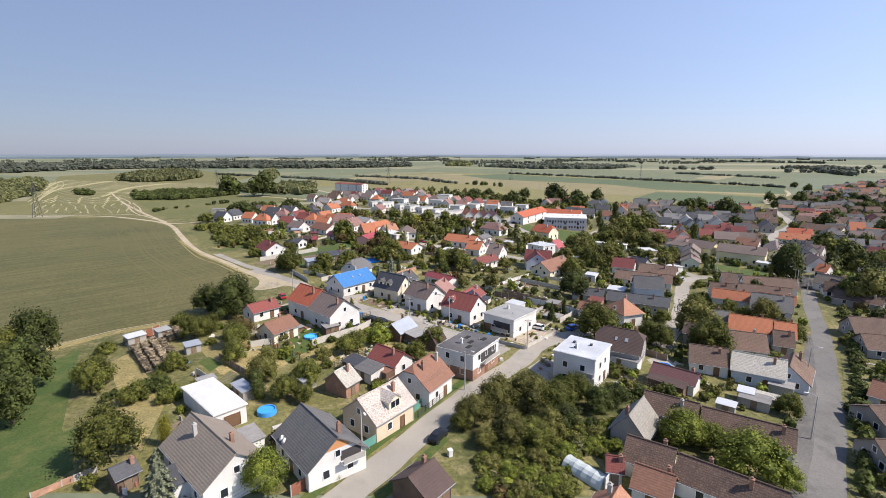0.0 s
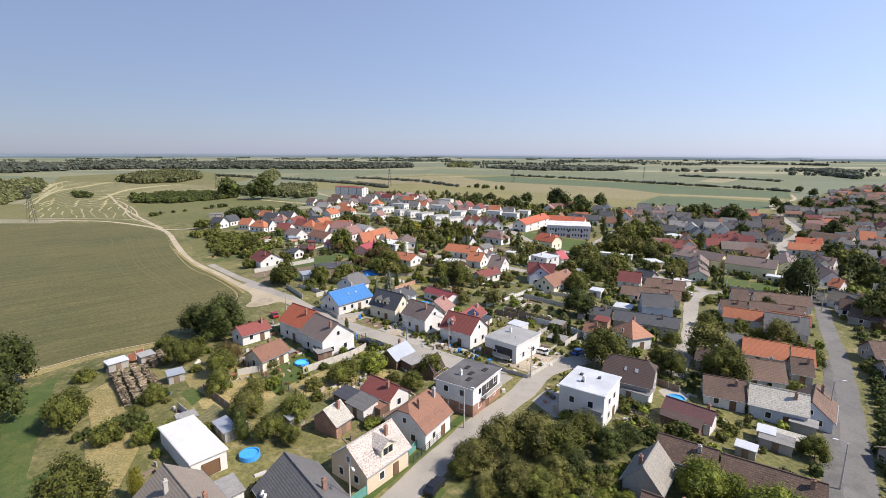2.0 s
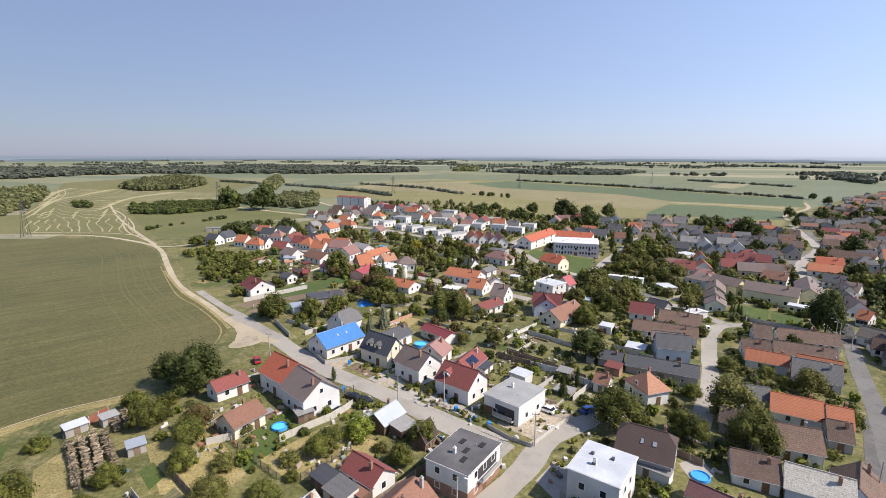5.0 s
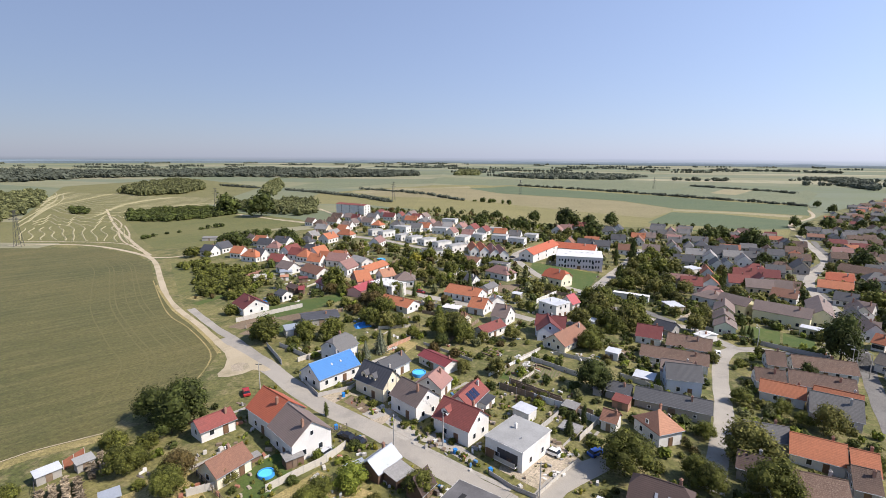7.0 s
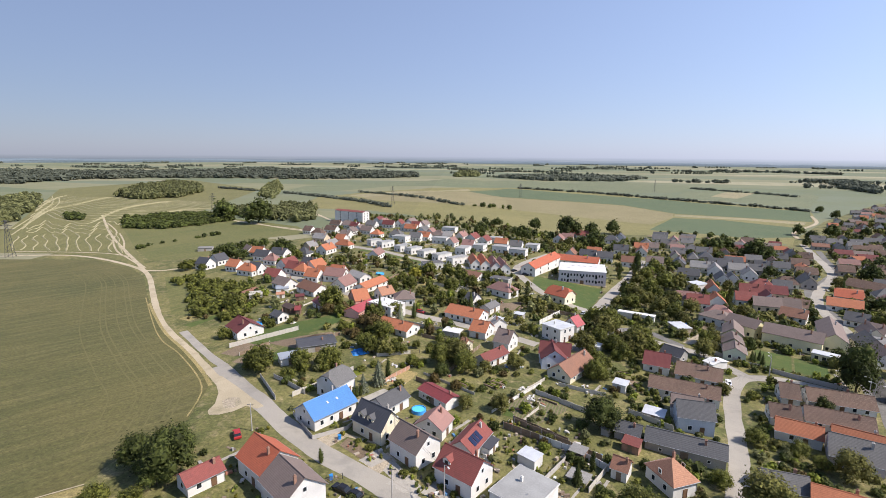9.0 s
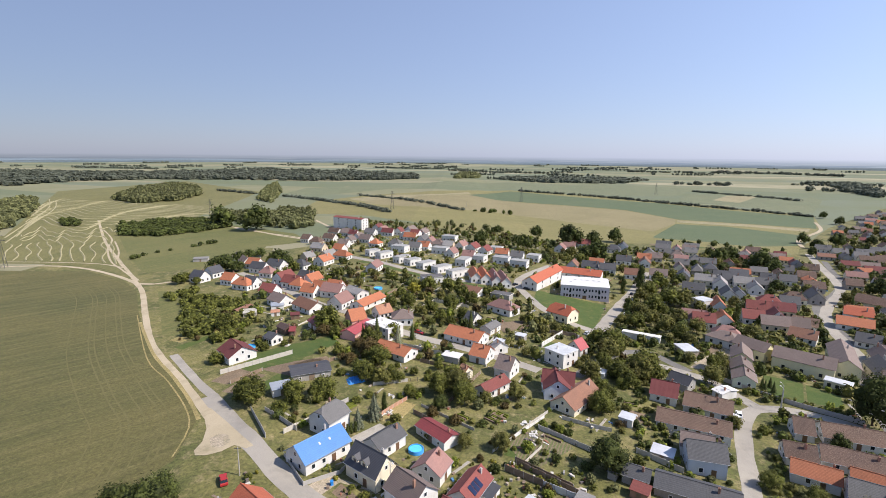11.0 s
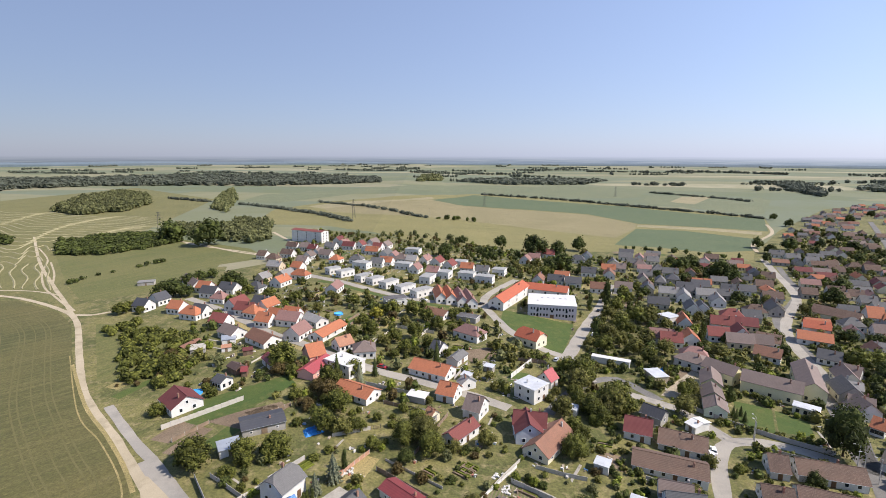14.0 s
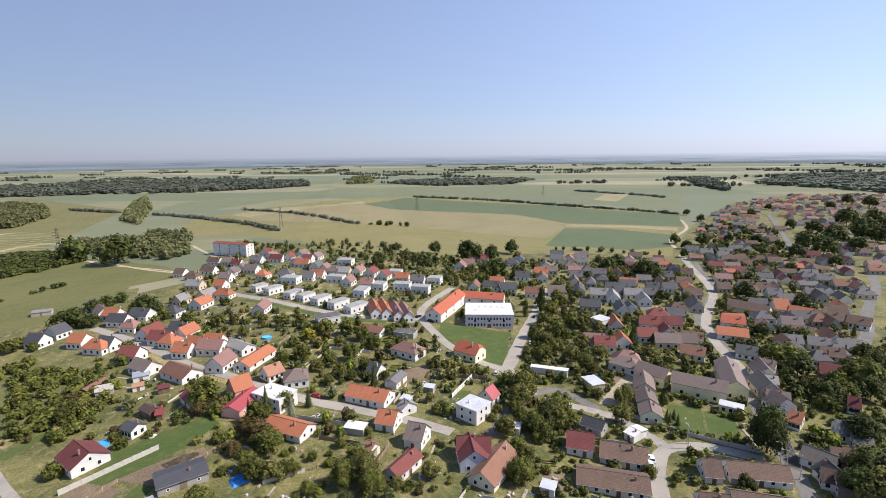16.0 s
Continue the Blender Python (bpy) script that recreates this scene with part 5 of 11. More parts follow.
ribbon('verge', LAWN, 1.7, [(-28.6, 79.2), (-26.5, 83.3), (-23.3, 89.1), (-19.2, 95.5), (-14.6, 102.7), (-9.3, 111.5), (-3.4, 120.5)], 0.06, 'grass verge beside the village street', 'verge')
ribbon('verge', LAWN, 1.5, [(-19.4, 80.1), (-15.9, 85.4), (-12.6, 90.8), (-9.2, 96.6)], 0.06, 'grass verge beside the village street', 'verge')
ribbon('road', PALEROAD, 5.6, [(4.4, 132.4), (-0.0, 135.6), (-4.3, 138.9), (-12.4, 145.2), (-21.9, 153.3), (-30.8, 159.2), (-39.1, 164.8), (-49.2, 173.8), (-60.3, 185.1), (-74.0, 199.2), (-85.2, 211.4)], 0.065, 'pale village street in the village', 'road')
ribbon('pavement', PAVING, 1.2, [(4.8, 136.6), (-0.9, 140.5), (-6.5, 144.5), (-14.0, 150.0), (-20.8, 154.6)], 0.09, 'worn concrete path beside the street', 'pavement')
ribbon('track', SAND, 2.8, [(-76.7, 196.9), (-90.5, 212.2), (-102.0, 225.0), (-116.0, 239.1), (-133.8, 259.4), (-157.0, 292.5), (-190.0, 340.3), (-214.4, 363.2), (-258.0, 389.8), (-293.1, 398.2), (-329.3, 392.5)], 0.075, 'pale sandy farm track', 'track')
ribbon('track', DRYLAWN, 0.45, [(-161.1, 292.5), (-124.1, 241.6), (-105.1, 222.8), (-89.0, 204.9), (-81.2, 192.7), (-77.9, 178.7)], 0.085, 'thin wheel rut beside the farm track', 'track')
for aside, wide in ((6.0, 0.5), (8.0, 0.5), (12.0, 0.4), (16.0, 0.5), (18.0, 0.5), (25.0, 0.4)):
    line = [(-77.0, 181.0), (-86.0, 203.0), (-104.0, 222.0), (-135.0, 256.0), (-163.0, 294.0), (-192.0, 334.0), (-222.0, 362.0)]
    ribbon("wheel_mark", HAYMARK, wide, [(px - aside * 0.8, py - aside * 0.6) for px, py in line], 0.07, "faint wheel mark through the dry hay field", "wheel mark")
ribbon('track', DRYLAWN, 1.2, [(-153.2, 282.6), (-124.6, 246.3), (-105.1, 226.1), (-90.5, 209.9), (-80.7, 197.2)], 0.08, 'trodden dry grass beside the track', 'track')
ribbon('track', SAND, 2.2, [(-190.0, 340.3), (-223.9, 380.6), (-252.5, 413.4), (-324.3, 497.9), (-431.0, 635.5)], 0.07, 'faint sandy farm track', 'track')
ribbon('track', SAND, 1.3, [(-373.8, 564.5), (-325.9, 508.9), (-296.1, 461.7), (-261.8, 416.5), (-235.9, 390.3), (-210.2, 364.7)], 0.08, 'pale wheel track in the meadow', 'track')
ribbon('track', SAND, 1.3, [(-315.7, 498.3), (-282.8, 455.6), (-256.1, 416.8), (-230.0, 387.3), (-203.9, 359.5)], 0.085, 'pale wheel track in the meadow', 'track')
ribbon('track', SAND, 1.6, [(-334.9, 409.6), (-297.3, 409.6), (-261.6, 406.0), (-234.6, 393.5)], 0.08, 'pale track along the mown meadow', 'track')
ribbon('track', SAND, 2.2, [(-245.4, 585.9), (-211.5, 559.8), (-160.1, 526.7), (-130.4, 498.0)], 0.08, 'sandy path to the last houses', 'track')
ribbon('track', SAND, 2.6, [(-199.0, 352.1), (-189.3, 351.0), (-183.7, 354.6), (-179.9, 357.1)], 0.08, 'sandy path to the gardens', 'track')
ribbon('track', DRYLAWN, 3.2, [(-84.1, 149.6), (-95.2, 143.1), (-101.5, 134.3), (-108.5, 125.3)], 0.07, 'worn dry strip along the field', 'track')
ribbon('track', SAND, 0.4, [(-85.2, 151.6), (-96.3, 144.8), (-102.9, 136.1), (-110.2, 127.2)], 0.08, 'thin wheel rut along the field', 'track')
ribbon('road', PALEROAD, 3.0, [(-115.7, 244.9), (-99.7, 227.8), (-89.1, 216.9), (-79.7, 207.6), (-65.5, 190.0), (-57.4, 180.5)], 0.08, 'grey asphalt lane in the village', 'road')
ribbon('road', ASPHALT, 4.4, [(34.6, 73.6), (45.2, 87.0), (59.7, 105.2), (74.5, 125.4), (93.8, 153.2), (113.6, 185.0), (140.3, 225.5), (125.2, 203.9), (130.2, 215.3), (140.9, 233.7), (150.8, 250.1), (164.0, 269.8), (177.6, 294.6), (186.8, 322.7), (201.1, 345.9), (229.6, 371.8), (258.9, 404.3), (277.0, 437.8), (300.0, 478.3)], 0.07, 'worn grey village main street', 'road')
ribbon('verge', GRASS, 1.4, [(48.8, 87.5), (63.9, 105.8), (79.0, 125.6), (99.0, 153.4), (118.6, 185.3)], 0.06, 'shaded grass verge beside the street', 'verge')
ribbon('road', PALEROAD, 4.6, [(44.1, 139.9), (49.0, 147.7), (54.8, 156.9), (61.3, 167.8), (67.1, 178.9), (75.9, 197.5), (83.6, 211.2), (92.0, 220.0), (104.1, 220.2), (112.9, 215.5), (119.7, 209.3)], 0.075, 'pale worn village lane', 'road')
ribbon('road', PALEROAD, 4.4, [(93.9, 220.8), (91.4, 228.9), (87.8, 240.2), (80.4, 248.2), (69.8, 256.2)], 0.08, 'pale worn side lane in the village', 'road')
ribbon('road', ASPHALT, 4.0, [(83.6, 248.4), (79.1, 258.3), (74.2, 266.5), (61.5, 262.2), (48.0, 249.6), (37.4, 235.5)], 0.07, 'narrow grey lane in the village', 'road')
ribbon('road', PALEROAD, 6.0, [(61.5, 262.2), (59.1, 283.5), (64.4, 295.7), (81.5, 328.1), (105.3, 368.8), (130.1, 419.0)], 0.075, 'street beside the school', 'road')
ribbon('road', PALEROAD, 5.0, [(60.0, 286.5), (51.4, 292.9), (39.9, 314.1), (34.2, 339.1), (31.5, 363.6), (38.2, 385.8), (63.4, 428.0)], 0.08, 'street in front of the row houses', 'road')
ribbon('road', PALEROAD, 5.5, [(31.0, 358.5), (14.2, 360.6), (-8.2, 369.2), (-29.2, 382.6), (-50.9, 400.2), (-73.6, 419.8), (-90.0, 436.0)], 0.07, 'residential street in the village', 'road')
ribbon('verge', LAWN, 4.0, [(10.4, 355.2), (-11.0, 363.8), (-32.5, 377.4), (-54.2, 395.2), (-76.8, 414.6)], 0.06, 'mown grass verge along the residential street', 'verge')
ribbon('verge', DRYLAWN, 3.0, [(-103.8, 332.4), (-81.6, 308.3), (-63.6, 292.9), (-42.6, 276.2)], 0.06, 'dry grass verge along the residential street', 'verge')
ribbon('road', PALEROAD, 5.2, [(-149.6, 380.5), (-127.6, 361.6), (-100.8, 335.5), (-78.5, 311.5), (-60.7, 296.2), (-40.2, 279.7), (-22.0, 266.9), (-5.4, 258.2), (9.1, 249.6), (24.5, 238.9)], 0.07, 'residential street in the village', 'road')
ribbon('road', ASPHALT, 5.0, [(202.8, 345.6), (185.7, 354.4), (164.1, 370.4), (137.1, 388.3), (120.8, 398.2)], 0.07, 'cross street in the village', 'road')
ribbon('road', ASPHALT, 6.0, [(240.5, 279.4), (269.2, 298.6), (309.9, 331.7), (368.6, 373.4), (417.6, 417.1)], 0.07, 'village street in the village', 'road')
ribbon('road', ASPHALT, 6.0, [(647.6, 762.1), (507.6, 594.0), (440.3, 515.7)], 0.4, 'village street in the distance', 'road')
ribbon('track', SAND, 4.0, [(326.1, 543.1), (354.5, 590.0), (427.8, 662.6), (475.0, 739.0)], 0.4, 'farm track round the field', 'track')
ribbon('track', SAND, 3.0, [(-254.4, 595.7), (-219.6, 570.2), (-178.7, 535.1), (-139.7, 509.0)], 0.07, 'sandy path through the meadow', 'track')
ribbon('track', SAND, 3.5, [(-176.4, 651.4), (-144.4, 593.8), (-122.3, 554.8)], 0.07, 'sandy path in the village', 'track')
patch('yard', DIRTYARD, [(2.9, 142.6), (12.1, 135.6), (20.8, 147.1), (15.7, 155.9), (6.5, 151.8)], 0.06, 'paved front yard in the village', 'yard')
patch('yard', DIRTYARD, [(96.2, 262.6), (112.0, 276.2), (110.6, 265.2), (93.3, 248.9), (85.7, 252.5)], 0.06, 'dusty farm yard in the village', 'yard')
patch('yard', DIRTYARD, [(-27.1, 160.6), (-22.3, 165.4), (-19.8, 162.1), (-23.5, 156.7)], 0.06, 'bare trodden front yard in the village', 'yard')
patch('yard', DIRTYARD, [(-36.6, 166.0), (-33.3, 170.8), (-22.5, 167.4), (-30.4, 171.1), (-37.0, 173.5), (-41.3, 167.5)], 0.06, 'paved front yard beside the blue-roofed house', 'yard')
patch('yard', PAVING, [(37.2, 131.8), (42.6, 134.6), (42.7, 128.7), (37.4, 125.6)], 0.06, 'pale paved terrace round the pool', 'yard')
patch('yard', PAVING, [(-28.7, 161.7), (-24.9, 166.5), (-21.2, 163.4), (-25.2, 159.4)], 0.062, 'beige paved drive between front gardens', 'yard')
patch('yard', PAVING, [(-22.5, 158.5), (-20.9, 162.8), (-16.9, 157.8), (-13.2, 153.3), (-14.4, 150.3), (-18.0, 153.4)], 0.062, 'paved forecourt of the mauve-roofed house', 'yard')
patch('yard', PAVING, [(-13.6, 151.8), (-11.0, 156.4), (-3.8, 149.4), (-1.4, 146.4), (-3.2, 144.3), (-7.9, 148.2)], 0.062, 'paved forecourt of the red-roofed house', 'yard')
patch('garden_bed', SOIL, [(-34.3, 167.2), (-32.9, 170.5), (-26.4, 164.7), (-28.1, 162.1)], 0.062, 'dark planted front garden bed', 'garden bed')
patch('meadow', GREENMEADOW, [(-336.2, 520.3), (-352.7, 565.7), (-314.3, 619.7), (-247.7, 601.9), (-166.4, 545.8), (-138.8, 500.8), (-185.9, 463.7), (-208.7, 428.3), (-207.4, 384.4), (-215.0, 381.4), (-235.5, 404.9)], 0.045, 'pale green meadow beside the thicket', 'meadow')
patch('meadow', GREENMEADOW, [(-340.5, 579.6), (-322.8, 593.5), (-281.5, 621.6), (-203.6, 549.1), (-171.9, 490.6), (-157.9, 427.8), (-177.5, 399.4), (-198.2, 385.9), (-210.8, 380.5)], 0.06, 'pale green meadow beside the village', 'meadow')
patch('meadow', GREENMEADOW, [(-177.2, 335.9), (-142.1, 330.4), (-109.7, 297.2), (-104.9, 275.8), (-114.3, 263.0), (-132.4, 265.5)], 0.055, 'rough green meadow in the village', 'meadow')
patch('yard', PAVING, [(-36.0, 187.9), (-28.0, 197.3), (-23.6, 193.8), (-32.3, 184.4)], 0.06, 'pale paved court behind the house', 'yard')
patch('verge', GRASS, [(89.0, 211.6), (92.3, 212.7), (79.9, 192.0), (76.0, 191.3)], 0.055, 'grass verge beside the lane', 'verge')
patch('yard', PAVING, [(8.4, 124.2), (12.6, 129.6), (15.2, 128.8), (13.9, 122.6), (17.1, 118.9), (15.4, 116.3), (11.5, 118.3)], 0.06, 'grey concrete drive beside the white house', 'yard')
patch('garden_plot', BEDS, [(7.4, 191.9), (20.4, 201.1), (25.8, 190.0), (12.2, 178.2)], 0.055, 'planted vegetable rows in a long garden', 'garden plot')
ribbon('road', OLDASPHALT, 3.6, [(39.4, 83.2), (46.2, 92.3), (55.3, 104.6), (67.9, 121.6), (79.9, 137.6), (93.0, 155.2)], 0.065, 'old dark asphalt strip beside the main street', 'road')
ribbon('road', PALEROAD, 5.4, [(159.4, 258.5), (166.3, 273.7), (171.7, 288.2), (179.6, 306.2), (191.7, 326.6), (209.3, 347.9), (240.2, 381.1), (261.7, 417.7), (280.9, 456.1), (309.1, 510.6)], 0.085, 'broad pale main street of the village', 'road')

# ---- houses and outbuildings ----
gable_house(-41.6, 85.7, -42.4, 14.9, 9.4, 3.2, 6.4, 'taupe', 'white', 'white house with a weathered grey-brown tiled roof', chimneys=2)
white_garage = flat_house(-49.4, 101.9, -43.1, 13.8, 5.2, 3.2, 'white', 'white', 'white garage with a white flat roof', name='garage')
slate_house = gable_house(-27.9, 89.6, -49.8, 12.2, 9.5, 3.2, 6.5, 'grey', 'white', 'white house with a grey fibre-cement roof')
beige_house = gable_house(-20.6, 100.3, 53.2, 9.6, 8.5, 3.3, 6.3, 'patchy', 'beige', 'beige house with a whitened patchy orange roof')
gable_house(-13.9, 111.3, 59.1, 8.7, 9.2, 3.4, 6.9, 'redbrown', 'white', 'white house with a red-brown tiled roof', hip=0.3, chimneys=2)
gable_house(-21.1, 121.4, -38.7, 8.2, 6, 2.7, 4.6, 'red', 'white', 'white house with a red tiled roof')
gable_house(-29.1, 111.1, 59.1, 4.3, 6, 2.5, 4.6, 'lichen', 'brick', 'bare brick shed with a lichen-spotted pale roof', name='shed')
gable_house(-20.8, 140.3, 58.0, 7.2, 5.5, 2.4, 4.2, 'metal', 'brown', 'brown boarded shed with a zinc sheet roof', name='shed')
dark_flat_house = flat_house(-4.5, 123.8, 57.2, 11.2, 8.5, 5.8, 'flatdark', 'white', 'white house with a flat dark felt roof')
white_flat_house = flat_house(19.0, 120.6, 55.4, 9.8, 8.5, 6.8, 'flatpale', 'white', 'white house with a flat pale roof')
brown_house = gable_house(30.8, 131.6, -30.1, 10.4, 9.7, 3.6, 7.2, 'darkbrown', 'grey', 'grey rendered house with a dark brown tiled roof', hip=0.4)
gable_house(37.6, 118.5, -42.3, 9.0, 5, 2.4, 3.9, 'plum', 'white', 'white outbuilding with a dull plum-red roof', name='outbuilding')
gable_house(49.7, 129.1, -23.2, 8.0, 9, 2.5, 5, 'brown', 'white', 'white house with an old brown-tiled roof')
gable_house(57.7, 123.8, -30.5, 10.1, 8, 3.2, 5.8, 'lichen', 'blueish', 'pale bluish house with a lichen-spotted pale roof')
gable_house(65.2, 124.3, 50.6, 10.2, 8, 2.5, 5.5, 'rust', 'blueish', 'pale bluish house with a weathered rusty-brown tiled roof')
gable_house(74.3, 154.3, -29.9, 10.3, 9, 2.7, 5.5, 'orange', 'white', 'white house with an orange tiled roof')
gable_house(80.9, 149.9, -28.2, 5.0, 9, 2.7, 5.5, 'orange', 'white', 'white house with an orange tiled roof')
gable_house(92.7, 173.9, -30.9, 11.2, 11, 2.9, 6.3, 'grey', 'lilac', 'pale lilac house with a grey fibre-cement roof')
gable_house(66.5, 160.2, -18.2, 9.3, 7, 2.6, 4.8, 'grey', 'grey', 'grey rendered house with a grey fibre-cement roof')
gable_house(55.6, 146.2, -32.1, 5.9, 7, 3, 5, 'darkbrown', 'grey', 'grey rendered house with a dark brown tiled roof')
gable_house(62.3, 140.4, -21.0, 12.9, 10, 2.7, 5.5, 'rust', 'white', 'white house with a weathered rusty-brown tiled roof')
gable_house(76.9, 144.6, -26.6, 4.7, 9, 2.5, 5, 'brown', 'grey', 'house with grey-toned walls and an old brown-tiled roof')
gable_house(85.3, 183.3, -31.2, 10.8, 7, 2.8, 5, 'orange', 'white', 'white house with an orange tiled roof')
gable_house(98.7, 180.8, -33.1, 10.9, 5.5, 2.5, 4.5, 'orange', 'white', 'white house with an orange tiled roof')
gable_house(97.1, 205.8, -20.8, 5.5, 9, 2.5, 5.5, 'brown', 'white', 'white house with an old brown-tiled roof')
gable_house(109.8, 202.2, -20.8, 17.2, 9, 2.5, 5, 'rust', 'white', 'white house with a weathered rusty-brown tiled roof')
gable_house(87.4, 192.7, -20.1, 7.9, 8, 2.5, 5, 'brown', 'white', 'white house with an old brown-tiled roof')
gable_house(100.4, 189.8, -25.9, 16.1, 9, 2.5, 5, 'brown', 'white', 'white house with an old brown-tiled roof')
# grey walls along the main street carry their shade in the wall colour
gable_house(109.1, 155.0, -13.4, 13.3, 9, 2.5, 5.5, 'brown', 'grey', 'house with grey-toned walls and an old brown-tiled roof')
gable_house(101.7, 142.7, -17.0, 11.4, 9, 2.5, 5, 'rust', 'grey', 'house with grey-toned walls and a weathered rusty-brown tiled roof')
gable_house(133.6, 203.4, 118.0, 9.0, 6.8, 3, 5.8, 'taupe', 'white', 'white house with a weathered grey-brown tiled roof')
gable_house(128.7, 184.3, -50.2, 13.3, 8, 2.5, 4.5, 'brown', 'grey', 'house with grey-toned walls and an old brown-tiled roof')
gable_house(71.0, 106.9, 1.3, 7.6, 9, 2.5, 4.5, 'brown', 'grey', 'house with grey-toned walls and an old brown-tiled roof')
gable_house(61.3, 94.0, -3.5, 7.7, 9, 2.5, 5, 'brown', 'grey', 'house with grey-toned walls and an old brown-tiled roof')
gable_house(79.6, 116.4, -50.0, 5.5, 8, 2.5, 4.5, 'redbrown', 'white', 'white house with a red-brown tiled roof')
gable_house(39.7, 97.6, -33.0, 13.2, 6.4, 2.9, 5, 'brown', 'white', 'white house with an old brown-tiled roof')
gable_house(30.0, 103.6, -33.5, 8.9, 6.4, 2.9, 5, 'brown', 'white', 'white house with an old brown-tiled roof')
gable_house(20.7, 89.2, -33.5, 6.8, 6.0, 2.8, 5, 'brown', 'white', 'white house with an old brown-tiled roof')
gable_house(28.8, 82.9, -39.5, 13.0, 6.0, 2.8, 5, 'brown', 'white', 'white house with an old brown-tiled roof', chimneys=2)
gable_house(19.0, 83.6, -34.0, 5.2, 5.4, 2.5, 4.4, 'redbrown', 'white', 'small white house with a red-brown tiled roof')
gable_house(14.9, 87.5, -14.6, 2.5, 4, 2.4, 3.5, 'red', 'white', 'white shed with a red tiled roof', name='shed')
gable_house(22.1, 98.9, -127.3, 8, 6.1, 2.4, 5.5, 'barnboard', 'grey', 'steep barn with a weathered pale grey roof', skip='lrd', name='barn')
gable_house(11.2, 77.0, 53.9, 4.9, 6, 3, 5, 'paleorange', 'white', 'white house with a pale orange tiled roof')
gable_house(-12.4, 82.1, 51.8, 5.2, 7, 2.6, 4.5, 'darkbrown', 'brown', 'brown boarded garden house with a dark brown tiled roof', name='garden_house')
gable_house(-52.6, 82.7, 52.4, 3.2, 4, 2.2, 3, 'slate', 'brown', 'brown boarded shed with a slate-grey roof', name='shed')
gable_house(-59.5, 151.0, 50.7, 8.1, 6, 2.6, 4.2, 'red', 'white', 'white house with a red tiled roof')
gable_house(-50.2, 136.9, 59.9, 8.0, 6.5, 2.6, 4.6, 'redbrown', 'cream', 'cream house with a red-brown tiled roof')
gable_house(-46.9, 155.3, -39.5, 10.5, 9.3, 4.3, 7.7, 'vivid', 'white', 'white house with a bright red-orange tiled roof')
gable_house(-39.0, 147.6, -44.2, 10.7, 9.6, 4.3, 7.7, 'mauve', 'white', 'white house with a mauve-brown tiled roof')
blue_house = gable_house(-40.8, 180.2, 51.0, 14.0, 9.2, 3.2, 6.2, 'blue', 'white', 'white house with a bright blue roof')
gable_house(-41.4, 193.6, 60.0, 8.6, 8.2, 4.5, 7.5, 'grey', 'white', 'white house with a grey fibre-cement roof', hip=0.4)
dormer_house = gable_house(-26.3, 173.5, -36.7, 10.8, 7.6, 3.9, 7.6, 'dark', 'cream', 'cream house with an anthracite roof')
gable_house(-15.9, 164.6, -42.7, 9.7, 8.4, 4.3, 7.3, 'mauve', 'white', 'white house with a mauve-brown tiled roof')
red_house = gable_house(-4.6, 156.0, -37.1, 10.3, 8.7, 4.0, 7.2, 'red', 'white', 'white house with a red tiled roof')
red_annexe = gable_house(-2.7, 168.4, 61.9, 11.0, 6.7, 2.8, 5, 'red', 'white', 'white house with a red tiled roof')
gable_house(-11.8, 175.3, 66.7, 7.2, 8, 3, 5.5, 'pink', 'white', 'white house with a weathered pinkish tiled roof')
gable_house(-11.3, 191.3, -45.1, 12.0, 6, 2.6, 3.6, 'crimson', 'white', 'white outbuilding with a crimson roof', name='outbuilding')
gable_house(-24.8, 185.6, 53.2, 10.1, 7, 3, 5, 'slate', 'white', 'white house with a slate-grey roof')
grey_flat_house = flat_house(7.5, 148.9, -40.1, 9.2, 11, 4.8, 'flatgrey', 'white', 'white house with a flat grey felt roof')
gable_house(50.4, 172.6, -26.1, 18.3, 8, 2.8, 4.5, 'slate', 'grey', 'grey rendered outbuilding with a slate-grey roof', name='outbuilding')
gable_house(38.4, 177.9, -29.5, 6.6, 6, 2.5, 4, 'slate', 'grey', 'grey rendered outbuilding with a slate-grey roof', name='outbuilding')
gable_house(58.6, 185.8, -14.0, 9.6, 8.2, 4.6, 7.6, 'slate', 'blueish', 'pale bluish house with a slate-grey roof')
gable_house(41.1, 158.9, 19.9, 6.9, 9, 3.5, 6.5, 'paleorange', 'white', 'white house with a pale orange tiled roof', hip=1.0)
gable_house(31.1, 161.3, -34.0, 4.0, 5, 2.8, 4.5, 'redbrown', 'white', 'white shed with a red-brown tiled roof', name='shed')
gable_house(64.3, 224.8, -27.0, 8.7, 10, 3, 6, 'darkred', 'white', 'white house with a dark red roof')
gable_house(75.4, 217.7, -29.8, 14.1, 10, 2.8, 5.5, 'rust', 'white', 'white house with a weathered rusty-brown tiled roof')
gable_house(65.0, 205.8, -25.6, 20.2, 10, 2.5, 4.5, 'rust', 'white', 'white house with a weathered rusty-brown tiled roof')
gable_house(74.4, 234.7, -48.8, 7.9, 7, 3, 5, 'dark', 'grey', 'grey rendered house with an anthracite roof')
gable_house(108.9, 258.9, 62.3, 12.7, 8, 4, 6.6, 'mauve', 'yellow', 'pale yellow house with a mauve-brown tiled roof', fine=False)
gable_house(102.6, 247.5, 65.8, 9.5, 8, 3.6, 6, 'mauve', 'yellow', 'pale yellow house with a mauve-brown tiled roof', fine=False)
gable_house(98.8, 239.0, 63.2, 8.7, 8, 3.2, 5.2, 'mauve', 'green', 'pale green house with a mauve-brown tiled roof')
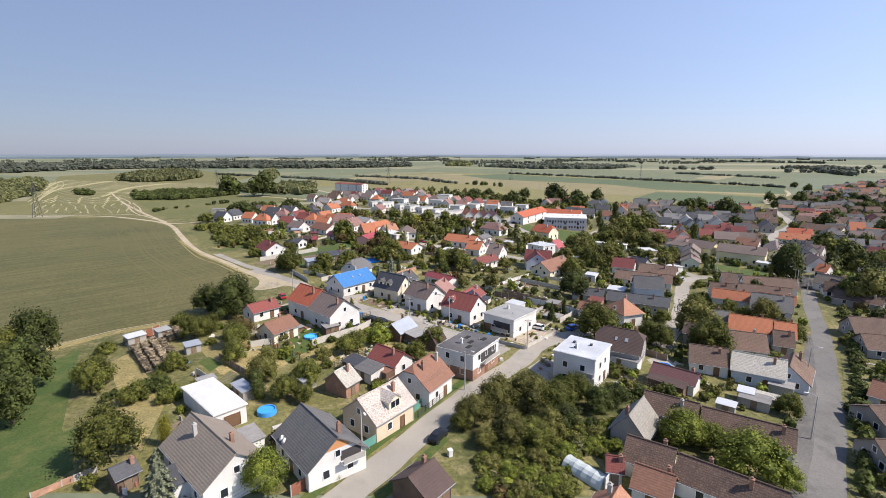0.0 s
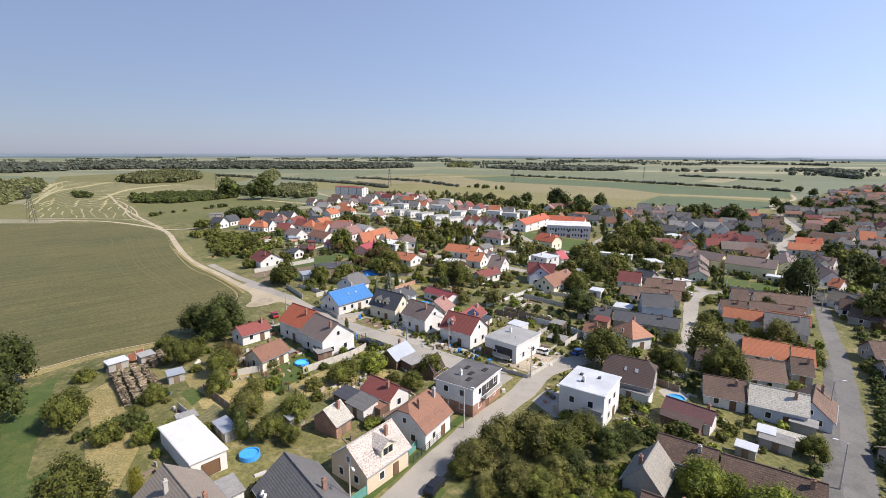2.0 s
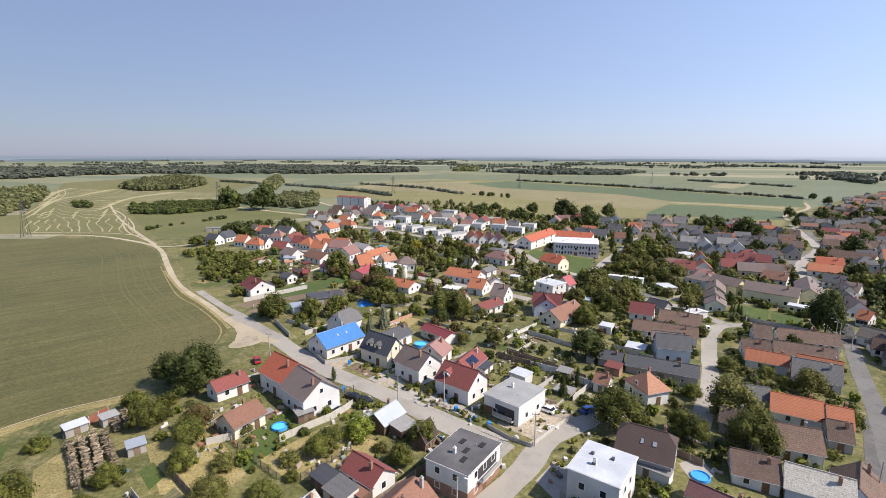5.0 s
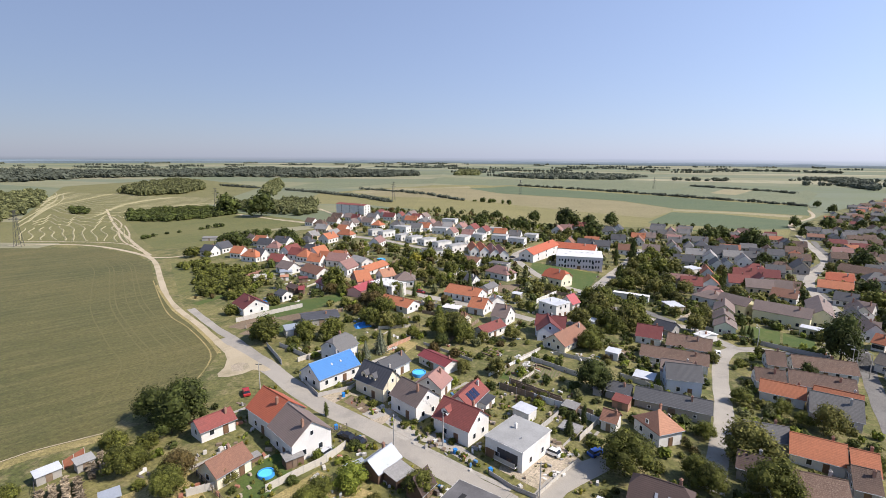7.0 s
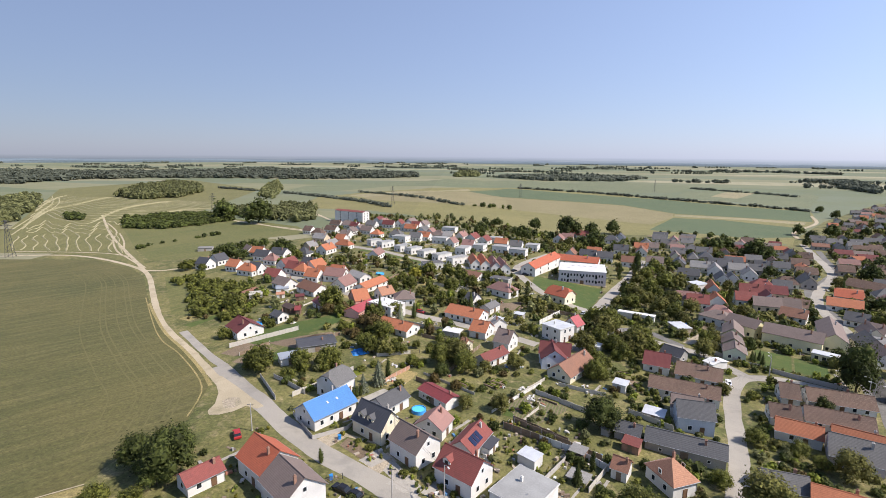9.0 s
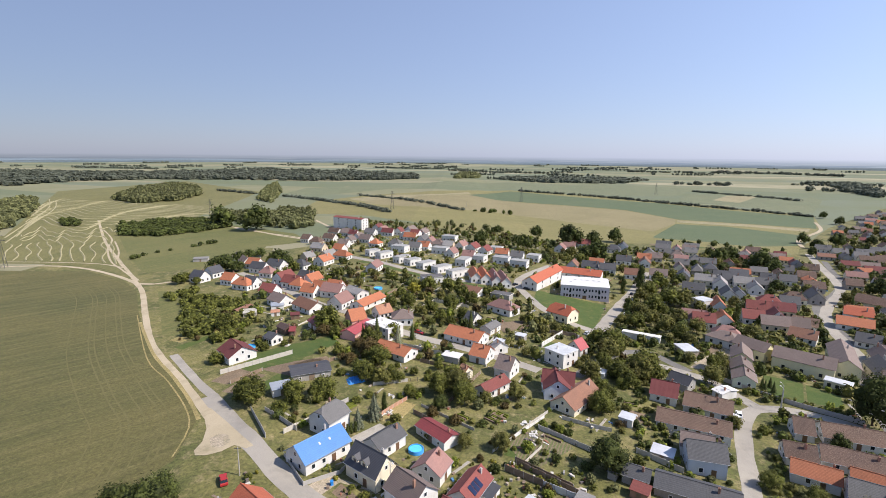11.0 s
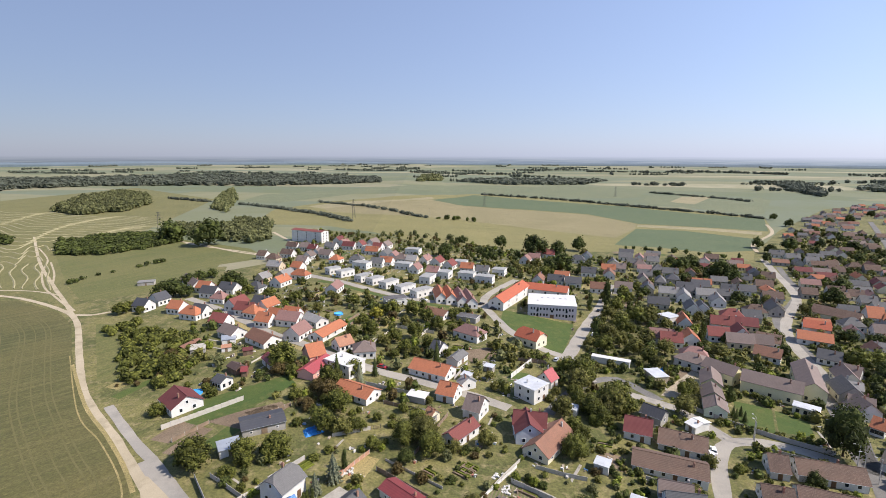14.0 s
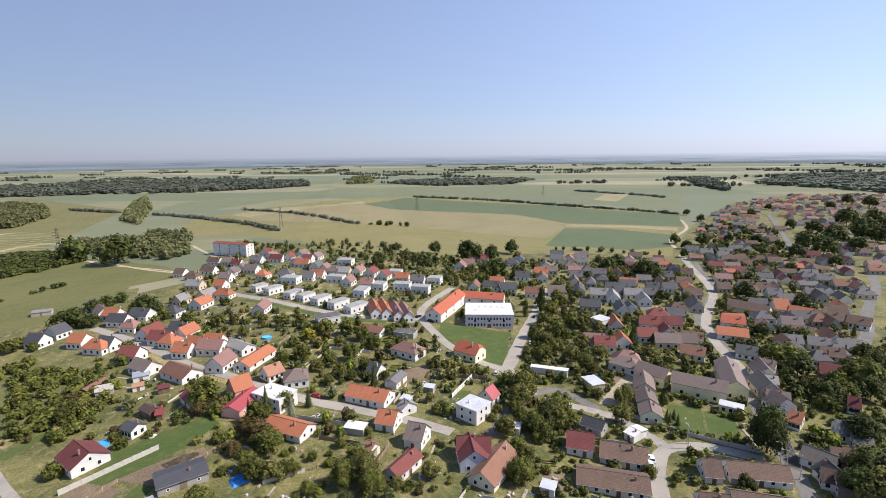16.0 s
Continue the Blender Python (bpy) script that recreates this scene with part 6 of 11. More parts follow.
gable_house(129.3, 252.4, -41.1, 20.3, 9.5, 5, 8, 'mauve', 'yellow', 'pale yellow house with a mauve-brown tiled roof', fine=False)
gable_house(118.0, 266.4, -57.5, 13.4, 9, 4.8, 7.5, 'mauve', 'yellow', 'pale yellow house with a mauve-brown tiled roof', fine=False)
gable_house(147.7, 257.1, 58.2, 27.0, 9.5, 5, 8, 'mauve', 'yellow', 'pale yellow house with a mauve-brown tiled roof', fine=False)
flat_house(131.7, 237.6, -44.0, 7.8, 4.5, 3.2, 'flatpale', 'cream', 'cream house with a flat pale roof', fine=False)
gable_house(45.9, 301.3, -46.3, 12.5, 10, 4, 7.5, 'vivid', 'cream', 'cream house with a bright red-orange tiled roof', hip=0.4, fine=False)
school = flat_house(69.6, 352.9, -13.6, 26.7, 22, 8, 'white', 'lilac', 'pale lilac school with a white flat roof', skip='flr', category='school', name='school', fine=False)
gable_house(75.1, 385.3, -26.6, 27.7, 10, 6, 9, 'vivid', 'white', 'white house with a bright red-orange tiled roof', fine=False)
gable_house(48.5, 371.5, 58.4, 44.6, 10, 5.5, 8.5, 'vivid', 'white', 'white house with a bright red-orange tiled roof', fine=False)
gable_house(42.9, 258.4, 44.5, 6.1, 7, 3, 6, 'pinkred', 'white', 'white house with a bright pinkish-red roof')
flat_house(34.1, 247.6, 39.8, 8.6, 9, 5.8, 'flatpale', 'white', 'white house with a flat pale roof')
gable_house(28.4, 224.2, -15.8, 10.8, 8, 4, 7, 'darkred', 'blueish', 'pale bluish house with a dark red roof')
gable_house(27.0, 221.5, 85.4, 10.6, 9, 4, 7, 'darkred', 'blueish', 'pale bluish house with a dark red roof')
gable_house(32.3, 215.7, 48.9, 17.8, 9, 2.5, 5.5, 'redbrown', 'cream', 'cream house with a red-brown tiled roof')
gable_house(5.9, 220.0, 46.8, 12.3, 6, 2.8, 4.5, 'red', 'white', 'white house with a red tiled roof')
gable_house(-2.9, 230.1, -46.1, 3.6, 5, 2.8, 4.5, 'paleorange', 'cream', 'cream shed with a pale orange tiled roof', name='shed')
gable_house(12.1, 234.4, -30.7, 6.5, 9, 3.5, 7, 'mauve', 'white', 'white house with a mauve-brown tiled roof')
gable_house(3.7, 246.2, -27.3, 7.3, 9, 3, 6, 'orange', 'white', 'white house with an orange tiled roof')
gable_house(-1.9, 265.3, -31.4, 17.0, 10, 2.9, 5.5, 'orange', 'white', 'white house with an orange tiled roof')
gable_house(-29.5, 247.1, -33.9, 15.9, 9, 2.5, 4.5, 'orange', 'white', 'white house with an orange tiled roof')
gable_house(10.8, 253.7, -62.6, 3.7, 7, 3, 5, 'lightgrey', 'white', 'white house with a light grey roof')
gable_house(1.4, 286.1, -38.5, 5.8, 8, 3, 6, 'slate', 'white', 'white house with a slate-grey roof', fine=False)
gable_house(9.0, 277.7, 57.2, 9.9, 6, 2.6, 4, 'grey', 'white', 'white shed with a grey fibre-cement roof', name='shed', fine=False)
gable_house(-31.0, 284.0, 8.2, 9.9, 10, 3.5, 6.5, 'mauve', 'white', 'white house with a mauve-brown tiled roof', hip=1.0, fine=False)
gable_house(-41.3, 290.7, 39.4, 7.8, 8, 3, 6, 'paleorange', 'white', 'white house with a pale orange tiled roof', fine=False)
flat_house(-36.8, 267.0, -37.7, 13.6, 9, 5.5, 'white', 'white', 'white house with a white flat roof')
gable_house(-51.0, 276.9, 33.4, 7.5, 9, 4, 8, 'orange', 'pinkish', 'salmon house with an orange tiled roof', fine=False)
gable_house(-48.1, 266.4, 67.8, 15.6, 8, 3, 4.5, 'pinkred', 'pinkish', 'salmon outbuilding with a bright pinkish-red roof', name='outbuilding')
gable_house(-79.3, 300.5, -42.2, 16.6, 10, 2.7, 5.5, 'redbrown', 'white', 'white house with a red-brown tiled roof', fine=False)
gable_house(-67.1, 273.4, -53.7, 11.0, 6, 2.5, 4, 'crimson', 'white', 'white shed with a crimson roof', name='shed', fine=False)
gable_house(-97.4, 311.0, -37.6, 11.9, 9, 3, 6, 'mauve', 'white', 'white house with a mauve-brown tiled roof', fine=False)
gable_house(-89.5, 242.6, -45.2, 11.8, 11, 3, 6, 'darkred', 'white', 'white house with a dark red roof')
gable_house(-56.5, 225.7, 24.9, 13.3, 9, 2.6, 3.4, 'dark', 'grey', 'grey rendered outbuilding with an anthracite roof', name='outbuilding')
gable_house(-80.8, 256.5, -34.5, 5.8, 6, 3, 4.5, 'slate', 'white', 'white house with a slate-grey roof', fine=False)
gable_house(-80.3, 269.4, -40.4, 7.1, 5, 2.4, 3.5, 'darkbrown', 'brown', 'brown boarded shed with a dark brown tiled roof', name='shed', fine=False)
gable_house(-75.8, 265.9, 8.1, 2.7, 5, 2.4, 3.5, 'crimson', 'brown', 'brown boarded shed with a crimson roof', name='shed', fine=False)
gable_house(-111.2, 297.1, 71.3, 11.0, 4, 2.4, 3, 'redbrown', 'brown', 'brown boarded shed with a red-brown tiled roof', name='shed', fine=False)
gable_house(17.4, 306.5, -42.5, 14.6, 9, 3.5, 6.5, 'pink', 'white', 'white house with a weathered pinkish tiled roof', hip=1.0, fine=False)
flat_house(18.9, 331.8, -28.2, 11.0, 6, 3, 'flatdark', 'grey', 'grey rendered shed with a flat dark felt roof', name='shed', fine=False)
flat_house(-21.4, 360.2, 16.3, 12.7, 8, 4, 'flatdark', 'white', 'white house with a flat dark felt roof', fine=False)
gable_house(2.5, 337.9, -37.6, 14.3, 9, 2.5, 4.5, 'redbrown', 'white', 'white house with a red-brown tiled roof', fine=False)
gable_house(-161.0, 412.2, -51.7, 29.0, 8, 3, 6, 'mauve', 'white', 'white house with a mauve-brown tiled roof', fine=False)
gable_house(-60.3, 382.5, 78.9, 13.4, 8, 3.5, 6.5, 'pink', 'white', 'white house with a weathered pinkish tiled roof', fine=False)
gable_house(-60.0, 322.0, -45.4, 13.5, 8, 3, 5, 'lightgrey', 'white', 'white house with a light grey roof', fine=False)
gable_house(-51.0, 308.2, 64.7, 20.4, 9, 2.5, 4.5, 'orange', 'white', 'white house with an orange tiled roof', fine=False)
gable_house(-118.9, 582.5, -31.6, 40.9, 11, 11.3, 12.5, 'red', 'white', 'white house with a red tiled roof', fine=False)
flat_house(77.2, 281.5, -29.4, 16.0, 3, 3, 'white', 'white', 'white garage with a white flat roof', name='garage', fine=False)
flat_house(90.7, 267.0, -84.1, 8.3, 6, 2.8, 'flatpale', 'beige', 'beige shed with a flat pale roof', name='shed', fine=False)
gable_house(86.4, 228.4, -65.2, 4.3, 8, 2.6, 3.2, 'white', 'white', 'white outbuilding with a white flat roof', name='outbuilding')
flat_house(-70.4, 435.1, 40.2, 9.4, 6.5, 4.6, 'flatgrey', 'white', 'white house with a flat grey felt roof', fine=False)
flat_house(-59.9, 424.3, 44.5, 11.6, 6.5, 4.6, 'flatgrey', 'white', 'white house with a flat grey felt roof', fine=False)
flat_house(-45.6, 412.1, 51.4, 11.5, 6.5, 4.6, 'flatgrey', 'white', 'white house with a flat grey felt roof', fine=False)
flat_house(-37.0, 405.0, 45.9, 10.2, 6.5, 4.6, 'flatgrey', 'white', 'white house with a flat grey felt roof', fine=False)
flat_house(-27.3, 397.4, 49.4, 12.5, 6.5, 4.6, 'flatgrey', 'white', 'white house with a flat grey felt roof', fine=False)
flat_house(-16.3, 387.3, 44.0, 12.5, 6.5, 4.6, 'flatgrey', 'white', 'white house with a flat grey felt roof', fine=False)
flat_house(-5.8, 378.1, 41.2, 13.9, 6.5, 4.6, 'flatgrey', 'white', 'white house with a flat grey felt roof', fine=False)
gable_house(5.1, 371.4, -85.2, 19.9, 7, 3.6, 6.6, 'orange', 'white', 'white house with an orange tiled roof', fine=False)
gable_house(10.8, 370.8, -84.6, 22.4, 7, 3.6, 6.6, 'orange', 'white', 'white house with an orange tiled roof', fine=False)
gable_house(17.4, 366.1, -86.1, 22.8, 7, 3.6, 6.6, 'pink', 'white', 'white house with a weathered pinkish tiled roof', fine=False)
gable_house(22.4, 363.4, -85.4, 22.5, 7, 3.6, 6.6, 'pink', 'white', 'white house with a weathered pinkish tiled roof', fine=False)
gable_house(-112.5, 535.2, -21.3, 9.5, 9.3, 3.5, 7, 'mauve', 'white', 'white village house with a mauve-brown tiled roof', fine=False)
gable_house(-95.1, 506.3, 64.5, 9.1, 9.2, 3.5, 7, 'mauve', 'white', 'white village house with a mauve-brown tiled roof', fine=False)
gable_house(-86.6, 496.2, -24.5, 11.9, 8.6, 3.5, 7, 'mauve', 'white', 'white village house with a mauve-brown tiled roof', fine=False)
gable_house(-100.7, 473.5, -20.9, 9.6, 8.8, 3.5, 7, 'mauve', 'white', 'white village house with a mauve-brown tiled roof', fine=False)
gable_house(-100.1, 492.9, 67.1, 9.1, 9.1, 3.5, 7, 'mauve', 'white', 'white village house with a mauve-brown tiled roof', fine=False)
gable_house(-51.5, 545.0, 64.3, 12.1, 9.1, 3.5, 7, 'mauve', 'white', 'white village house with a mauve-brown tiled roof', fine=False)
gable_house(-38.3, 533.1, 69.8, 12.5, 8.9, 3.5, 7, 'mauve', 'white', 'white village house with a mauve-brown tiled roof', fine=False)
gable_house(-21.8, 475.5, -20.2, 11.3, 9.4, 3.5, 7, 'mauve', 'white', 'white village house with a mauve-brown tiled roof', fine=False, hip=1.0)
gable_house(-103.4, 525.0, -25.2, 9.5, 7.9, 3.5, 7, 'darkred', 'white', 'white village house with a dark red roof', fine=False)
gable_house(-71.7, 530.5, -19.8, 12.4, 8.3, 3.5, 7, 'darkred', 'white', 'white village house with a dark red roof', fine=False)
gable_house(-86.8, 566.1, 66.8, 11.3, 8.7, 3.5, 7, 'darkred', 'white', 'white village house with a dark red roof', fine=False)
gable_house(-61.5, 532.8, 71.3, 9.1, 8.1, 3.5, 7, 'red', 'white', 'white village house with a red tiled roof', fine=False)
gable_house(7.2, 466.1, 65.3, 12.4, 9.4, 3.5, 7, 'red', 'white', 'white village house with a red tiled roof', fine=False)
gable_house(16.5, 455.3, 64.8, 11.6, 8.8, 3.5, 7, 'red', 'white', 'white village house with a red tiled roof', fine=False)
gable_house(-44.8, 523.1, -23.7, 9.3, 9.2, 3.5, 7, 'red', 'white', 'white village house with a red tiled roof', fine=False)
gable_house(-74.0, 471.7, -23.2, 9.3, 9.3, 3.5, 7, 'orange', 'white', 'white village house with an orange tiled roof', fine=False, hip=1.0)
gable_house(-47.8, 503.9, -19.8, 12.5, 7.6, 3.5, 7, 'orange', 'white', 'white village house with an orange tiled roof', fine=False)
gable_house(-33.0, 462.5, -23.0, 11.3, 8.6, 3.5, 7, 'orange', 'white', 'white village house with an orange tiled roof', fine=False)
gable_house(-91.4, 424.8, -22.0, 13.0, 8.1, 3.5, 7, 'orange', 'white', 'white village house with an orange tiled roof', fine=False, hip=1.0)
gable_house(-100.5, 407.2, 68.3, 12.8, 9.4, 3.5, 7, 'orange', 'white', 'white village house with an orange tiled roof', fine=False)
gable_house(-99.2, 450.3, -24.8, 9.2, 9.2, 3.5, 7, 'orange', 'white', 'white village house with an orange tiled roof', fine=False)
gable_house(29.4, 447.3, -18.8, 10.5, 8.4, 3.5, 7, 'orange', 'white', 'white village house with an orange tiled roof', fine=False)
gable_house(-53.1, 511.4, 70.9, 11.7, 7.7, 3.5, 7, 'grey', 'white', 'white village house with a grey fibre-cement roof', fine=False)
gable_house(-35.8, 493.8, 66.2, 11.5, 8.9, 3.5, 7, 'grey', 'white', 'white village house with a grey fibre-cement roof', fine=False)
gable_house(-57.1, 468.5, -18.2, 11.1, 8.6, 3.5, 7, 'grey', 'white', 'white village house with a grey fibre-cement roof', fine=False, hip=1.0)
gable_house(-39.7, 457.4, -18.1, 10.3, 8.3, 3.5, 7, 'grey', 'white', 'white village house with a grey fibre-cement roof', fine=False)
gable_house(-89.0, 534.6, -25.5, 11.5, 8.4, 3.5, 7, 'grey', 'white', 'white village house with a grey fibre-cement roof', fine=False)
gable_house(40.3, 439.6, -21.1, 10.1, 8.5, 3.5, 7, 'grey', 'white', 'white village house with a grey fibre-cement roof', fine=False)
gable_house(-79.0, 547.7, 64.2, 10.5, 8.8, 3.5, 7, 'pink', 'white', 'white village house with a weathered pinkish tiled roof', fine=False)
gable_house(-10.0, 440.1, 66.6, 10.5, 8.1, 3.5, 7, 'pink', 'white', 'white village house with a weathered pinkish tiled roof', fine=False)
gable_house(-2.2, 473.3, 66.1, 12.1, 7.7, 3.5, 7, 'pink', 'white', 'white village house with a weathered pinkish tiled roof', fine=False)
gable_house(-28.7, 484.5, 69.5, 9.5, 8.5, 3.5, 7, 'pink', 'white', 'white village house with a weathered pinkish tiled roof', fine=False)
gable_house(3.0, 431.8, -24.1, 9.7, 8.4, 3.5, 7, 'pink', 'white', 'white village house with a weathered pinkish tiled roof', fine=False)
flat_house(-12.5, 510.6, -21.2, 12.8, 8.8, 5, 'flatgrey', 'white', 'white village house with a flat grey felt roof', fine=False)
flat_house(-19.1, 451.3, -22.5, 12.4, 7.8, 5, 'flatgrey', 'white', 'white village house with a flat grey felt roof', fine=False)
flat_house(25.8, 463.7, -20.1, 9.9, 8.6, 5, 'flatgrey', 'white', 'white village house with a flat grey felt roof', fine=False)
flat_house(53.2, 441.3, -24.2, 9.5, 8.6, 5, 'flatgrey', 'white', 'white village house with a flat grey felt roof', fine=False)
flat_house(-51.1, 450.7, -23.5, 12.3, 8.6, 5, 'flatgrey', 'white', 'white village house with a flat grey felt roof', fine=False)
flat_house(39.0, 416.1, -23.3, 12.3, 7.7, 5, 'flatgrey', 'white', 'white village house with a flat grey felt roof', fine=False)
flat_house(11.3, 425.6, 66.8, 9.5, 8.1, 5, 'flatgrey', 'white', 'white village house with a flat grey felt roof', fine=False)
flat_house(27.0, 424.6, -22.3, 11.5, 8.1, 5, 'flatgrey', 'white', 'white village house with a flat grey felt roof', fine=False)
flat_house(-1.5, 412.0, 67.3, 12.7, 7.8, 5, 'flatgrey', 'white', 'white village house with a flat grey felt roof', fine=False)
gable_house(-117.5, 455.6, -22.2, 12.3, 8.7, 3.5, 7, 'lightgrey', 'beige', 'beige village house with a light grey roof', fine=False)
gable_house(-101.9, 425.1, 65.8, 12.0, 9.2, 3.5, 7, 'lightgrey', 'beige', 'beige village house with a light grey roof', fine=False)
gable_house(-115.2, 417.8, 66.7, 9.9, 7.6, 3.5, 7, 'lightgrey', 'beige', 'beige village house with a light grey roof', fine=False)
gable_house(-13.0, 470.4, -19.5, 9.2, 9.3, 3.5, 7, 'lightgrey', 'beige', 'beige village house with a light grey roof', fine=False)
gable_house(-140.1, 499.0, -21.4, 9.1, 9.0, 3.5, 7, 'brown', 'white', 'white village house with an old brown-tiled roof', fine=False)
gable_house(-127.9, 485.5, -20.7, 11.1, 8.3, 3.5, 7, 'brown', 'beige', 'beige village house with an old brown-tiled roof', fine=False, hip=1.0)
gable_house(-120.4, 503.3, -24.0, 12.4, 8.5, 3.5, 7, 'brown', 'white', 'white village house with an old brown-tiled roof', fine=False)
gable_house(-125.0, 539.1, -25.0, 12.6, 7.7, 3.5, 7, 'brown', 'white', 'white village house with an old brown-tiled roof', fine=False)
gable_house(-142.3, 352.3, -19.4, 9.0, 8.8, 3.5, 7, 'orange', 'white', 'white village house with an orange tiled roof', fine=False)
gable_house(-145.2, 395.7, -19.9, 10.0, 8.7, 3.5, 7, 'orange', 'white', 'white village house with an orange tiled roof', fine=False)
gable_house(-129.6, 341.2, -22.2, 12.1, 7.5, 3.5, 7, 'orange', 'white', 'white village house with an orange tiled roof', fine=False, hip=1.0)
gable_house(-96.6, 340.5, -25.6, 9.2, 8.5, 3.5, 7, 'orange', 'white', 'white village house with an orange tiled roof', fine=False, hip=1.0)
gable_house(-92.3, 352.0, 64.7, 11.0, 8.1, 3.5, 7, 'orange', 'white', 'white village house with an orange tiled roof', fine=False)
gable_house(-81.0, 331.3, -22.9, 10.6, 8.1, 3.5, 7, 'orange', 'white', 'white village house with an orange tiled roof', fine=False)
gable_house(-73.6, 332.4, -22.6, 9.5, 7.5, 3.5, 7, 'orange', 'white', 'white village house with an orange tiled roof', fine=False)
gable_house(-85.6, 325.5, -21.5, 9.2, 8.4, 3.5, 7, 'orange', 'white', 'white village house with an orange tiled roof', fine=False)
gable_house(-111.5, 357.0, 67.0, 12.2, 8.7, 3.5, 7, 'red', 'white', 'white village house with a red tiled roof', fine=False)
gable_house(-102.4, 346.1, -21.0, 12.0, 8.1, 3.5, 7, 'red', 'white', 'white village house with a red tiled roof', fine=False)
gable_house(-108.6, 327.0, -22.3, 10.0, 8.6, 3.5, 7, 'red', 'white', 'white village house with a red tiled roof', fine=False)
gable_house(-126.0, 370.0, -19.6, 9.9, 7.8, 3.5, 7, 'pink', 'white', 'white village house with a weathered pinkish tiled roof', fine=False, hip=1.0)
gable_house(-72.9, 324.6, -20.5, 12.8, 9.0, 3.5, 7, 'pink', 'white', 'white village house with a weathered pinkish tiled roof', fine=False)
gable_house(-64.3, 304.4, 70.3, 11.7, 9.0, 3.5, 7, 'pink', 'white', 'white village house with a weathered pinkish tiled roof', fine=False)
gable_house(-136.8, 382.8, -19.5, 11.9, 8.4, 3.5, 7, 'slate', 'white', 'white village house with a slate-grey roof', fine=False)
gable_house(-125.9, 344.1, -25.6, 9.4, 7.7, 3.5, 7, 'slate', 'white', 'white village house with a slate-grey roof', fine=False)
gable_house(-112.0, 392.3, -19.4, 10.4, 9.2, 3.5, 7, 'slate', 'white', 'white village house with a slate-grey roof', fine=False, hip=1.0)
gable_house(-128.3, 391.2, -20.6, 12.3, 9.4, 3.5, 7, 'slate', 'white', 'white village house with a slate-grey roof', fine=False)
gable_house(-96.7, 357.6, -25.7, 12.1, 8.5, 3.5, 7, 'slate', 'white', 'white village house with a slate-grey roof', fine=False)
gable_house(-164.1, 358.0, -21.6, 9.4, 8.6, 3.5, 7, 'dark', 'white', 'white village house with an anthracite roof', fine=False)
gable_house(-161.5, 370.1, 65.4, 9.3, 9.5, 3.5, 7, 'dark', 'white', 'white village house with an anthracite roof', fine=False)
gable_house(104.9, 525.1, -21.1, 12.0, 8.3, 3.5, 7, 'red', 'white', 'white village house with a red tiled roof', fine=False)
gable_house(110.5, 516.0, -18.5, 11.2, 9.4, 3.5, 7, 'red', 'white', 'white village house with a red tiled roof', fine=False)
gable_house(93.1, 498.5, -18.2, 10.7, 9.0, 3.5, 7, 'pink', 'white', 'white village house with a weathered pinkish tiled roof', fine=False)
gable_house(83.7, 490.5, 68.5, 11.3, 9.3, 3.5, 7, 'pink', 'white', 'white village house with a weathered pinkish tiled roof', fine=False)
gable_house(129.6, 492.1, -20.9, 12.6, 7.8, 3.5, 7, 'slate', 'white', 'white village house with a slate-grey roof', fine=False, hip=1.0)
gable_house(141.9, 505.2, 67.9, 11.8, 9.4, 3.5, 7, 'slate', 'white', 'white village house with a slate-grey roof', fine=False)
gable_house(90.9, 420.3, -24.9, 12.0, 7.8, 3.5, 7, 'slate', 'white', 'white village house with a slate-grey roof', fine=False)
gable_house(101.4, 413.5, -19.2, 11.2, 9.1, 3.5, 7, 'slate', 'white', 'white village house with a slate-grey roof', fine=False)
gable_house(123.2, 445.2, -21.2, 11.3, 9.5, 3.5, 7, 'slate', 'white', 'white village house with a slate-grey roof', fine=False)
gable_house(98.3, 430.9, -25.8, 10.9, 8.3, 3.5, 7, 'orange', 'white', 'white village house with an orange tiled roof', fine=False)
gable_house(142.8, 455.8, -24.1, 10.9, 9.2, 3.5, 7, 'orange', 'white', 'white village house with an orange tiled roof', fine=False)
gable_house(78.8, 422.4, 67.8, 11.4, 8.4, 3.5, 7, 'redbrown', 'white', 'white village house with a red-brown tiled roof', fine=False)
gable_house(136.9, 438.9, 68.5, 10.9, 8.9, 3.5, 7, 'redbrown', 'white', 'white village house with a red-brown tiled roof', fine=False)
gable_house(114.7, 398.7, -19.7, 12.5, 7.6, 3.5, 7, 'redbrown', 'white', 'white village house with a red-brown tiled roof', fine=False)
gable_house(176.9, 504.4, -20.8, 12.1, 7.6, 3.5, 7, 'grey', 'white', 'white village house with a grey fibre-cement roof', fine=False)
gable_house(173.9, 479.5, -18.9, 12.1, 7.8, 3.5, 7, 'grey', 'beige', 'beige village house with a grey fibre-cement roof', fine=False)
gable_house(194.0, 488.3, -18.8, 10.0, 9.2, 3.5, 7, 'grey', 'cream', 'cream village house with a grey fibre-cement roof', fine=False)
gable_house(182.7, 455.2, -20.2, 9.3, 7.7, 3.5, 7, 'grey', 'cream', 'cream village house with a grey fibre-cement roof', fine=False, hip=1.0)
gable_house(186.8, 443.9, -21.4, 11.7, 7.5, 3.5, 7, 'grey', 'cream', 'cream village house with a grey fibre-cement roof', fine=False)
gable_house(164.5, 437.8, -22.1, 9.8, 8.7, 3.5, 7, 'grey', 'grey', 'grey rendered village house with a grey fibre-cement roof', fine=False)
gable_house(166.7, 418.8, 66.6, 12.5, 7.7, 3.5, 7, 'grey', 'grey', 'grey rendered village house with a grey fibre-cement roof', fine=False, hip=1.0)
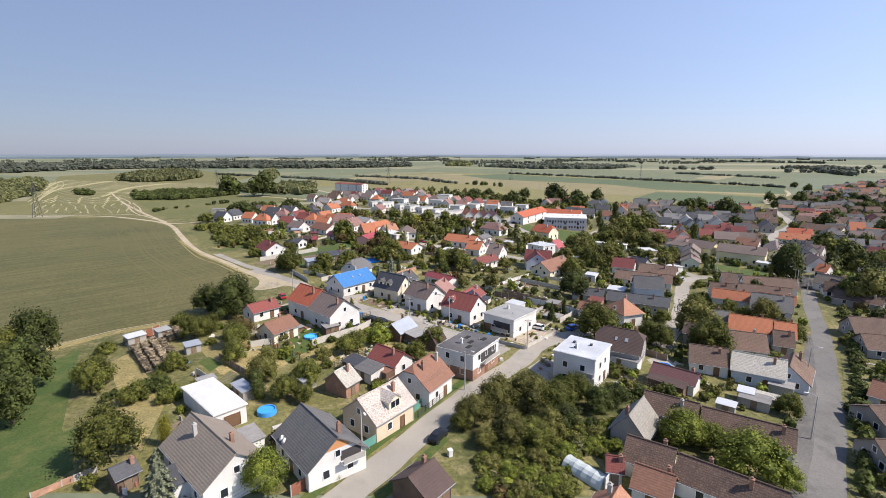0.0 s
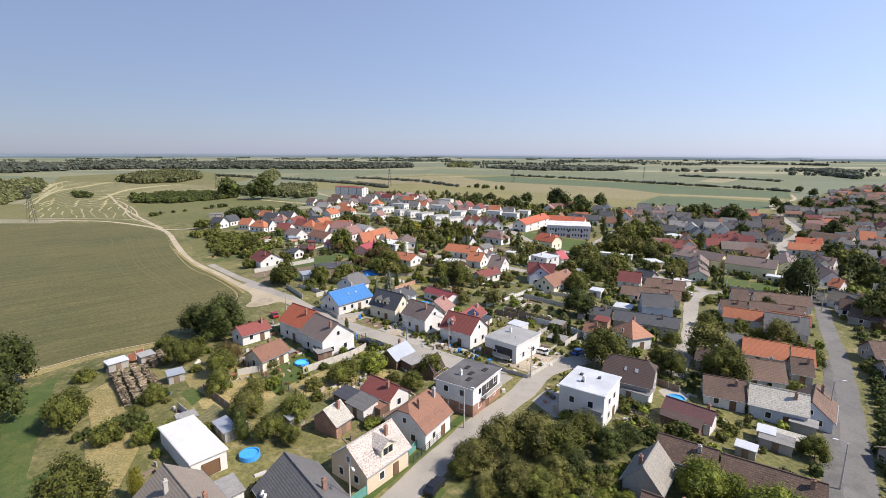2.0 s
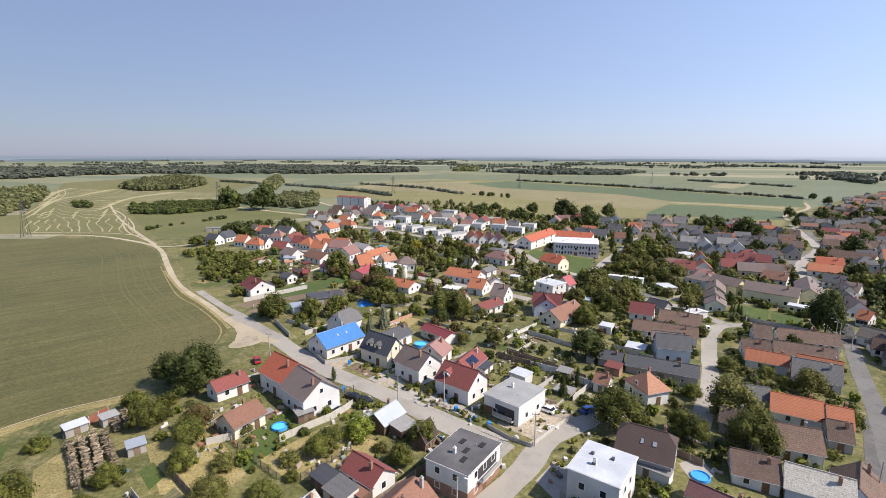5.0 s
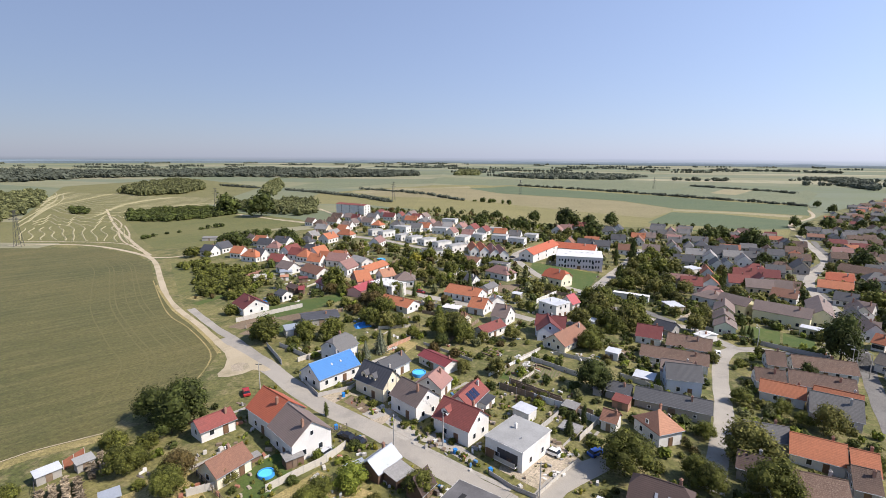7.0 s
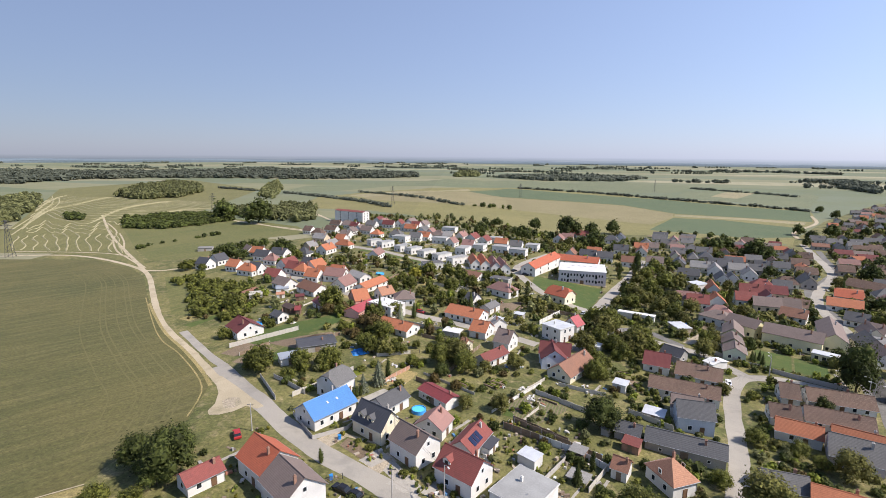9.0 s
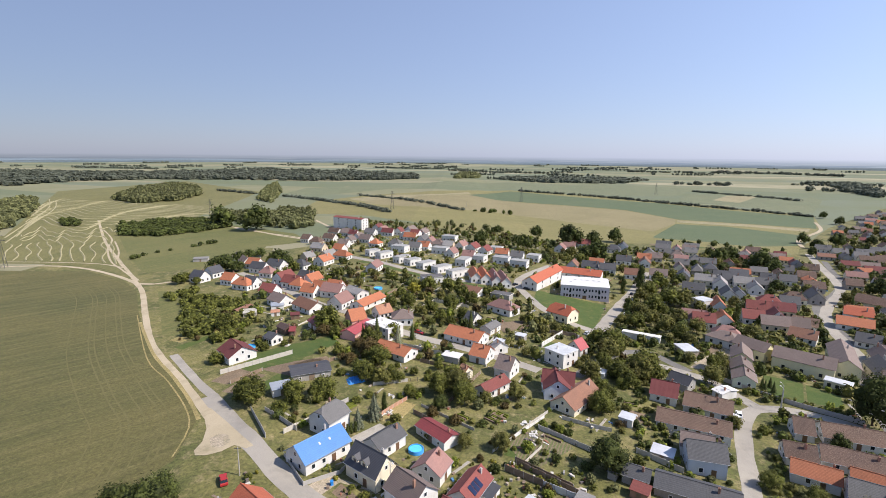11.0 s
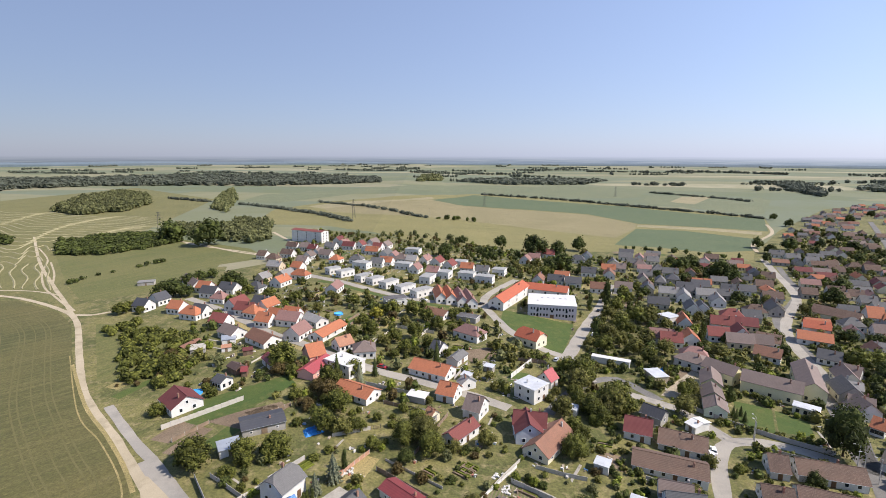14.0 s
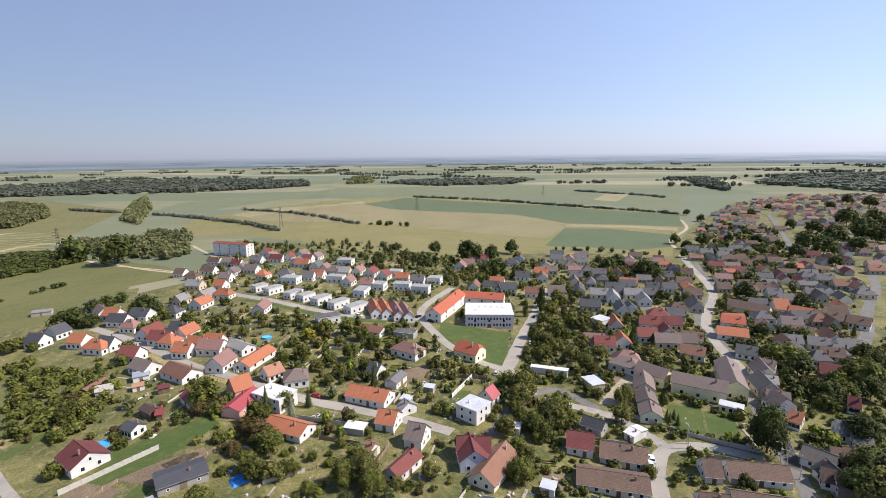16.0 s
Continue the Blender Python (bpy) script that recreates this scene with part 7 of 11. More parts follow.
gable_house(155.2, 478.0, 71.3, 9.4, 9.4, 3.5, 7, 'grey', 'cream', 'cream village house with a grey fibre-cement roof', fine=False)
gable_house(176.7, 474.3, -19.9, 10.2, 8.9, 3.5, 7, 'mauve', 'cream', 'cream village house with a mauve-brown tiled roof', fine=False, hip=1.0)
gable_house(152.9, 460.4, -20.6, 11.1, 7.7, 3.5, 7, 'mauve', 'grey', 'grey rendered village house with a mauve-brown tiled roof', fine=False)
gable_house(131.8, 400.2, -20.3, 11.7, 8.6, 3.5, 7, 'mauve', 'white', 'white village house with a mauve-brown tiled roof', fine=False)
gable_house(179.4, 425.7, 69.0, 9.7, 9.3, 3.5, 7, 'dark', 'grey', 'grey rendered village house with an anthracite roof', fine=False, hip=1.0)
gable_house(147.3, 397.4, 65.1, 10.3, 8.9, 3.5, 7, 'dark', 'beige', 'beige village house with an anthracite roof', fine=False)
gable_house(174.6, 400.5, -20.8, 10.8, 8.1, 3.5, 7, 'dark', 'white', 'white village house with an anthracite roof', fine=False)
gable_house(189.0, 406.2, -20.3, 12.0, 8.6, 3.5, 7, 'dark', 'grey', 'grey rendered village house with an anthracite roof', fine=False)
gable_house(202.4, 395.5, -23.8, 9.2, 7.8, 3.5, 7, 'dark', 'grey', 'grey rendered village house with an anthracite roof', fine=False)
gable_house(176.4, 392.2, -20.4, 11.1, 9.3, 3.5, 7, 'dark', 'grey', 'grey rendered village house with an anthracite roof', fine=False)
gable_house(157.2, 388.1, -23.2, 12.4, 7.7, 3.5, 7, 'lightgrey', 'cream', 'cream village house with a light grey roof', fine=False)
gable_house(163.0, 379.8, 64.9, 12.1, 9.0, 3.5, 7, 'lightgrey', 'white', 'white village house with a light grey roof', fine=False)
gable_house(179.4, 369.9, 67.3, 12.0, 9.1, 3.5, 7, 'lightgrey', 'white', 'white village house with a light grey roof', fine=False)
gable_house(180.0, 384.0, -19.1, 12.2, 8.6, 3.5, 7, 'lightgrey', 'white', 'white village house with a light grey roof', fine=False)
gable_house(191.4, 382.0, -19.1, 10.5, 8.1, 3.5, 7, 'slate', 'grey', 'grey rendered village house with a slate-grey roof', fine=False)
gable_house(138.7, 364.1, -23.5, 12.6, 8.1, 3.5, 7, 'slate', 'grey', 'grey rendered village house with a slate-grey roof', fine=False)
gable_house(154.7, 355.0, 69.7, 12.6, 8.8, 3.5, 7, 'slate', 'white', 'white village house with a slate-grey roof', fine=False)
gable_house(159.8, 354.1, 69.1, 9.4, 9.0, 3.5, 7, 'slate', 'white', 'white village house with a slate-grey roof', fine=False)
gable_house(199.0, 380.6, 69.0, 9.8, 9.1, 3.5, 7, 'slate', 'white', 'white village house with a slate-grey roof', fine=False, hip=1.0)
gable_house(136.4, 330.7, 71.4, 12.8, 7.7, 3.5, 7, 'orange', 'white', 'white village house with an orange tiled roof', fine=False)
gable_house(125.8, 305.4, 71.1, 9.5, 9.1, 3.5, 7, 'orange', 'white', 'white village house with an orange tiled roof', fine=False)
gable_house(155.8, 327.3, -25.8, 11.5, 8.5, 3.5, 7, 'red', 'white', 'white village house with a red tiled roof', fine=False)
gable_house(143.4, 310.7, -18.6, 10.3, 9.2, 3.5, 7, 'red', 'white', 'white village house with a red tiled roof', fine=False)
gable_house(170.0, 340.6, -25.4, 12.4, 9.1, 3.5, 7, 'red', 'white', 'white village house with a red tiled roof', fine=False, hip=1.0)
gable_house(115.3, 303.2, -20.1, 10.4, 9.1, 3.5, 7, 'red', 'white', 'white village house with a red tiled roof', fine=False)
gable_house(116.5, 284.6, -22.5, 12.0, 8.5, 3.5, 7, 'pink', 'white', 'white village house with a weathered pinkish tiled roof', fine=False, hip=1.0)
gable_house(113.1, 307.7, -22.7, 12.4, 8.9, 3.5, 7, 'pink', 'white', 'white village house with a weathered pinkish tiled roof', fine=False)
flat_house(130.6, 335.3, 24.9, 8.6, 8, 5, 'flatpale', 'white', 'white house with a flat pale roof', fine=False)
gable_house(113.9, 279.2, -52.6, 14.1, 11, 3.5, 6, 'mauve', 'white', 'white house with a mauve-brown tiled roof', hip=1.0, fine=False)
gable_house(233.5, 342.2, -60.0, 23.5, 11, 3, 6.5, 'rust', 'cream', 'cream house with a weathered rusty-brown tiled roof', fine=False)
gable_house(251.7, 338.3, -27.6, 8.2, 13, 4, 9, 'orange', 'white', 'white house with an orange tiled roof', fine=False)
gable_house(256.8, 328.4, -51.6, 11.9, 11, 3, 6.5, 'orange', 'white', 'white house with an orange tiled roof', fine=False)
gable_house(265.8, 317.9, -38.1, 15.9, 11, 3, 6.5, 'rust', 'white', 'white house with a weathered rusty-brown tiled roof', fine=False)
gable_house(274.1, 307.6, -56.3, 11.1, 11, 3, 6.5, 'rust', 'white', 'white house with a weathered rusty-brown tiled roof', fine=False)
gable_house(202.4, 319.4, -34.3, 12.2, 9, 4, 7, 'vivid', 'white', 'white house with a bright red-orange tiled roof', fine=False)
gable_house(190.1, 305.6, -34.6, 14.9, 11, 3, 6, 'orange', 'white', 'white house with an orange tiled roof', fine=False)
gable_house(235.3, 406.7, -20.4, 11.1, 8.3, 3.5, 7, 'brown', 'grey', 'grey rendered village house with an old brown-tiled roof', fine=False)
gable_house(219.9, 376.9, -22.3, 11.8, 8.4, 3.5, 7, 'brown', 'grey', 'grey rendered village house with an old brown-tiled roof', fine=False)
gable_house(207.8, 358.1, 66.1, 12.4, 8.4, 3.5, 7, 'brown', 'cream', 'cream village house with an old brown-tiled roof', fine=False)
gable_house(189.0, 348.9, -18.2, 12.2, 8.0, 3.5, 7, 'brown', 'cream', 'cream village house with an old brown-tiled roof', fine=False, hip=1.0)
gable_house(256.2, 431.7, -21.7, 9.6, 7.5, 3.5, 7, 'brown', 'beige', 'beige village house with an old brown-tiled roof', fine=False)
gable_house(252.1, 386.7, -20.9, 9.6, 8.7, 3.5, 7, 'brown', 'grey', 'grey rendered village house with an old brown-tiled roof', fine=False)
gable_house(274.5, 391.0, -19.3, 10.6, 8.1, 3.5, 7, 'brown', 'white', 'white village house with an old brown-tiled roof', fine=False)
gable_house(280.0, 381.7, -24.1, 9.2, 8.5, 3.5, 7, 'brown', 'white', 'white village house with an old brown-tiled roof', fine=False)
gable_house(274.4, 352.9, -22.2, 9.7, 8.7, 3.5, 7, 'brown', 'cream', 'cream village house with an old brown-tiled roof', fine=False)
gable_house(299.1, 355.5, 64.4, 11.9, 8.1, 3.5, 7, 'brown', 'grey', 'grey rendered village house with an old brown-tiled roof', fine=False)
gable_house(279.7, 326.7, -22.1, 11.2, 7.6, 3.5, 7, 'brown', 'cream', 'cream village house with an old brown-tiled roof', fine=False)
gable_house(341.7, 473.0, -23.5, 9.2, 8.4, 3.5, 7, 'rust', 'white', 'white village house with a weathered rusty-brown tiled roof', fine=False)
gable_house(354.7, 464.6, -25.2, 11.7, 7.5, 3.5, 7, 'rust', 'beige', 'beige village house with a weathered rusty-brown tiled roof', fine=False, hip=1.0)
gable_house(360.7, 455.5, -24.5, 11.0, 8.2, 3.5, 7, 'rust', 'grey', 'grey rendered village house with a weathered rusty-brown tiled roof', fine=False)
gable_house(522.6, 614.4, -18.7, 12.8, 7.6, 3.5, 7, 'rust', 'cream', 'cream village house with a weathered rusty-brown tiled roof', fine=False)
gable_house(523.2, 641.3, 71.6, 9.4, 8.1, 3.5, 7, 'rust', 'grey', 'grey rendered village house with a weathered rusty-brown tiled roof', fine=False, hip=1.0)
gable_house(489.9, 623.3, -21.6, 11.1, 9.1, 3.5, 7, 'rust', 'grey', 'grey rendered village house with a weathered rusty-brown tiled roof', fine=False)
gable_house(398.3, 537.5, 70.9, 10.5, 9.4, 3.5, 7, 'rust', 'cream', 'cream village house with a weathered rusty-brown tiled roof', fine=False)
gable_house(446.6, 544.3, -19.6, 10.8, 8.4, 3.5, 7, 'rust', 'grey', 'grey rendered village house with a weathered rusty-brown tiled roof', fine=False)
gable_house(488.4, 497.9, -21.9, 12.0, 9.3, 3.5, 7, 'rust', 'grey', 'grey rendered village house with a weathered rusty-brown tiled roof', fine=False)
gable_house(474.6, 469.6, -24.8, 11.8, 7.5, 3.5, 7, 'rust', 'grey', 'grey rendered village house with a weathered rusty-brown tiled roof', fine=False, hip=1.0)
gable_house(462.4, 444.4, 69.4, 9.4, 8.0, 3.5, 7, 'rust', 'white', 'white village house with a weathered rusty-brown tiled roof', fine=False)
gable_house(509.6, 492.6, -22.4, 12.6, 9.0, 3.5, 7, 'rust', 'cream', 'cream village house with a weathered rusty-brown tiled roof', fine=False)
gable_house(445.4, 508.4, -25.4, 10.6, 9.4, 3.5, 7, 'rust', 'white', 'white village house with a weathered rusty-brown tiled roof', fine=False)
gable_house(275.2, 367.1, -25.1, 9.3, 8.8, 3.5, 7, 'grey', 'white', 'white village house with a grey fibre-cement roof', fine=False)
gable_house(270.7, 353.6, -18.5, 9.6, 9.5, 3.5, 7, 'grey', 'white', 'white village house with a grey fibre-cement roof', fine=False)
gable_house(301.9, 362.2, -24.2, 11.2, 8.3, 3.5, 7, 'grey', 'beige', 'beige village house with a grey fibre-cement roof', fine=False)
gable_house(315.9, 366.7, 70.3, 10.9, 8.7, 3.5, 7, 'grey', 'white', 'white village house with a grey fibre-cement roof', fine=False)
gable_house(341.9, 404.3, -21.2, 12.4, 7.7, 3.5, 7, 'grey', 'cream', 'cream village house with a grey fibre-cement roof', fine=False, hip=1.0)
gable_house(346.0, 393.8, -22.8, 12.3, 8.9, 3.5, 7, 'grey', 'white', 'white village house with a grey fibre-cement roof', fine=False)
gable_house(238.5, 317.5, 71.0, 10.4, 8.7, 3.5, 7, 'grey', 'grey', 'grey rendered village house with a grey fibre-cement roof', fine=False)
gable_house(226.8, 324.9, -19.3, 11.4, 9.1, 3.5, 7, 'grey', 'white', 'white village house with a grey fibre-cement roof', fine=False, hip=1.0)
gable_house(249.5, 320.9, -22.3, 11.9, 7.7, 3.5, 7, 'grey', 'cream', 'cream village house with a grey fibre-cement roof', fine=False)
gable_house(331.2, 503.9, -18.6, 11.7, 8.2, 3.5, 7, 'grey', 'white', 'white village house with a grey fibre-cement roof', fine=False)
gable_house(328.2, 520.3, -24.0, 12.4, 7.6, 3.5, 7, 'grey', 'white', 'white village house with a grey fibre-cement roof', fine=False)
gable_house(336.6, 488.0, -24.0, 10.3, 9.0, 3.5, 7, 'grey', 'white', 'white village house with a grey fibre-cement roof', fine=False)
gable_house(203.4, 352.5, 68.9, 12.7, 8.6, 3.5, 7, 'grey', 'grey', 'grey rendered village house with a grey fibre-cement roof', fine=False)
gable_house(342.0, 377.0, -18.8, 12.8, 8.5, 3.5, 7, 'redbrown', 'grey', 'grey rendered village house with a red-brown tiled roof', fine=False)
gable_house(345.8, 367.9, 71.4, 10.2, 9.4, 3.5, 7, 'redbrown', 'white', 'white village house with a red-brown tiled roof', fine=False)
gable_house(254.4, 314.6, -20.2, 10.2, 8.5, 3.5, 7, 'redbrown', 'grey', 'grey rendered village house with a red-brown tiled roof', fine=False, hip=1.0)
gable_house(256.0, 309.2, 65.7, 11.0, 7.6, 3.5, 7, 'redbrown', 'grey', 'grey rendered village house with a red-brown tiled roof', fine=False)
gable_house(421.8, 441.1, 70.3, 9.6, 8.4, 3.5, 7, 'redbrown', 'grey', 'grey rendered village house with a red-brown tiled roof', fine=False)
gable_house(411.5, 408.7, -24.8, 12.1, 8.9, 3.5, 7, 'redbrown', 'grey', 'grey rendered village house with a red-brown tiled roof', fine=False)
gable_house(204.3, 287.1, 67.0, 9.6, 8.1, 3.5, 7, 'redbrown', 'grey', 'grey rendered village house with a red-brown tiled roof', fine=False)
gable_house(234.4, 290.0, 65.8, 12.8, 8.1, 3.5, 7, 'redbrown', 'white', 'white village house with a red-brown tiled roof', fine=False)
gable_house(218.6, 273.1, -19.5, 10.2, 8.0, 3.5, 7, 'slate', 'beige', 'beige village house with a slate-grey roof', fine=False, hip=1.0)
gable_house(204.2, 268.7, -21.0, 9.6, 7.5, 3.5, 7, 'slate', 'white', 'white village house with a slate-grey roof', fine=False, hip=1.0)
gable_house(334.7, 354.9, -23.2, 12.9, 8.2, 3.5, 7, 'slate', 'beige', 'beige village house with a slate-grey roof', fine=False, hip=1.0)
gable_house(231.2, 278.3, -24.1, 10.1, 9.3, 3.5, 7, 'slate', 'white', 'white village house with a slate-grey roof', fine=False)
gable_house(179.9, 338.9, -22.4, 10.0, 8.8, 3.5, 7, 'slate', 'grey', 'grey rendered village house with a slate-grey roof', fine=False)
gable_house(234.3, 425.5, -23.3, 9.1, 7.6, 3.5, 7, 'slate', 'white', 'white village house with a slate-grey roof', fine=False)
gable_house(253.9, 442.6, 66.0, 9.5, 9.0, 3.5, 7, 'slate', 'grey', 'grey rendered village house with a slate-grey roof', fine=False)
gable_house(214.3, 393.4, -21.6, 10.1, 7.8, 3.5, 7, 'slate', 'white', 'white village house with a slate-grey roof', fine=False)
gable_house(148.4, 301.3, -18.8, 12.6, 8.4, 3.5, 7, 'mauve', 'beige', 'beige village house with a mauve-brown tiled roof', fine=False)
gable_house(158.2, 299.5, -21.9, 9.7, 7.9, 3.5, 7, 'mauve', 'white', 'white village house with a mauve-brown tiled roof', fine=False)
gable_house(167.2, 261.2, 64.8, 12.1, 8.4, 3.5, 7, 'mauve', 'cream', 'cream village house with a mauve-brown tiled roof', fine=False)
gable_house(234.1, 313.2, -23.7, 11.1, 8.7, 3.5, 7, 'mauve', 'white', 'white village house with a mauve-brown tiled roof', fine=False)
gable_house(168.3, 325.0, -22.1, 9.9, 8.4, 3.5, 7, 'darkred', 'beige', 'beige village house with a dark red roof', fine=False)
gable_house(158.9, 326.7, -23.5, 11.4, 7.7, 3.5, 7, 'darkred', 'white', 'white village house with a dark red roof', fine=False)
gable_house(156.3, 312.8, 70.0, 10.1, 8.4, 3.5, 7, 'darkred', 'white', 'white village house with a dark red roof', fine=False)
gable_house(192.6, 251.2, -48.3, 9.1, 8, 3, 5.5, 'darkred', 'white', 'white house with a dark red roof', fine=False)
gable_house(150.4, 235.4, 81.5, 8.1, 9, 3.6, 7, 'mauve', 'white', 'white house with a mauve-brown tiled roof', fine=False)
gable_house(145.4, 202.2, -35.8, 7.0, 8, 3, 5.5, 'brown', 'white', 'white house with an old brown-tiled roof')
gable_house(130.7, 196.6, 75.9, 6.5, 8, 2.8, 5.5, 'slate', 'white', 'white house with a slate-grey roof')
gable_house(130.4, 191.5, -26.9, 7.1, 8, 2.6, 5, 'brown', 'white', 'white house with an old brown-tiled roof')
gable_house(147.4, 225.0, -56.8, 4.4, 8, 3, 5.5, 'orange', 'white', 'white house with an orange tiled roof', fine=False)
gable_house(157.0, 249.4, 67.9, 12.0, 9.2, 3.5, 7, 'grey', 'grey', 'grey rendered village house with a grey fibre-cement roof', fine=False)
gable_house(203.8, 283.3, -24.6, 10.5, 9.2, 3.5, 7, 'grey', 'cream', 'cream village house with a grey fibre-cement roof', fine=False, hip=1.0)
gable_house(156.7, 209.7, -37.7, 5.9, 8, 2.8, 5, 'grey', 'white', 'white house with a grey fibre-cement roof', fine=False)
gable_house(59.6, 192.3, -21.4, 8.5, 7, 3.5, 6, 'mauve', 'white', 'white house with a mauve-brown tiled roof')

gable_house(194.2, 252.2, -41.7, 11.1, 9.5, 4.6, 8, 'darkred', 'brick', 'bare brick village house with a dark red roof', fine=False)
gable_house(172.8, 265.1, -52.1, 7.5, 9.5, 3.2, 6.5, 'mauve', 'white', 'white village house with a mauve-brown tiled roof', fine=False)
gable_house(178.0, 282.0, -42.8, 9.3, 9.5, 3, 6, 'slate', 'white', 'white village house with a slate-grey roof', fine=False)
gable_house(152.4, 238.2, -37.9, 8.0, 9.5, 3, 6.5, 'mauve', 'cream', 'cream village house with a mauve-brown tiled roof', fine=False)
gable_house(215.8, 272.5, -35.8, 9.7, 9.5, 3, 6, 'brown', 'grey', 'grey rendered village house with an old brown-tiled roof', fine=False)
gable_house(222.1, 285.0, -38.1, 10.0, 9.5, 3, 6, 'grey', 'white', 'white village house with a grey fibre-cement roof', fine=False)
gable_house(158.2, 215.2, -36.9, 8.0, 9.5, 3, 6, 'grey', 'white', 'white village house with a grey fibre-cement roof', fine=False)
gable_house(129.4, 194.4, -38.3, 7.9, 6, 2.8, 5.5, 'brown', 'white', 'white village house with an old brown-tiled roof', fine=False)
gable_house(142.6, 202.8, -30.0, 9.0, 7.8, 2.8, 5.5, 'brown', 'grey', 'grey rendered village house with an old brown-tiled roof', fine=False)
gable_house(164.8, 303.6, -37.8, 10.8, 9.5, 3, 6, 'rust', 'white', 'white village house with a weathered rusty-brown tiled roof', fine=False)
gable_house(152.2, 286.2, -41.7, 11.0, 9.5, 3, 6, 'redbrown', 'white', 'white village house with a red-brown tiled roof', fine=False)
gable_house(162.4, 254.9, -37.0, 9.6, 9.5, 3, 4.5, 'lightgrey', 'grey', 'grey rendered village house with a light grey roof', fine=False)
gable_house(177.6, 229.8, -42.1, 4.2, 6, 3, 6, 'darkred', 'white', 'white village house with a dark red roof', fine=False)
gable_house(211.6, 290.9, -29.2, 9.8, 9.5, 3, 6, 'grey', 'white', 'white village house with a grey fibre-cement roof', fine=False)
gable_house(228.3, 300.4, -36.4, 9.9, 9.5, 3, 6, 'rust', 'cream', 'cream village house with a weathered rusty-brown tiled roof', fine=False)

# ---- trees and bushes ----
tree(-76.5, 109.3, 7.0, 6.4, 'mid', 'round', 3200)
tree(-57.8, 87.2, 9.2, 8.4, 'mid', 'round', 5200)
tree(-105.5, 123.7, 9.4, 8.6, 'mid', 'round', 3200)
tree(-68.2, 153.1, 12.2, 11.1, 'dark', 'round', 3200)
tree(-69.7, 161.3, 7.5, 7.9, 'dark', 'round', 3200)
tree(-76.7, 156.7, 8.6, 9.1, 'dark', 'round', 3200)
tree(-68.9, 150.8, 6.4, 6.7, 'dark', 'round', 3200)
tree(-78.5, 145.7, 4.2, 5.3, 'mid', 'round', 1600, bush=True)
tree(-71.1, 145.4, 3.6, 4.6, 'mid', 'round', 1600, bush=True)
tree(-91.3, 111.8, 11.7, 9.8, 'dark', 'round', 3200)
tree(-82.2, 99.0, 10.2, 8.5, 'dark', 'round', 3200)
tree(-102.3, 128.3, 12.2, 10.2, 'dark', 'round', 3200)
tree(-70.5, 136.4, 6.3, 6.3, 'mid', 'round', 3200)
tree(-57.7, 130.1, 6.5, 6.5, 'mid', 'round', 5200)
tree(-54.5, 122.3, 5.1, 5.1, 'mid', 'round', 5200)
tree(-36.3, 113.4, 5.7, 5.7, 'mid', 'round', 5200)
tree(-35.0, 106.1, 3.7, 3.7, 'mid', 'round', 5200)
tree(-65.4, 118.7, 4.0, 4.0, 'mid', 'round', 5200)
tree(-30.2, 131.0, 5.2, 5.2, 'mid', 'round', 5200)
tree(-45.7, 113.6, 5.7, 5.7, 'olive', 'round', 5200)
tree(-45.7, 79.3, 8.1, 5.4, 'blue', 'cone', 5200)
tree(-33.4, 81.9, 7.2, 6.0, 'bright', 'round', 5200)
tree(-52.2, 91.8, 4.2, 3.0, 'yellow', 'column', 5200)
tree(-43.7, 106.8, 4.6, 3.1, 'dark', 'column', 5200)
tree(-4.4, 100.8, 6.0, 6.3, 'olive', 'round', 5200)
tree(-0.2, 105.2, 7.3, 7.6, 'olive', 'round', 5200)
tree(0.7, 96.0, 6.2, 6.5, 'olive', 'round', 5200)
tree(5.5, 106.2, 7.7, 8.1, 'olive', 'round', 5200)
tree(-3.0, 94.3, 3.7, 3.9, 'olive', 'round', 5200)
tree(8.0, 98.3, 5.0, 5.2, 'olive', 'round', 5200)
tree(-2.5, 89.5, 1.9, 3.2, 'olive', 'round', 2600, bush=True)
tree(4.5, 91.1, 2.0, 3.4, 'olive', 'round', 2600, bush=True)
tree(0.9, 83.8, 1.9, 3.1, 'olive', 'round', 2600, bush=True)
tree(15.8, 97.8, 2.2, 3.7, 'olive', 'round', 2600, bush=True)
tree(21.0, 101.8, 2.1, 3.5, 'olive', 'round', 2600, bush=True)
tree(10.3, 105.1, 7.1, 7.4, 'mid', 'round', 5200)
tree(15.2, 110.3, 6.1, 6.4, 'mid', 'round', 5200)
tree(4.3, 95.5, 5.1, 5.4, 'mid', 'round', 5200)
tree(-6.8, 99.5, 3.6, 3.8, 'mid', 'round', 5200)
tree(9.3, 93.4, 1.9, 3.2, 'bright', 'round', 2600, bush=True)
tree(13.6, 94.6, 2.0, 3.4, 'bright', 'round', 2600, bush=True)
tree(5.8, 85.3, 1.7, 2.8, 'bright', 'round', 2600, bush=True)
tree(-3.7, 84.6, 1.5, 2.5, 'bright', 'round', 2600, bush=True)
tree(17.3, 95.0, 1.8, 3.0, 'bright', 'round', 2600, bush=True)
tree(-0.2, 87.5, 1.7, 2.8, 'bright', 'round', 2600, bush=True)
tree(9.1, 89.2, 1.2, 2.0, 'bright', 'round', 2600, bush=True)
tree(3.0, 87.5, 1.5, 2.4, 'bright', 'round', 2600, bush=True)
tree(6.2, 95.9, 1.9, 3.1, 'mid', 'round', 2600, bush=True)
tree(12.5, 99.2, 2.3, 3.8, 'mid', 'round', 2600, bush=True)
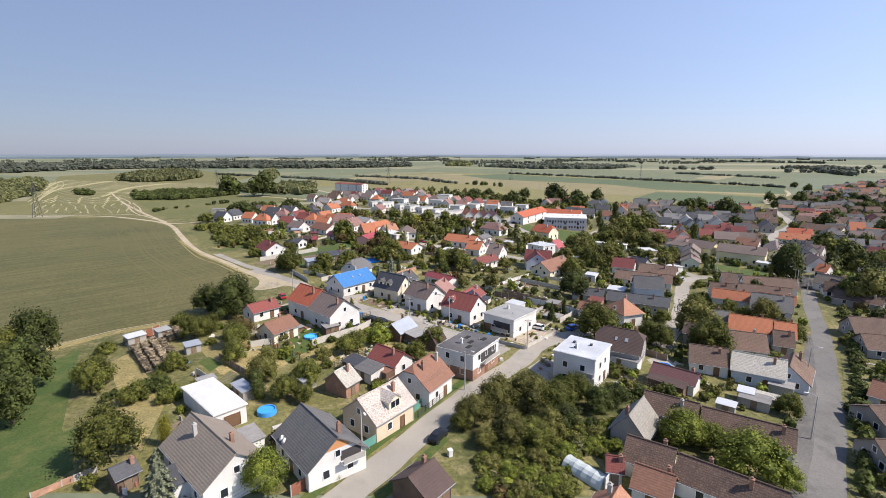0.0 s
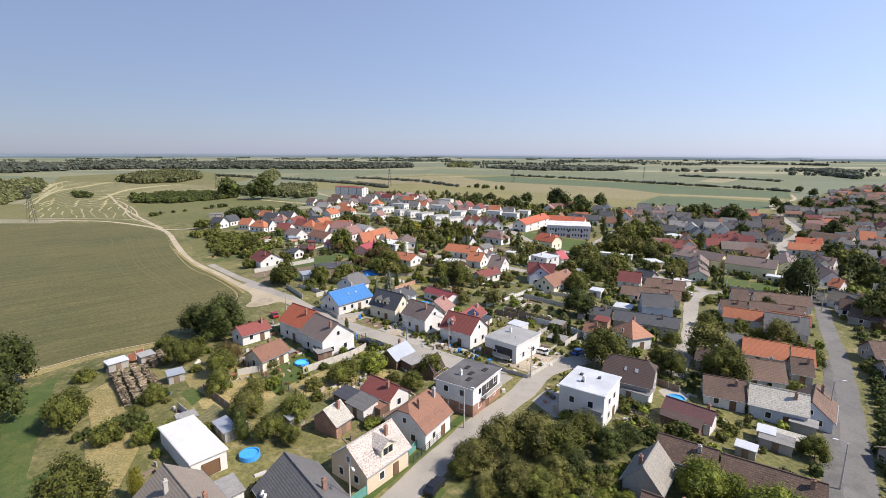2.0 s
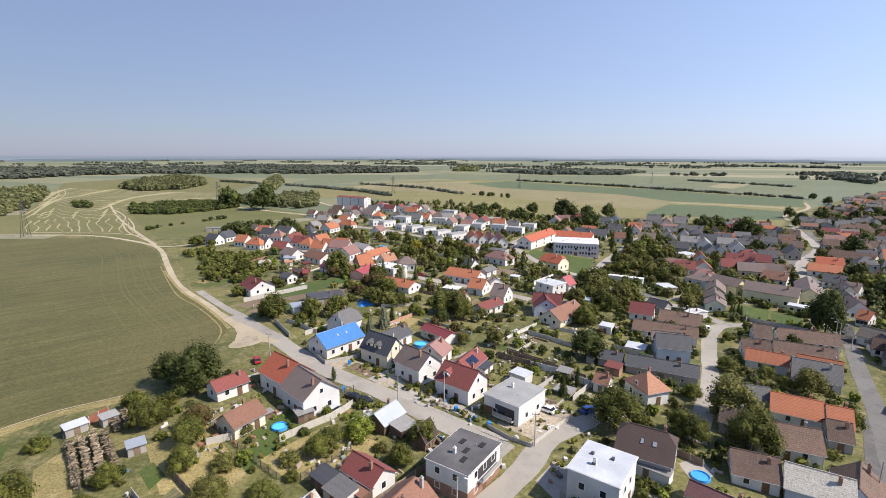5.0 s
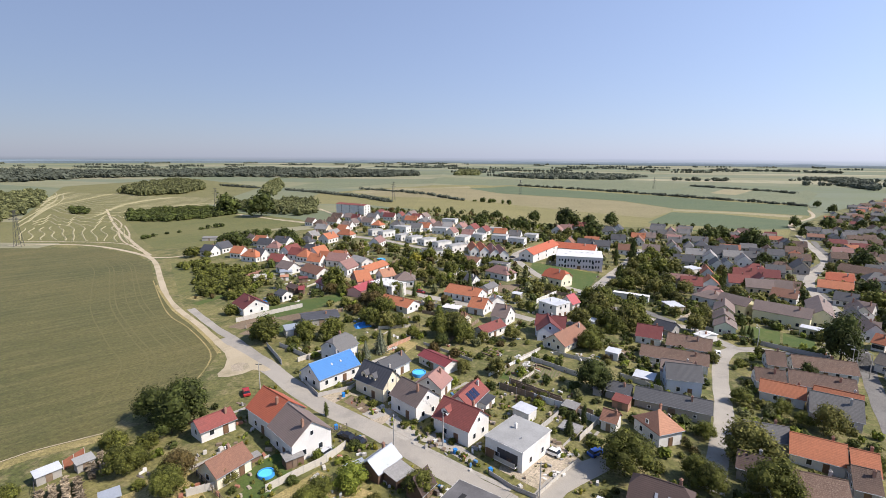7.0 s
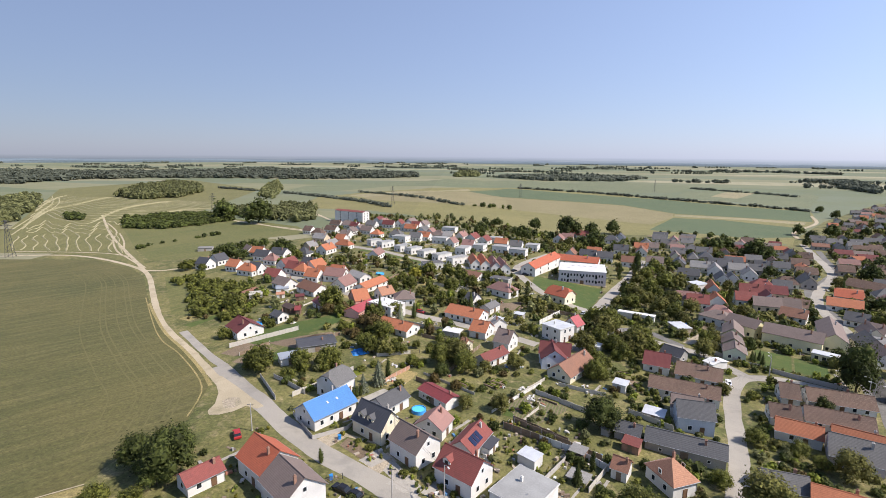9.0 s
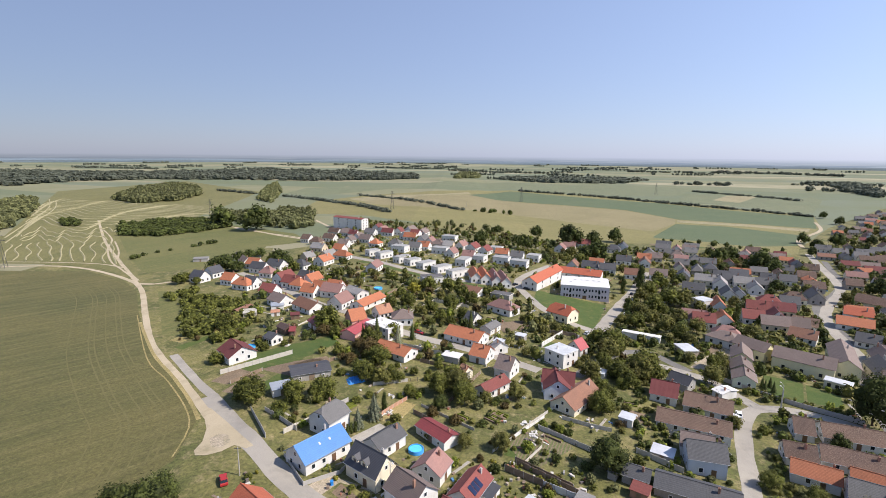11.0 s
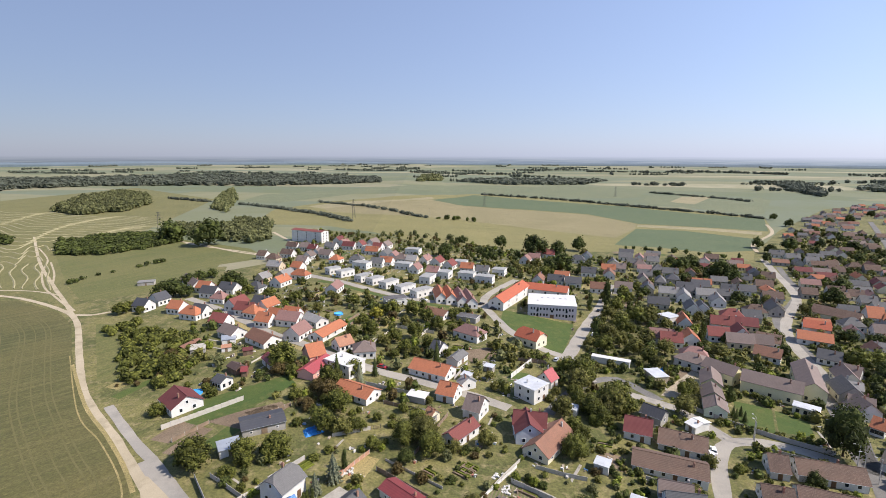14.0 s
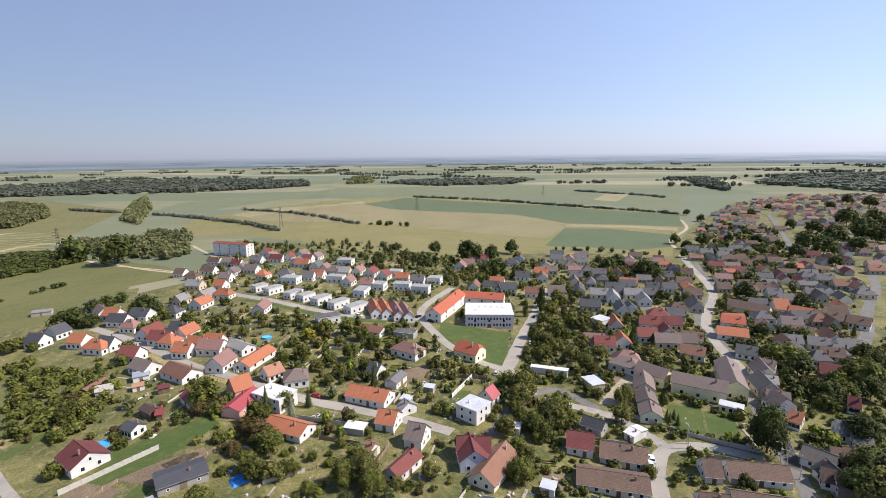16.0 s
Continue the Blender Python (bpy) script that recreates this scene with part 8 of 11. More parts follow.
tree(-0.4, 93.0, 2.1, 3.5, 'mid', 'round', 2600, bush=True)
tree(14.9, 93.0, 1.4, 2.3, 'mid', 'round', 2600, bush=True)
tree(6.9, 83.2, 1.8, 3.1, 'mid', 'round', 2600, bush=True)
tree(2.9, 82.0, 1.6, 2.7, 'mid', 'round', 2600, bush=True)
tree(10.8, 100.1, 5.1, 5.7, 'dark', 'round', 5200)
tree(18.4, 106.5, 5.2, 5.7, 'dark', 'round', 5200)
tree(22.4, 109.5, 4.8, 5.3, 'dark', 'round', 5200)
tree(29.1, 96.9, 6.6, 7.3, 'bright', 'round', 5200)
tree(35.4, 89.3, 8.2, 9.1, 'bright', 'round', 5200)
tree(39.2, 87.2, 4.3, 4.8, 'bright', 'round', 5200)
tree(33.4, 96.3, 4.9, 5.4, 'bright', 'round', 5200)
tree(28.4, 143.4, 9.9, 10.4, 'mid', 'round', 5200)
tree(43.4, 139.3, 6.9, 6.9, 'mid', 'round', 5200)
tree(55.0, 137.8, 9.9, 9.9, 'mid', 'round', 5200)
tree(54.8, 108.9, 4.8, 4.8, 'mid', 'round', 5200)
tree(84.6, 150.3, 4.9, 4.9, 'mid', 'round', 3200)
tree(57.5, 150.5, 10.9, 10.9, 'olive', 'round', 3200)
tree(85.8, 166.0, 8.3, 8.3, 'olive', 'round', 3200)
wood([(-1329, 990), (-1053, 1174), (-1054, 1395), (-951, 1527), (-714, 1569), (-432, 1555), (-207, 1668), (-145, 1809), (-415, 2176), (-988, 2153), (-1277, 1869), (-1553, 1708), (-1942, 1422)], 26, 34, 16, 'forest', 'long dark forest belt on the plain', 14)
wood([(-584, 879), (-512, 831), (-477, 880), (-495, 998), (-606, 1197), (-710, 1262), (-689, 1102)], 9, 13, 12, 'grey', 'small island wood in the mown meadow', 24)
wood([(-336, 533), (-298, 522), (-273, 546), (-250, 594), (-277, 631), (-333, 642), (-376, 595)], 6, 9, 6, 'dark', 'dark thicket strip beside the meadow', 24)
wood([(-446, 595), (-422, 580), (-421, 596), (-453, 629), (-467, 628)], 6, 9, 6, 'dark', 'dark bush island in the mown meadow', 24)
hedgerow([(-249, 417), (-248, 432), (-248, 446), (-239, 457)], 7, 6, 4, 'dark', 'loose row of dark bushes', 20)
hedgerow([(-235, 471), (-227, 483), (-218, 496)], 7, 6, 4, 'dark', 'loose row of dark bushes', 20)
wood([(-294, 658), (-247, 614), (-207, 593), (-176, 574), (-163, 601), (-199, 726), (-258, 773), (-251, 710), (-309, 706)], 8, 10, 9, 'grey', 'grey-green willow thicket near the village', 20)
wood([(-355, 920), (-306, 857), (-380, 1107), (-489, 1383), (-455, 1217)], 8, 9, 9, 'grey', 'tall grey-green poplar group', 40)
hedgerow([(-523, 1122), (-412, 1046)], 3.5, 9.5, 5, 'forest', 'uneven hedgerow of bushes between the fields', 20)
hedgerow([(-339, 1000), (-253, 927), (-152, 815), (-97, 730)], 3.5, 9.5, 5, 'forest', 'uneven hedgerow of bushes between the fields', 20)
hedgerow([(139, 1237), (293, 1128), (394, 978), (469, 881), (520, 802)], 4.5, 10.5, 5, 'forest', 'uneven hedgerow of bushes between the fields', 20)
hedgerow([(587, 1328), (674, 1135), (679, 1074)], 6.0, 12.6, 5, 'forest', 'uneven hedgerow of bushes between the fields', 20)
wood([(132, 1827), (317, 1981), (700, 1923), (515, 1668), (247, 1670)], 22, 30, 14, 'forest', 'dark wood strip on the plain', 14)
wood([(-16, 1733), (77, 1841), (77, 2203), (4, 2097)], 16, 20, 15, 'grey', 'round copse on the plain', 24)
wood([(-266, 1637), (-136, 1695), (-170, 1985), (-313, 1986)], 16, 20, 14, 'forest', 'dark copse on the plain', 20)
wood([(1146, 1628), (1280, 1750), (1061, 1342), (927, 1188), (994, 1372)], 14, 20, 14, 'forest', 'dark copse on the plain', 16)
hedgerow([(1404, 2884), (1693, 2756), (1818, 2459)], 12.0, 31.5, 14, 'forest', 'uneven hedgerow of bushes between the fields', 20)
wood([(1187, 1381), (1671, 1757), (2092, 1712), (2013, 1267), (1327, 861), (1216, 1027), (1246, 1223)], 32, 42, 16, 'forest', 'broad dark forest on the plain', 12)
wood([(-443, 491), (-468, 551), (-530, 647), (-634, 788), (-738, 903), (-734, 854), (-712, 758)], 9, 12, 9, 'grey', 'willow thicket at the meadow edge', 16)
hedgerow([(7, 762), (75, 749), (45, 763)], 12, 10, 6, 'dark', 'uneven hedgerow of bushes between the fields', 8)
tree(-262.1, 595.4, 23.7, 26.3, 'dark', 'round', 600)
tree(-215.5, 570.4, 27.4, 30.5, 'dark', 'round', 600)
tree(-163.9, 413.5, 9.3, 10.4, 'dark', 'round', 600)
tree(-161.0, 424.7, 8.1, 9.0, 'dark', 'round', 600)
tree(-156.6, 434.0, 7.3, 8.2, 'dark', 'round', 600)
tree(-160.9, 385.3, 12.8, 14.2, 'dark', 'round', 600)
tree(-165.4, 383.0, 11.2, 12.5, 'dark', 'round', 600)
tree(-152.3, 384.5, 8.0, 8.9, 'dark', 'round', 600)
tree(-131.3, 403.2, 12.9, 14.3, 'dark', 'round', 600)
tree(-124.4, 400.7, 9.2, 10.2, 'dark', 'round', 600)
tree(-165.4, 374.3, 7.1, 7.9, 'mid', 'round', 600)
tree(-115.5, 338.8, 5.9, 6.6, 'mid', 'round', 600)
tree(-173.2, 351.4, 7.4, 8.3, 'mid', 'round', 600)
tree(-172.4, 358.3, 6.1, 6.8, 'mid', 'round', 600)
tree(-162.7, 352.0, 5.0, 5.6, 'mid', 'round', 600)
tree(-114.9, 386.2, 7.0, 7.8, 'mid', 'round', 600)
tree(-80.4, 364.3, 7.8, 8.6, 'mid', 'round', 600)
tree(-85.1, 344.4, 5.1, 5.7, 'mid', 'round', 600)
tree(-101.1, 380.4, 5.8, 6.4, 'mid', 'round', 600)
tree(-136.0, 402.5, 7.9, 8.8, 'mid', 'round', 600)
tree(-45.0, 354.4, 7.9, 7.9, 'mid', 'round', 600)
tree(-22.1, 339.8, 9.1, 9.1, 'mid', 'round', 600)
tree(-10.5, 337.8, 9.4, 9.4, 'mid', 'round', 600)
tree(-3.5, 329.0, 8.3, 8.3, 'mid', 'round', 600)
tree(1.6, 317.0, 7.9, 7.9, 'mid', 'round', 1500)
tree(11.1, 335.0, 6.2, 6.2, 'mid', 'round', 600)
tree(-36.1, 325.1, 5.8, 5.8, 'mid', 'round', 600)
tree(-30.5, 307.0, 8.7, 8.7, 'mid', 'round', 1500)
tree(-38.5, 302.8, 7.7, 7.7, 'mid', 'round', 1500)
tree(-19.0, 299.5, 7.7, 7.7, 'mid', 'round', 1500)
tree(-9.2, 303.7, 9.0, 9.0, 'mid', 'round', 1500)
tree(-3.2, 291.8, 7.1, 7.1, 'mid', 'round', 1500)
tree(-14.6, 322.2, 6.3, 6.3, 'olive', 'round', 600)
tree(-23.6, 294.5, 6.3, 6.3, 'olive', 'round', 1500)
tree(9.3, 312.2, 5.7, 5.7, 'olive', 'round', 1500)
tree(-56.7, 363.2, 5.6, 5.6, 'olive', 'round', 600)
tree(-60.9, 371.8, 4.6, 4.6, 'olive', 'round', 600)
tree(-36.9, 361.3, 5.3, 5.3, 'olive', 'round', 600)
tree(21.6, 302.5, 5.5, 5.5, 'olive', 'round', 1500)
tree(25.6, 291.7, 4.5, 4.5, 'olive', 'round', 1500)
tree(-63.1, 343.6, 5.8, 5.8, 'olive', 'round', 600)
tree(-72.6, 368.5, 5.7, 5.7, 'olive', 'round', 600)
tree(-30.1, 333.3, 6.7, 7.4, 'yellow', 'round', 600)
tree(14.8, 499.8, 13.7, 12.4, 'dark', 'round', 600)
tree(1.2, 528.8, 7.8, 7.1, 'dark', 'round', 600)
tree(35.0, 564.7, 9.8, 8.9, 'dark', 'round', 600)
tree(29.0, 560.0, 6.0, 5.5, 'dark', 'round', 600)
tree(51.4, 486.3, 14.5, 13.2, 'dark', 'round', 600)
tree(47.9, 514.7, 7.7, 7.0, 'dark', 'round', 600)
tree(97.2, 515.6, 22.5, 20.5, 'dark', 'round', 600)
tree(104.8, 452.7, 18.6, 16.9, 'dark', 'round', 600)
tree(94.9, 449.9, 13.5, 12.3, 'dark', 'round', 600)
tree(112.8, 545.2, 10.9, 9.9, 'dark', 'round', 600)
tree(119.3, 518.5, 16.0, 14.6, 'dark', 'round', 600)
tree(147.7, 546.7, 14.7, 13.4, 'dark', 'round', 600)
tree(73.4, 559.4, 13.5, 12.3, 'dark', 'round', 600)
tree(107.4, 365.1, 13.9, 7.0, 'dark', 'column', 600)
tree(94.1, 358.6, 9.5, 4.7, 'dark', 'column', 600)
tree(81.4, 311.4, 9.1, 4.5, 'dark', 'column', 600)
tree(133.9, 308.1, 9.3, 4.7, 'dark', 'column', 600)
tree(119.3, 304.6, 8.0, 4.0, 'dark', 'column', 600)
tree(110.3, 358.8, 9.0, 8.2, 'mid', 'round', 600)
tree(125.3, 385.0, 9.1, 8.2, 'mid', 'round', 600)
tree(111.9, 334.7, 11.8, 10.7, 'mid', 'round', 600)
tree(97.5, 320.7, 10.5, 9.5, 'mid', 'round', 600)
tree(79.4, 295.1, 9.3, 8.5, 'mid', 'round', 1500)
tree(120.0, 335.8, 10.8, 10.8, 'olive', 'round', 600)
tree(105.8, 307.0, 8.0, 8.0, 'olive', 'round', 600)
tree(106.6, 291.3, 8.5, 8.5, 'olive', 'round', 1500)
tree(130.2, 287.6, 8.0, 8.0, 'olive', 'round', 600)
tree(74.4, 300.3, 6.0, 6.0, 'olive', 'round', 1500)
tree(125.3, 327.4, 6.2, 6.2, 'olive', 'round', 600)
tree(207.2, 482.3, 9.0, 9.0, 'dark', 'round', 600)
tree(204.3, 460.6, 13.3, 13.3, 'dark', 'round', 600)
tree(216.9, 469.1, 13.6, 13.6, 'dark', 'round', 600)
tree(222.3, 437.3, 16.3, 16.3, 'dark', 'round', 600)
tree(224.8, 425.8, 12.3, 12.3, 'dark', 'round', 600)
tree(160.4, 393.9, 8.6, 8.6, 'dark', 'round', 600)
tree(194.6, 372.7, 9.0, 9.0, 'dark', 'round', 600)
tree(140.7, 387.7, 7.6, 7.6, 'dark', 'round', 600)
tree(-104.8, 258.3, 4.2, 5.2, 'mid', 'round', 750, bush=True)
tree(-102.1, 263.7, 3.2, 4.1, 'mid', 'round', 750, bush=True)
tree(-99.8, 269.3, 2.7, 3.4, 'mid', 'round', 750, bush=True)
tree(-95.4, 237.6, 4.6, 5.8, 'mid', 'round', 750, bush=True)
tree(-85.9, 254.4, 3.1, 3.9, 'mid', 'round', 750, bush=True)
tree(-82.1, 249.4, 3.8, 4.7, 'mid', 'round', 750, bush=True)
tree(-75.3, 253.4, 2.5, 3.2, 'mid', 'round', 750, bush=True)
tree(-56.3, 262.6, 5.1, 6.4, 'mid', 'round', 750, bush=True)
tree(-51.0, 244.4, 4.1, 5.1, 'mid', 'round', 750, bush=True)
tree(-113.2, 284.2, 5.6, 6.6, 'brownish', 'round', 1500)
tree(-62.2, 263.6, 5.3, 6.2, 'brownish', 'round', 1500)
tree(-44.1, 248.9, 5.6, 6.6, 'brownish', 'round', 1500)
tree(-45.1, 237.0, 4.3, 5.1, 'brownish', 'round', 1500)
tree(-62.1, 270.7, 6.7, 6.7, 'mid', 'round', 1500)
tree(-38.7, 238.4, 5.2, 5.2, 'mid', 'round', 1500)
tree(-25.3, 224.2, 3.9, 3.9, 'mid', 'round', 1500)
tree(-20.9, 229.8, 3.4, 3.4, 'mid', 'round', 1500)
tree(-13.5, 289.1, 6.2, 6.2, 'mid', 'round', 1500)
tree(-17.9, 280.4, 4.8, 4.8, 'mid', 'round', 1500)
tree(-8.8, 284.5, 4.7, 4.7, 'mid', 'round', 1500)
tree(5.1, 282.9, 4.3, 4.3, 'mid', 'round', 1500)
tree(-20.1, 243.3, 2.7, 2.7, 'mid', 'round', 1500)
tree(-12.6, 235.6, 3.8, 3.8, 'mid', 'round', 1500)
tree(-5.2, 247.3, 2.0, 2.0, 'mid', 'round', 1500)
tree(-31.2, 222.1, 6.2, 6.9, 'olive', 'round', 1500)
tree(-5.9, 218.0, 8.7, 9.7, 'olive', 'round', 3200)
tree(20.7, 260.9, 4.1, 4.5, 'olive', 'round', 1500)
tree(21.3, 252.3, 3.9, 4.3, 'olive', 'round', 1500)
tree(13.2, 225.6, 2.2, 2.5, 'olive', 'round', 1500)
tree(14.3, 262.2, 3.5, 3.9, 'olive', 'round', 1500)
tree(-3.5, 241.5, 3.1, 3.4, 'olive', 'round', 1500)
tree(-39.1, 261.6, 10.7, 4.9, 'spruce', 'cone', 1500)
tree(-43.7, 255.4, 9.4, 4.3, 'spruce', 'cone', 1500)
tree(0.2, 276.0, 11.0, 5.0, 'spruce', 'cone', 1500)
tree(-24.6, 263.4, 8.2, 3.7, 'spruce', 'cone', 1500)
tree(-29.7, 256.1, 9.5, 4.8, 'blue', 'cone', 1500)
tree(57.5, 261.3, 11.7, 11.1, 'mid', 'round', 1500)
tree(53.6, 266.9, 9.1, 8.7, 'mid', 'round', 1500)
tree(62.9, 240.8, 11.6, 11.1, 'mid', 'round', 1500)
tree(51.8, 235.4, 8.5, 8.1, 'mid', 'round', 1500)
tree(49.7, 247.0, 6.1, 5.8, 'mid', 'round', 1500)
tree(43.8, 219.1, 6.2, 5.9, 'mid', 'round', 1500)
tree(38.7, 209.9, 8.2, 7.8, 'mid', 'round', 3200)
tree(53.9, 230.4, 7.1, 6.8, 'mid', 'round', 1500)
tree(58.3, 241.2, 4.7, 5.2, 'yellow', 'round', 1500)
tree(40.5, 244.7, 2.9, 3.6, 'olive', 'round', 750, bush=True)
tree(44.3, 250.3, 3.0, 3.8, 'olive', 'round', 750, bush=True)
tree(67.1, 242.6, 3.9, 4.9, 'olive', 'round', 750, bush=True)
tree(85.3, 260.1, 3.3, 4.1, 'olive', 'round', 750, bush=True)
tree(38.9, 282.3, 4.7, 5.8, 'olive', 'round', 750, bush=True)
tree(33.4, 279.9, 3.8, 4.8, 'olive', 'round', 750, bush=True)
tree(79.2, 208.9, 3.8, 4.8, 'olive', 'round', 750, bush=True)
tree(96.2, 251.5, 8.3, 7.5, 'olive', 'round', 1500)
tree(92.3, 242.8, 5.6, 5.1, 'olive', 'round', 1500)
tree(105.9, 232.9, 4.7, 2.6, 'spruce', 'cone', 1500)
tree(104.5, 235.4, 4.1, 2.3, 'spruce', 'cone', 1500)
tree(256.1, 295.4, 8.2, 4.5, 'spruce', 'cone', 600)
tree(219.8, 345.1, 7.6, 4.2, 'spruce', 'cone', 600)
tree(201.4, 243.4, 13.5, 13.5, 'mid', 'round', 600)
tree(197.1, 246.7, 11.3, 11.3, 'mid', 'round', 600)
tree(228.1, 267.3, 10.1, 10.1, 'mid', 'round', 600)
tree(186.2, 274.9, 10.1, 10.1, 'mid', 'round', 600)
tree(192.7, 273.7, 10.1, 10.1, 'mid', 'round', 600)
tree(197.0, 269.6, 7.3, 7.3, 'mid', 'round', 600)
tree(174.1, 243.3, 8.7, 8.7, 'mid', 'round', 600)
tree(168.5, 233.4, 6.9, 6.9, 'mid', 'round', 1500)
tree(187.8, 245.7, 8.9, 8.9, 'mid', 'round', 600)
tree(183.1, 236.9, 8.5, 8.5, 'mid', 'round', 600)
tree(143.3, 196.3, 11.1, 11.1, 'mid', 'round', 1500)
tree(147.2, 195.1, 8.1, 8.1, 'mid', 'round', 1500)
tree(341.8, 565.9, 12.4, 12.4, 'dark', 'round', 600)
tree(366.3, 552.7, 14.6, 14.6, 'dark', 'round', 600)
tree(334.5, 537.2, 10.6, 10.6, 'dark', 'round', 600)
tree(285.4, 397.7, 11.8, 11.8, 'dark', 'round', 600)
tree(255.6, 369.8, 12.3, 12.3, 'dark', 'round', 600)
tree(273.4, 343.5, 10.1, 10.1, 'dark', 'round', 600)
tree(350.8, 428.0, 9.4, 9.4, 'dark', 'round', 600)
tree(451.6, 508.5, 22.0, 22.0, 'dark', 'round', 600)
tree(441.9, 481.0, 20.7, 20.7, 'dark', 'round', 600)
tree(508.3, 528.2, 23.2, 23.2, 'dark', 'round', 600)
tree(556.0, 537.6, 29.0, 29.0, 'dark', 'round', 600)
tree(556.6, 519.4, 22.0, 22.0, 'dark', 'round', 600)
tree(641.0, 629.4, 27.0, 27.0, 'dark', 'round', 600)
tree(426.4, 545.4, 12.3, 12.3, 'dark', 'round', 600)
tree(386.2, 494.7, 9.9, 9.9, 'dark', 'round', 600)
tree(407.7, 478.4, 13.9, 13.9, 'dark', 'round', 600)
tree(217.2, 297.9, 8.3, 8.3, 'dark', 'round', 600)
tree(219.5, 291.8, 9.3, 9.3, 'dark', 'round', 600)
tree(208.0, 304.6, 8.5, 8.5, 'dark', 'round', 600)
tree(407.9, 564.7, 10.1, 10.1, 'dark', 'round', 600)
tree(458.3, 596.8, 9.5, 9.5, 'dark', 'round', 600)
tree(543.3, 587.3, 19.2, 19.2, 'dark', 'round', 600)
tree(553.2, 628.3, 14.6, 14.6, 'dark', 'round', 600)
tree(660.0, 608.3, 26.3, 26.3, 'dark', 'round', 600)
tree(492.2, 489.8, 15.9, 15.9, 'dark', 'round', 600)
tree(407.6, 438.7, 10.8, 10.8, 'dark', 'round', 600)
tree(610.1, 755.8, 12.4, 12.4, 'dark', 'round', 600)
tree(702.6, 820.7, 11.7, 11.7, 'dark', 'round', 600)
tree(566.0, 739.6, 10.3, 10.3, 'dark', 'round', 600)
tree(486.9, 668.0, 9.2, 9.2, 'dark', 'round', 600)
tree(492.6, 719.8, 11.5, 11.5, 'dark', 'round', 600)
tree(521.3, 789.6, 10.9, 10.9, 'dark', 'round', 600)
tree(898.9, 849.4, 21.0, 21.0, 'dark', 'round', 600)
tree(879.6, 793.0, 23.5, 23.5, 'dark', 'round', 600)
tree(804.7, 798.3, 15.6, 15.6, 'dark', 'round', 600)
tree(-3.5, 211.5, 8.4, 8.4, 'mid', 'round', 3200)
tree(-47.7, 211.1, 7.7, 7.7, 'mid', 'round', 1500)
tree(-40.3, 254.2, 9.1, 9.1, 'mid', 'round', 1500)
tree(-62.6, 271.2, 11.4, 11.4, 'mid', 'round', 1500)
tree(-28.0, 223.5, 5.6, 5.6, 'mid', 'round', 1500)
tree(-36.3, 223.5, 7.4, 7.4, 'mid', 'round', 1500)
tree(-33.0, 263.2, 7.5, 7.5, 'mid', 'round', 1500)
tree(-21.0, 214.1, 4.8, 4.8, 'mid', 'round', 3200)
tree(-11.4, 217.0, 7.9, 7.9, 'mid', 'round', 3200)
tree(-69.1, 206.2, 9.4, 9.4, 'mid', 'round', 1500)
tree(-56.8, 209.3, 6.9, 6.9, 'mid', 'round', 1500)
tree(-107.0, 269.9, 9.4, 9.4, 'mid', 'round', 1500)
tree(32.0, 181.1, 9.7, 9.7, 'dark', 'round', 3200)
tree(-33.9, 235.5, 8.8, 8.8, 'mid', 'round', 1500)
tree(-39.2, 228.0, 6.3, 6.3, 'mid', 'round', 1500)
tree(-11.0, 207.0, 5.2, 5.2, 'dark', 'round', 3200)
tree(-38.5, 243.4, 8.2, 8.2, 'brownish', 'round', 1500)
tree(-58.3, 135.1, 6.0, 6.0, 'brownish', 'round', 5200)
tree(-69.2, 139.1, 4.6, 5.2, 'mid', 'round', 3200)
tree(-25.6, 135.2, 5.1, 6.4, 'bright', 'round', 2600, bush=True)
tree(-19.9, 139.7, 3.2, 4.0, 'bright', 'round', 2600, bush=True)
tree(-3.8, 187.8, 4.5, 4.5, 'olive', 'round', 3200)
tree(3.2, 212.2, 4.4, 4.4, 'olive', 'round', 3200)
tree(13.2, 216.0, 5.8, 5.8, 'olive', 'round', 3200)
tree(6.0, 187.0, 5.6, 5.6, 'olive', 'round', 3200)
tree(42.3, 235.0, 7.8, 7.8, 'olive', 'round', 1500)
tree(31.8, 230.6, 3.5, 3.5, 'olive', 'round', 1500)
tree(38.9, 213.3, 5.8, 5.8, 'olive', 'round', 3200)
tree(-13.8, 190.6, 2.3, 2.3, 'olive', 'round', 3200)
tree(-16.6, 168.3, 4.1, 1.7, 'spruce', 'column', 3200)
tree(25.0, 162.2, 4.6, 1.9, 'spruce', 'column', 3200)
tree(-27.6, 204.8, 5.3, 2.2, 'spruce', 'column', 3200)
tree(-42.4, 159.5, 3.2, 1.6, 'dark', 'cone', 3200)
tree(20.3, 157.3, 5.7, 2.9, 'dark', 'cone', 5200)
tree(42.4, 142.2, 6.1, 6.7, 'mid', 'round', 5200)
tree(52.9, 159.9, 4.3, 4.8, 'mid', 'round', 3200)
tree(71.7, 179.6, 5.0, 5.6, 'mid', 'round', 3200)
tree(79.9, 174.5, 4.8, 5.3, 'mid', 'round', 3200)
tree(81.9, 169.8, 3.9, 4.3, 'mid', 'round', 3200)
tree(-78.2, 113.3, 6.4, 7.1, 'mid', 'round', 3200)
tree(-64.9, 111.9, 3.0, 3.3, 'mid', 'round', 5200)
tree(-65.8, 117.8, 3.2, 3.5, 'mid', 'round', 5200)
tree(-39.0, 107.2, 4.9, 5.4, 'mid', 'round', 5200)
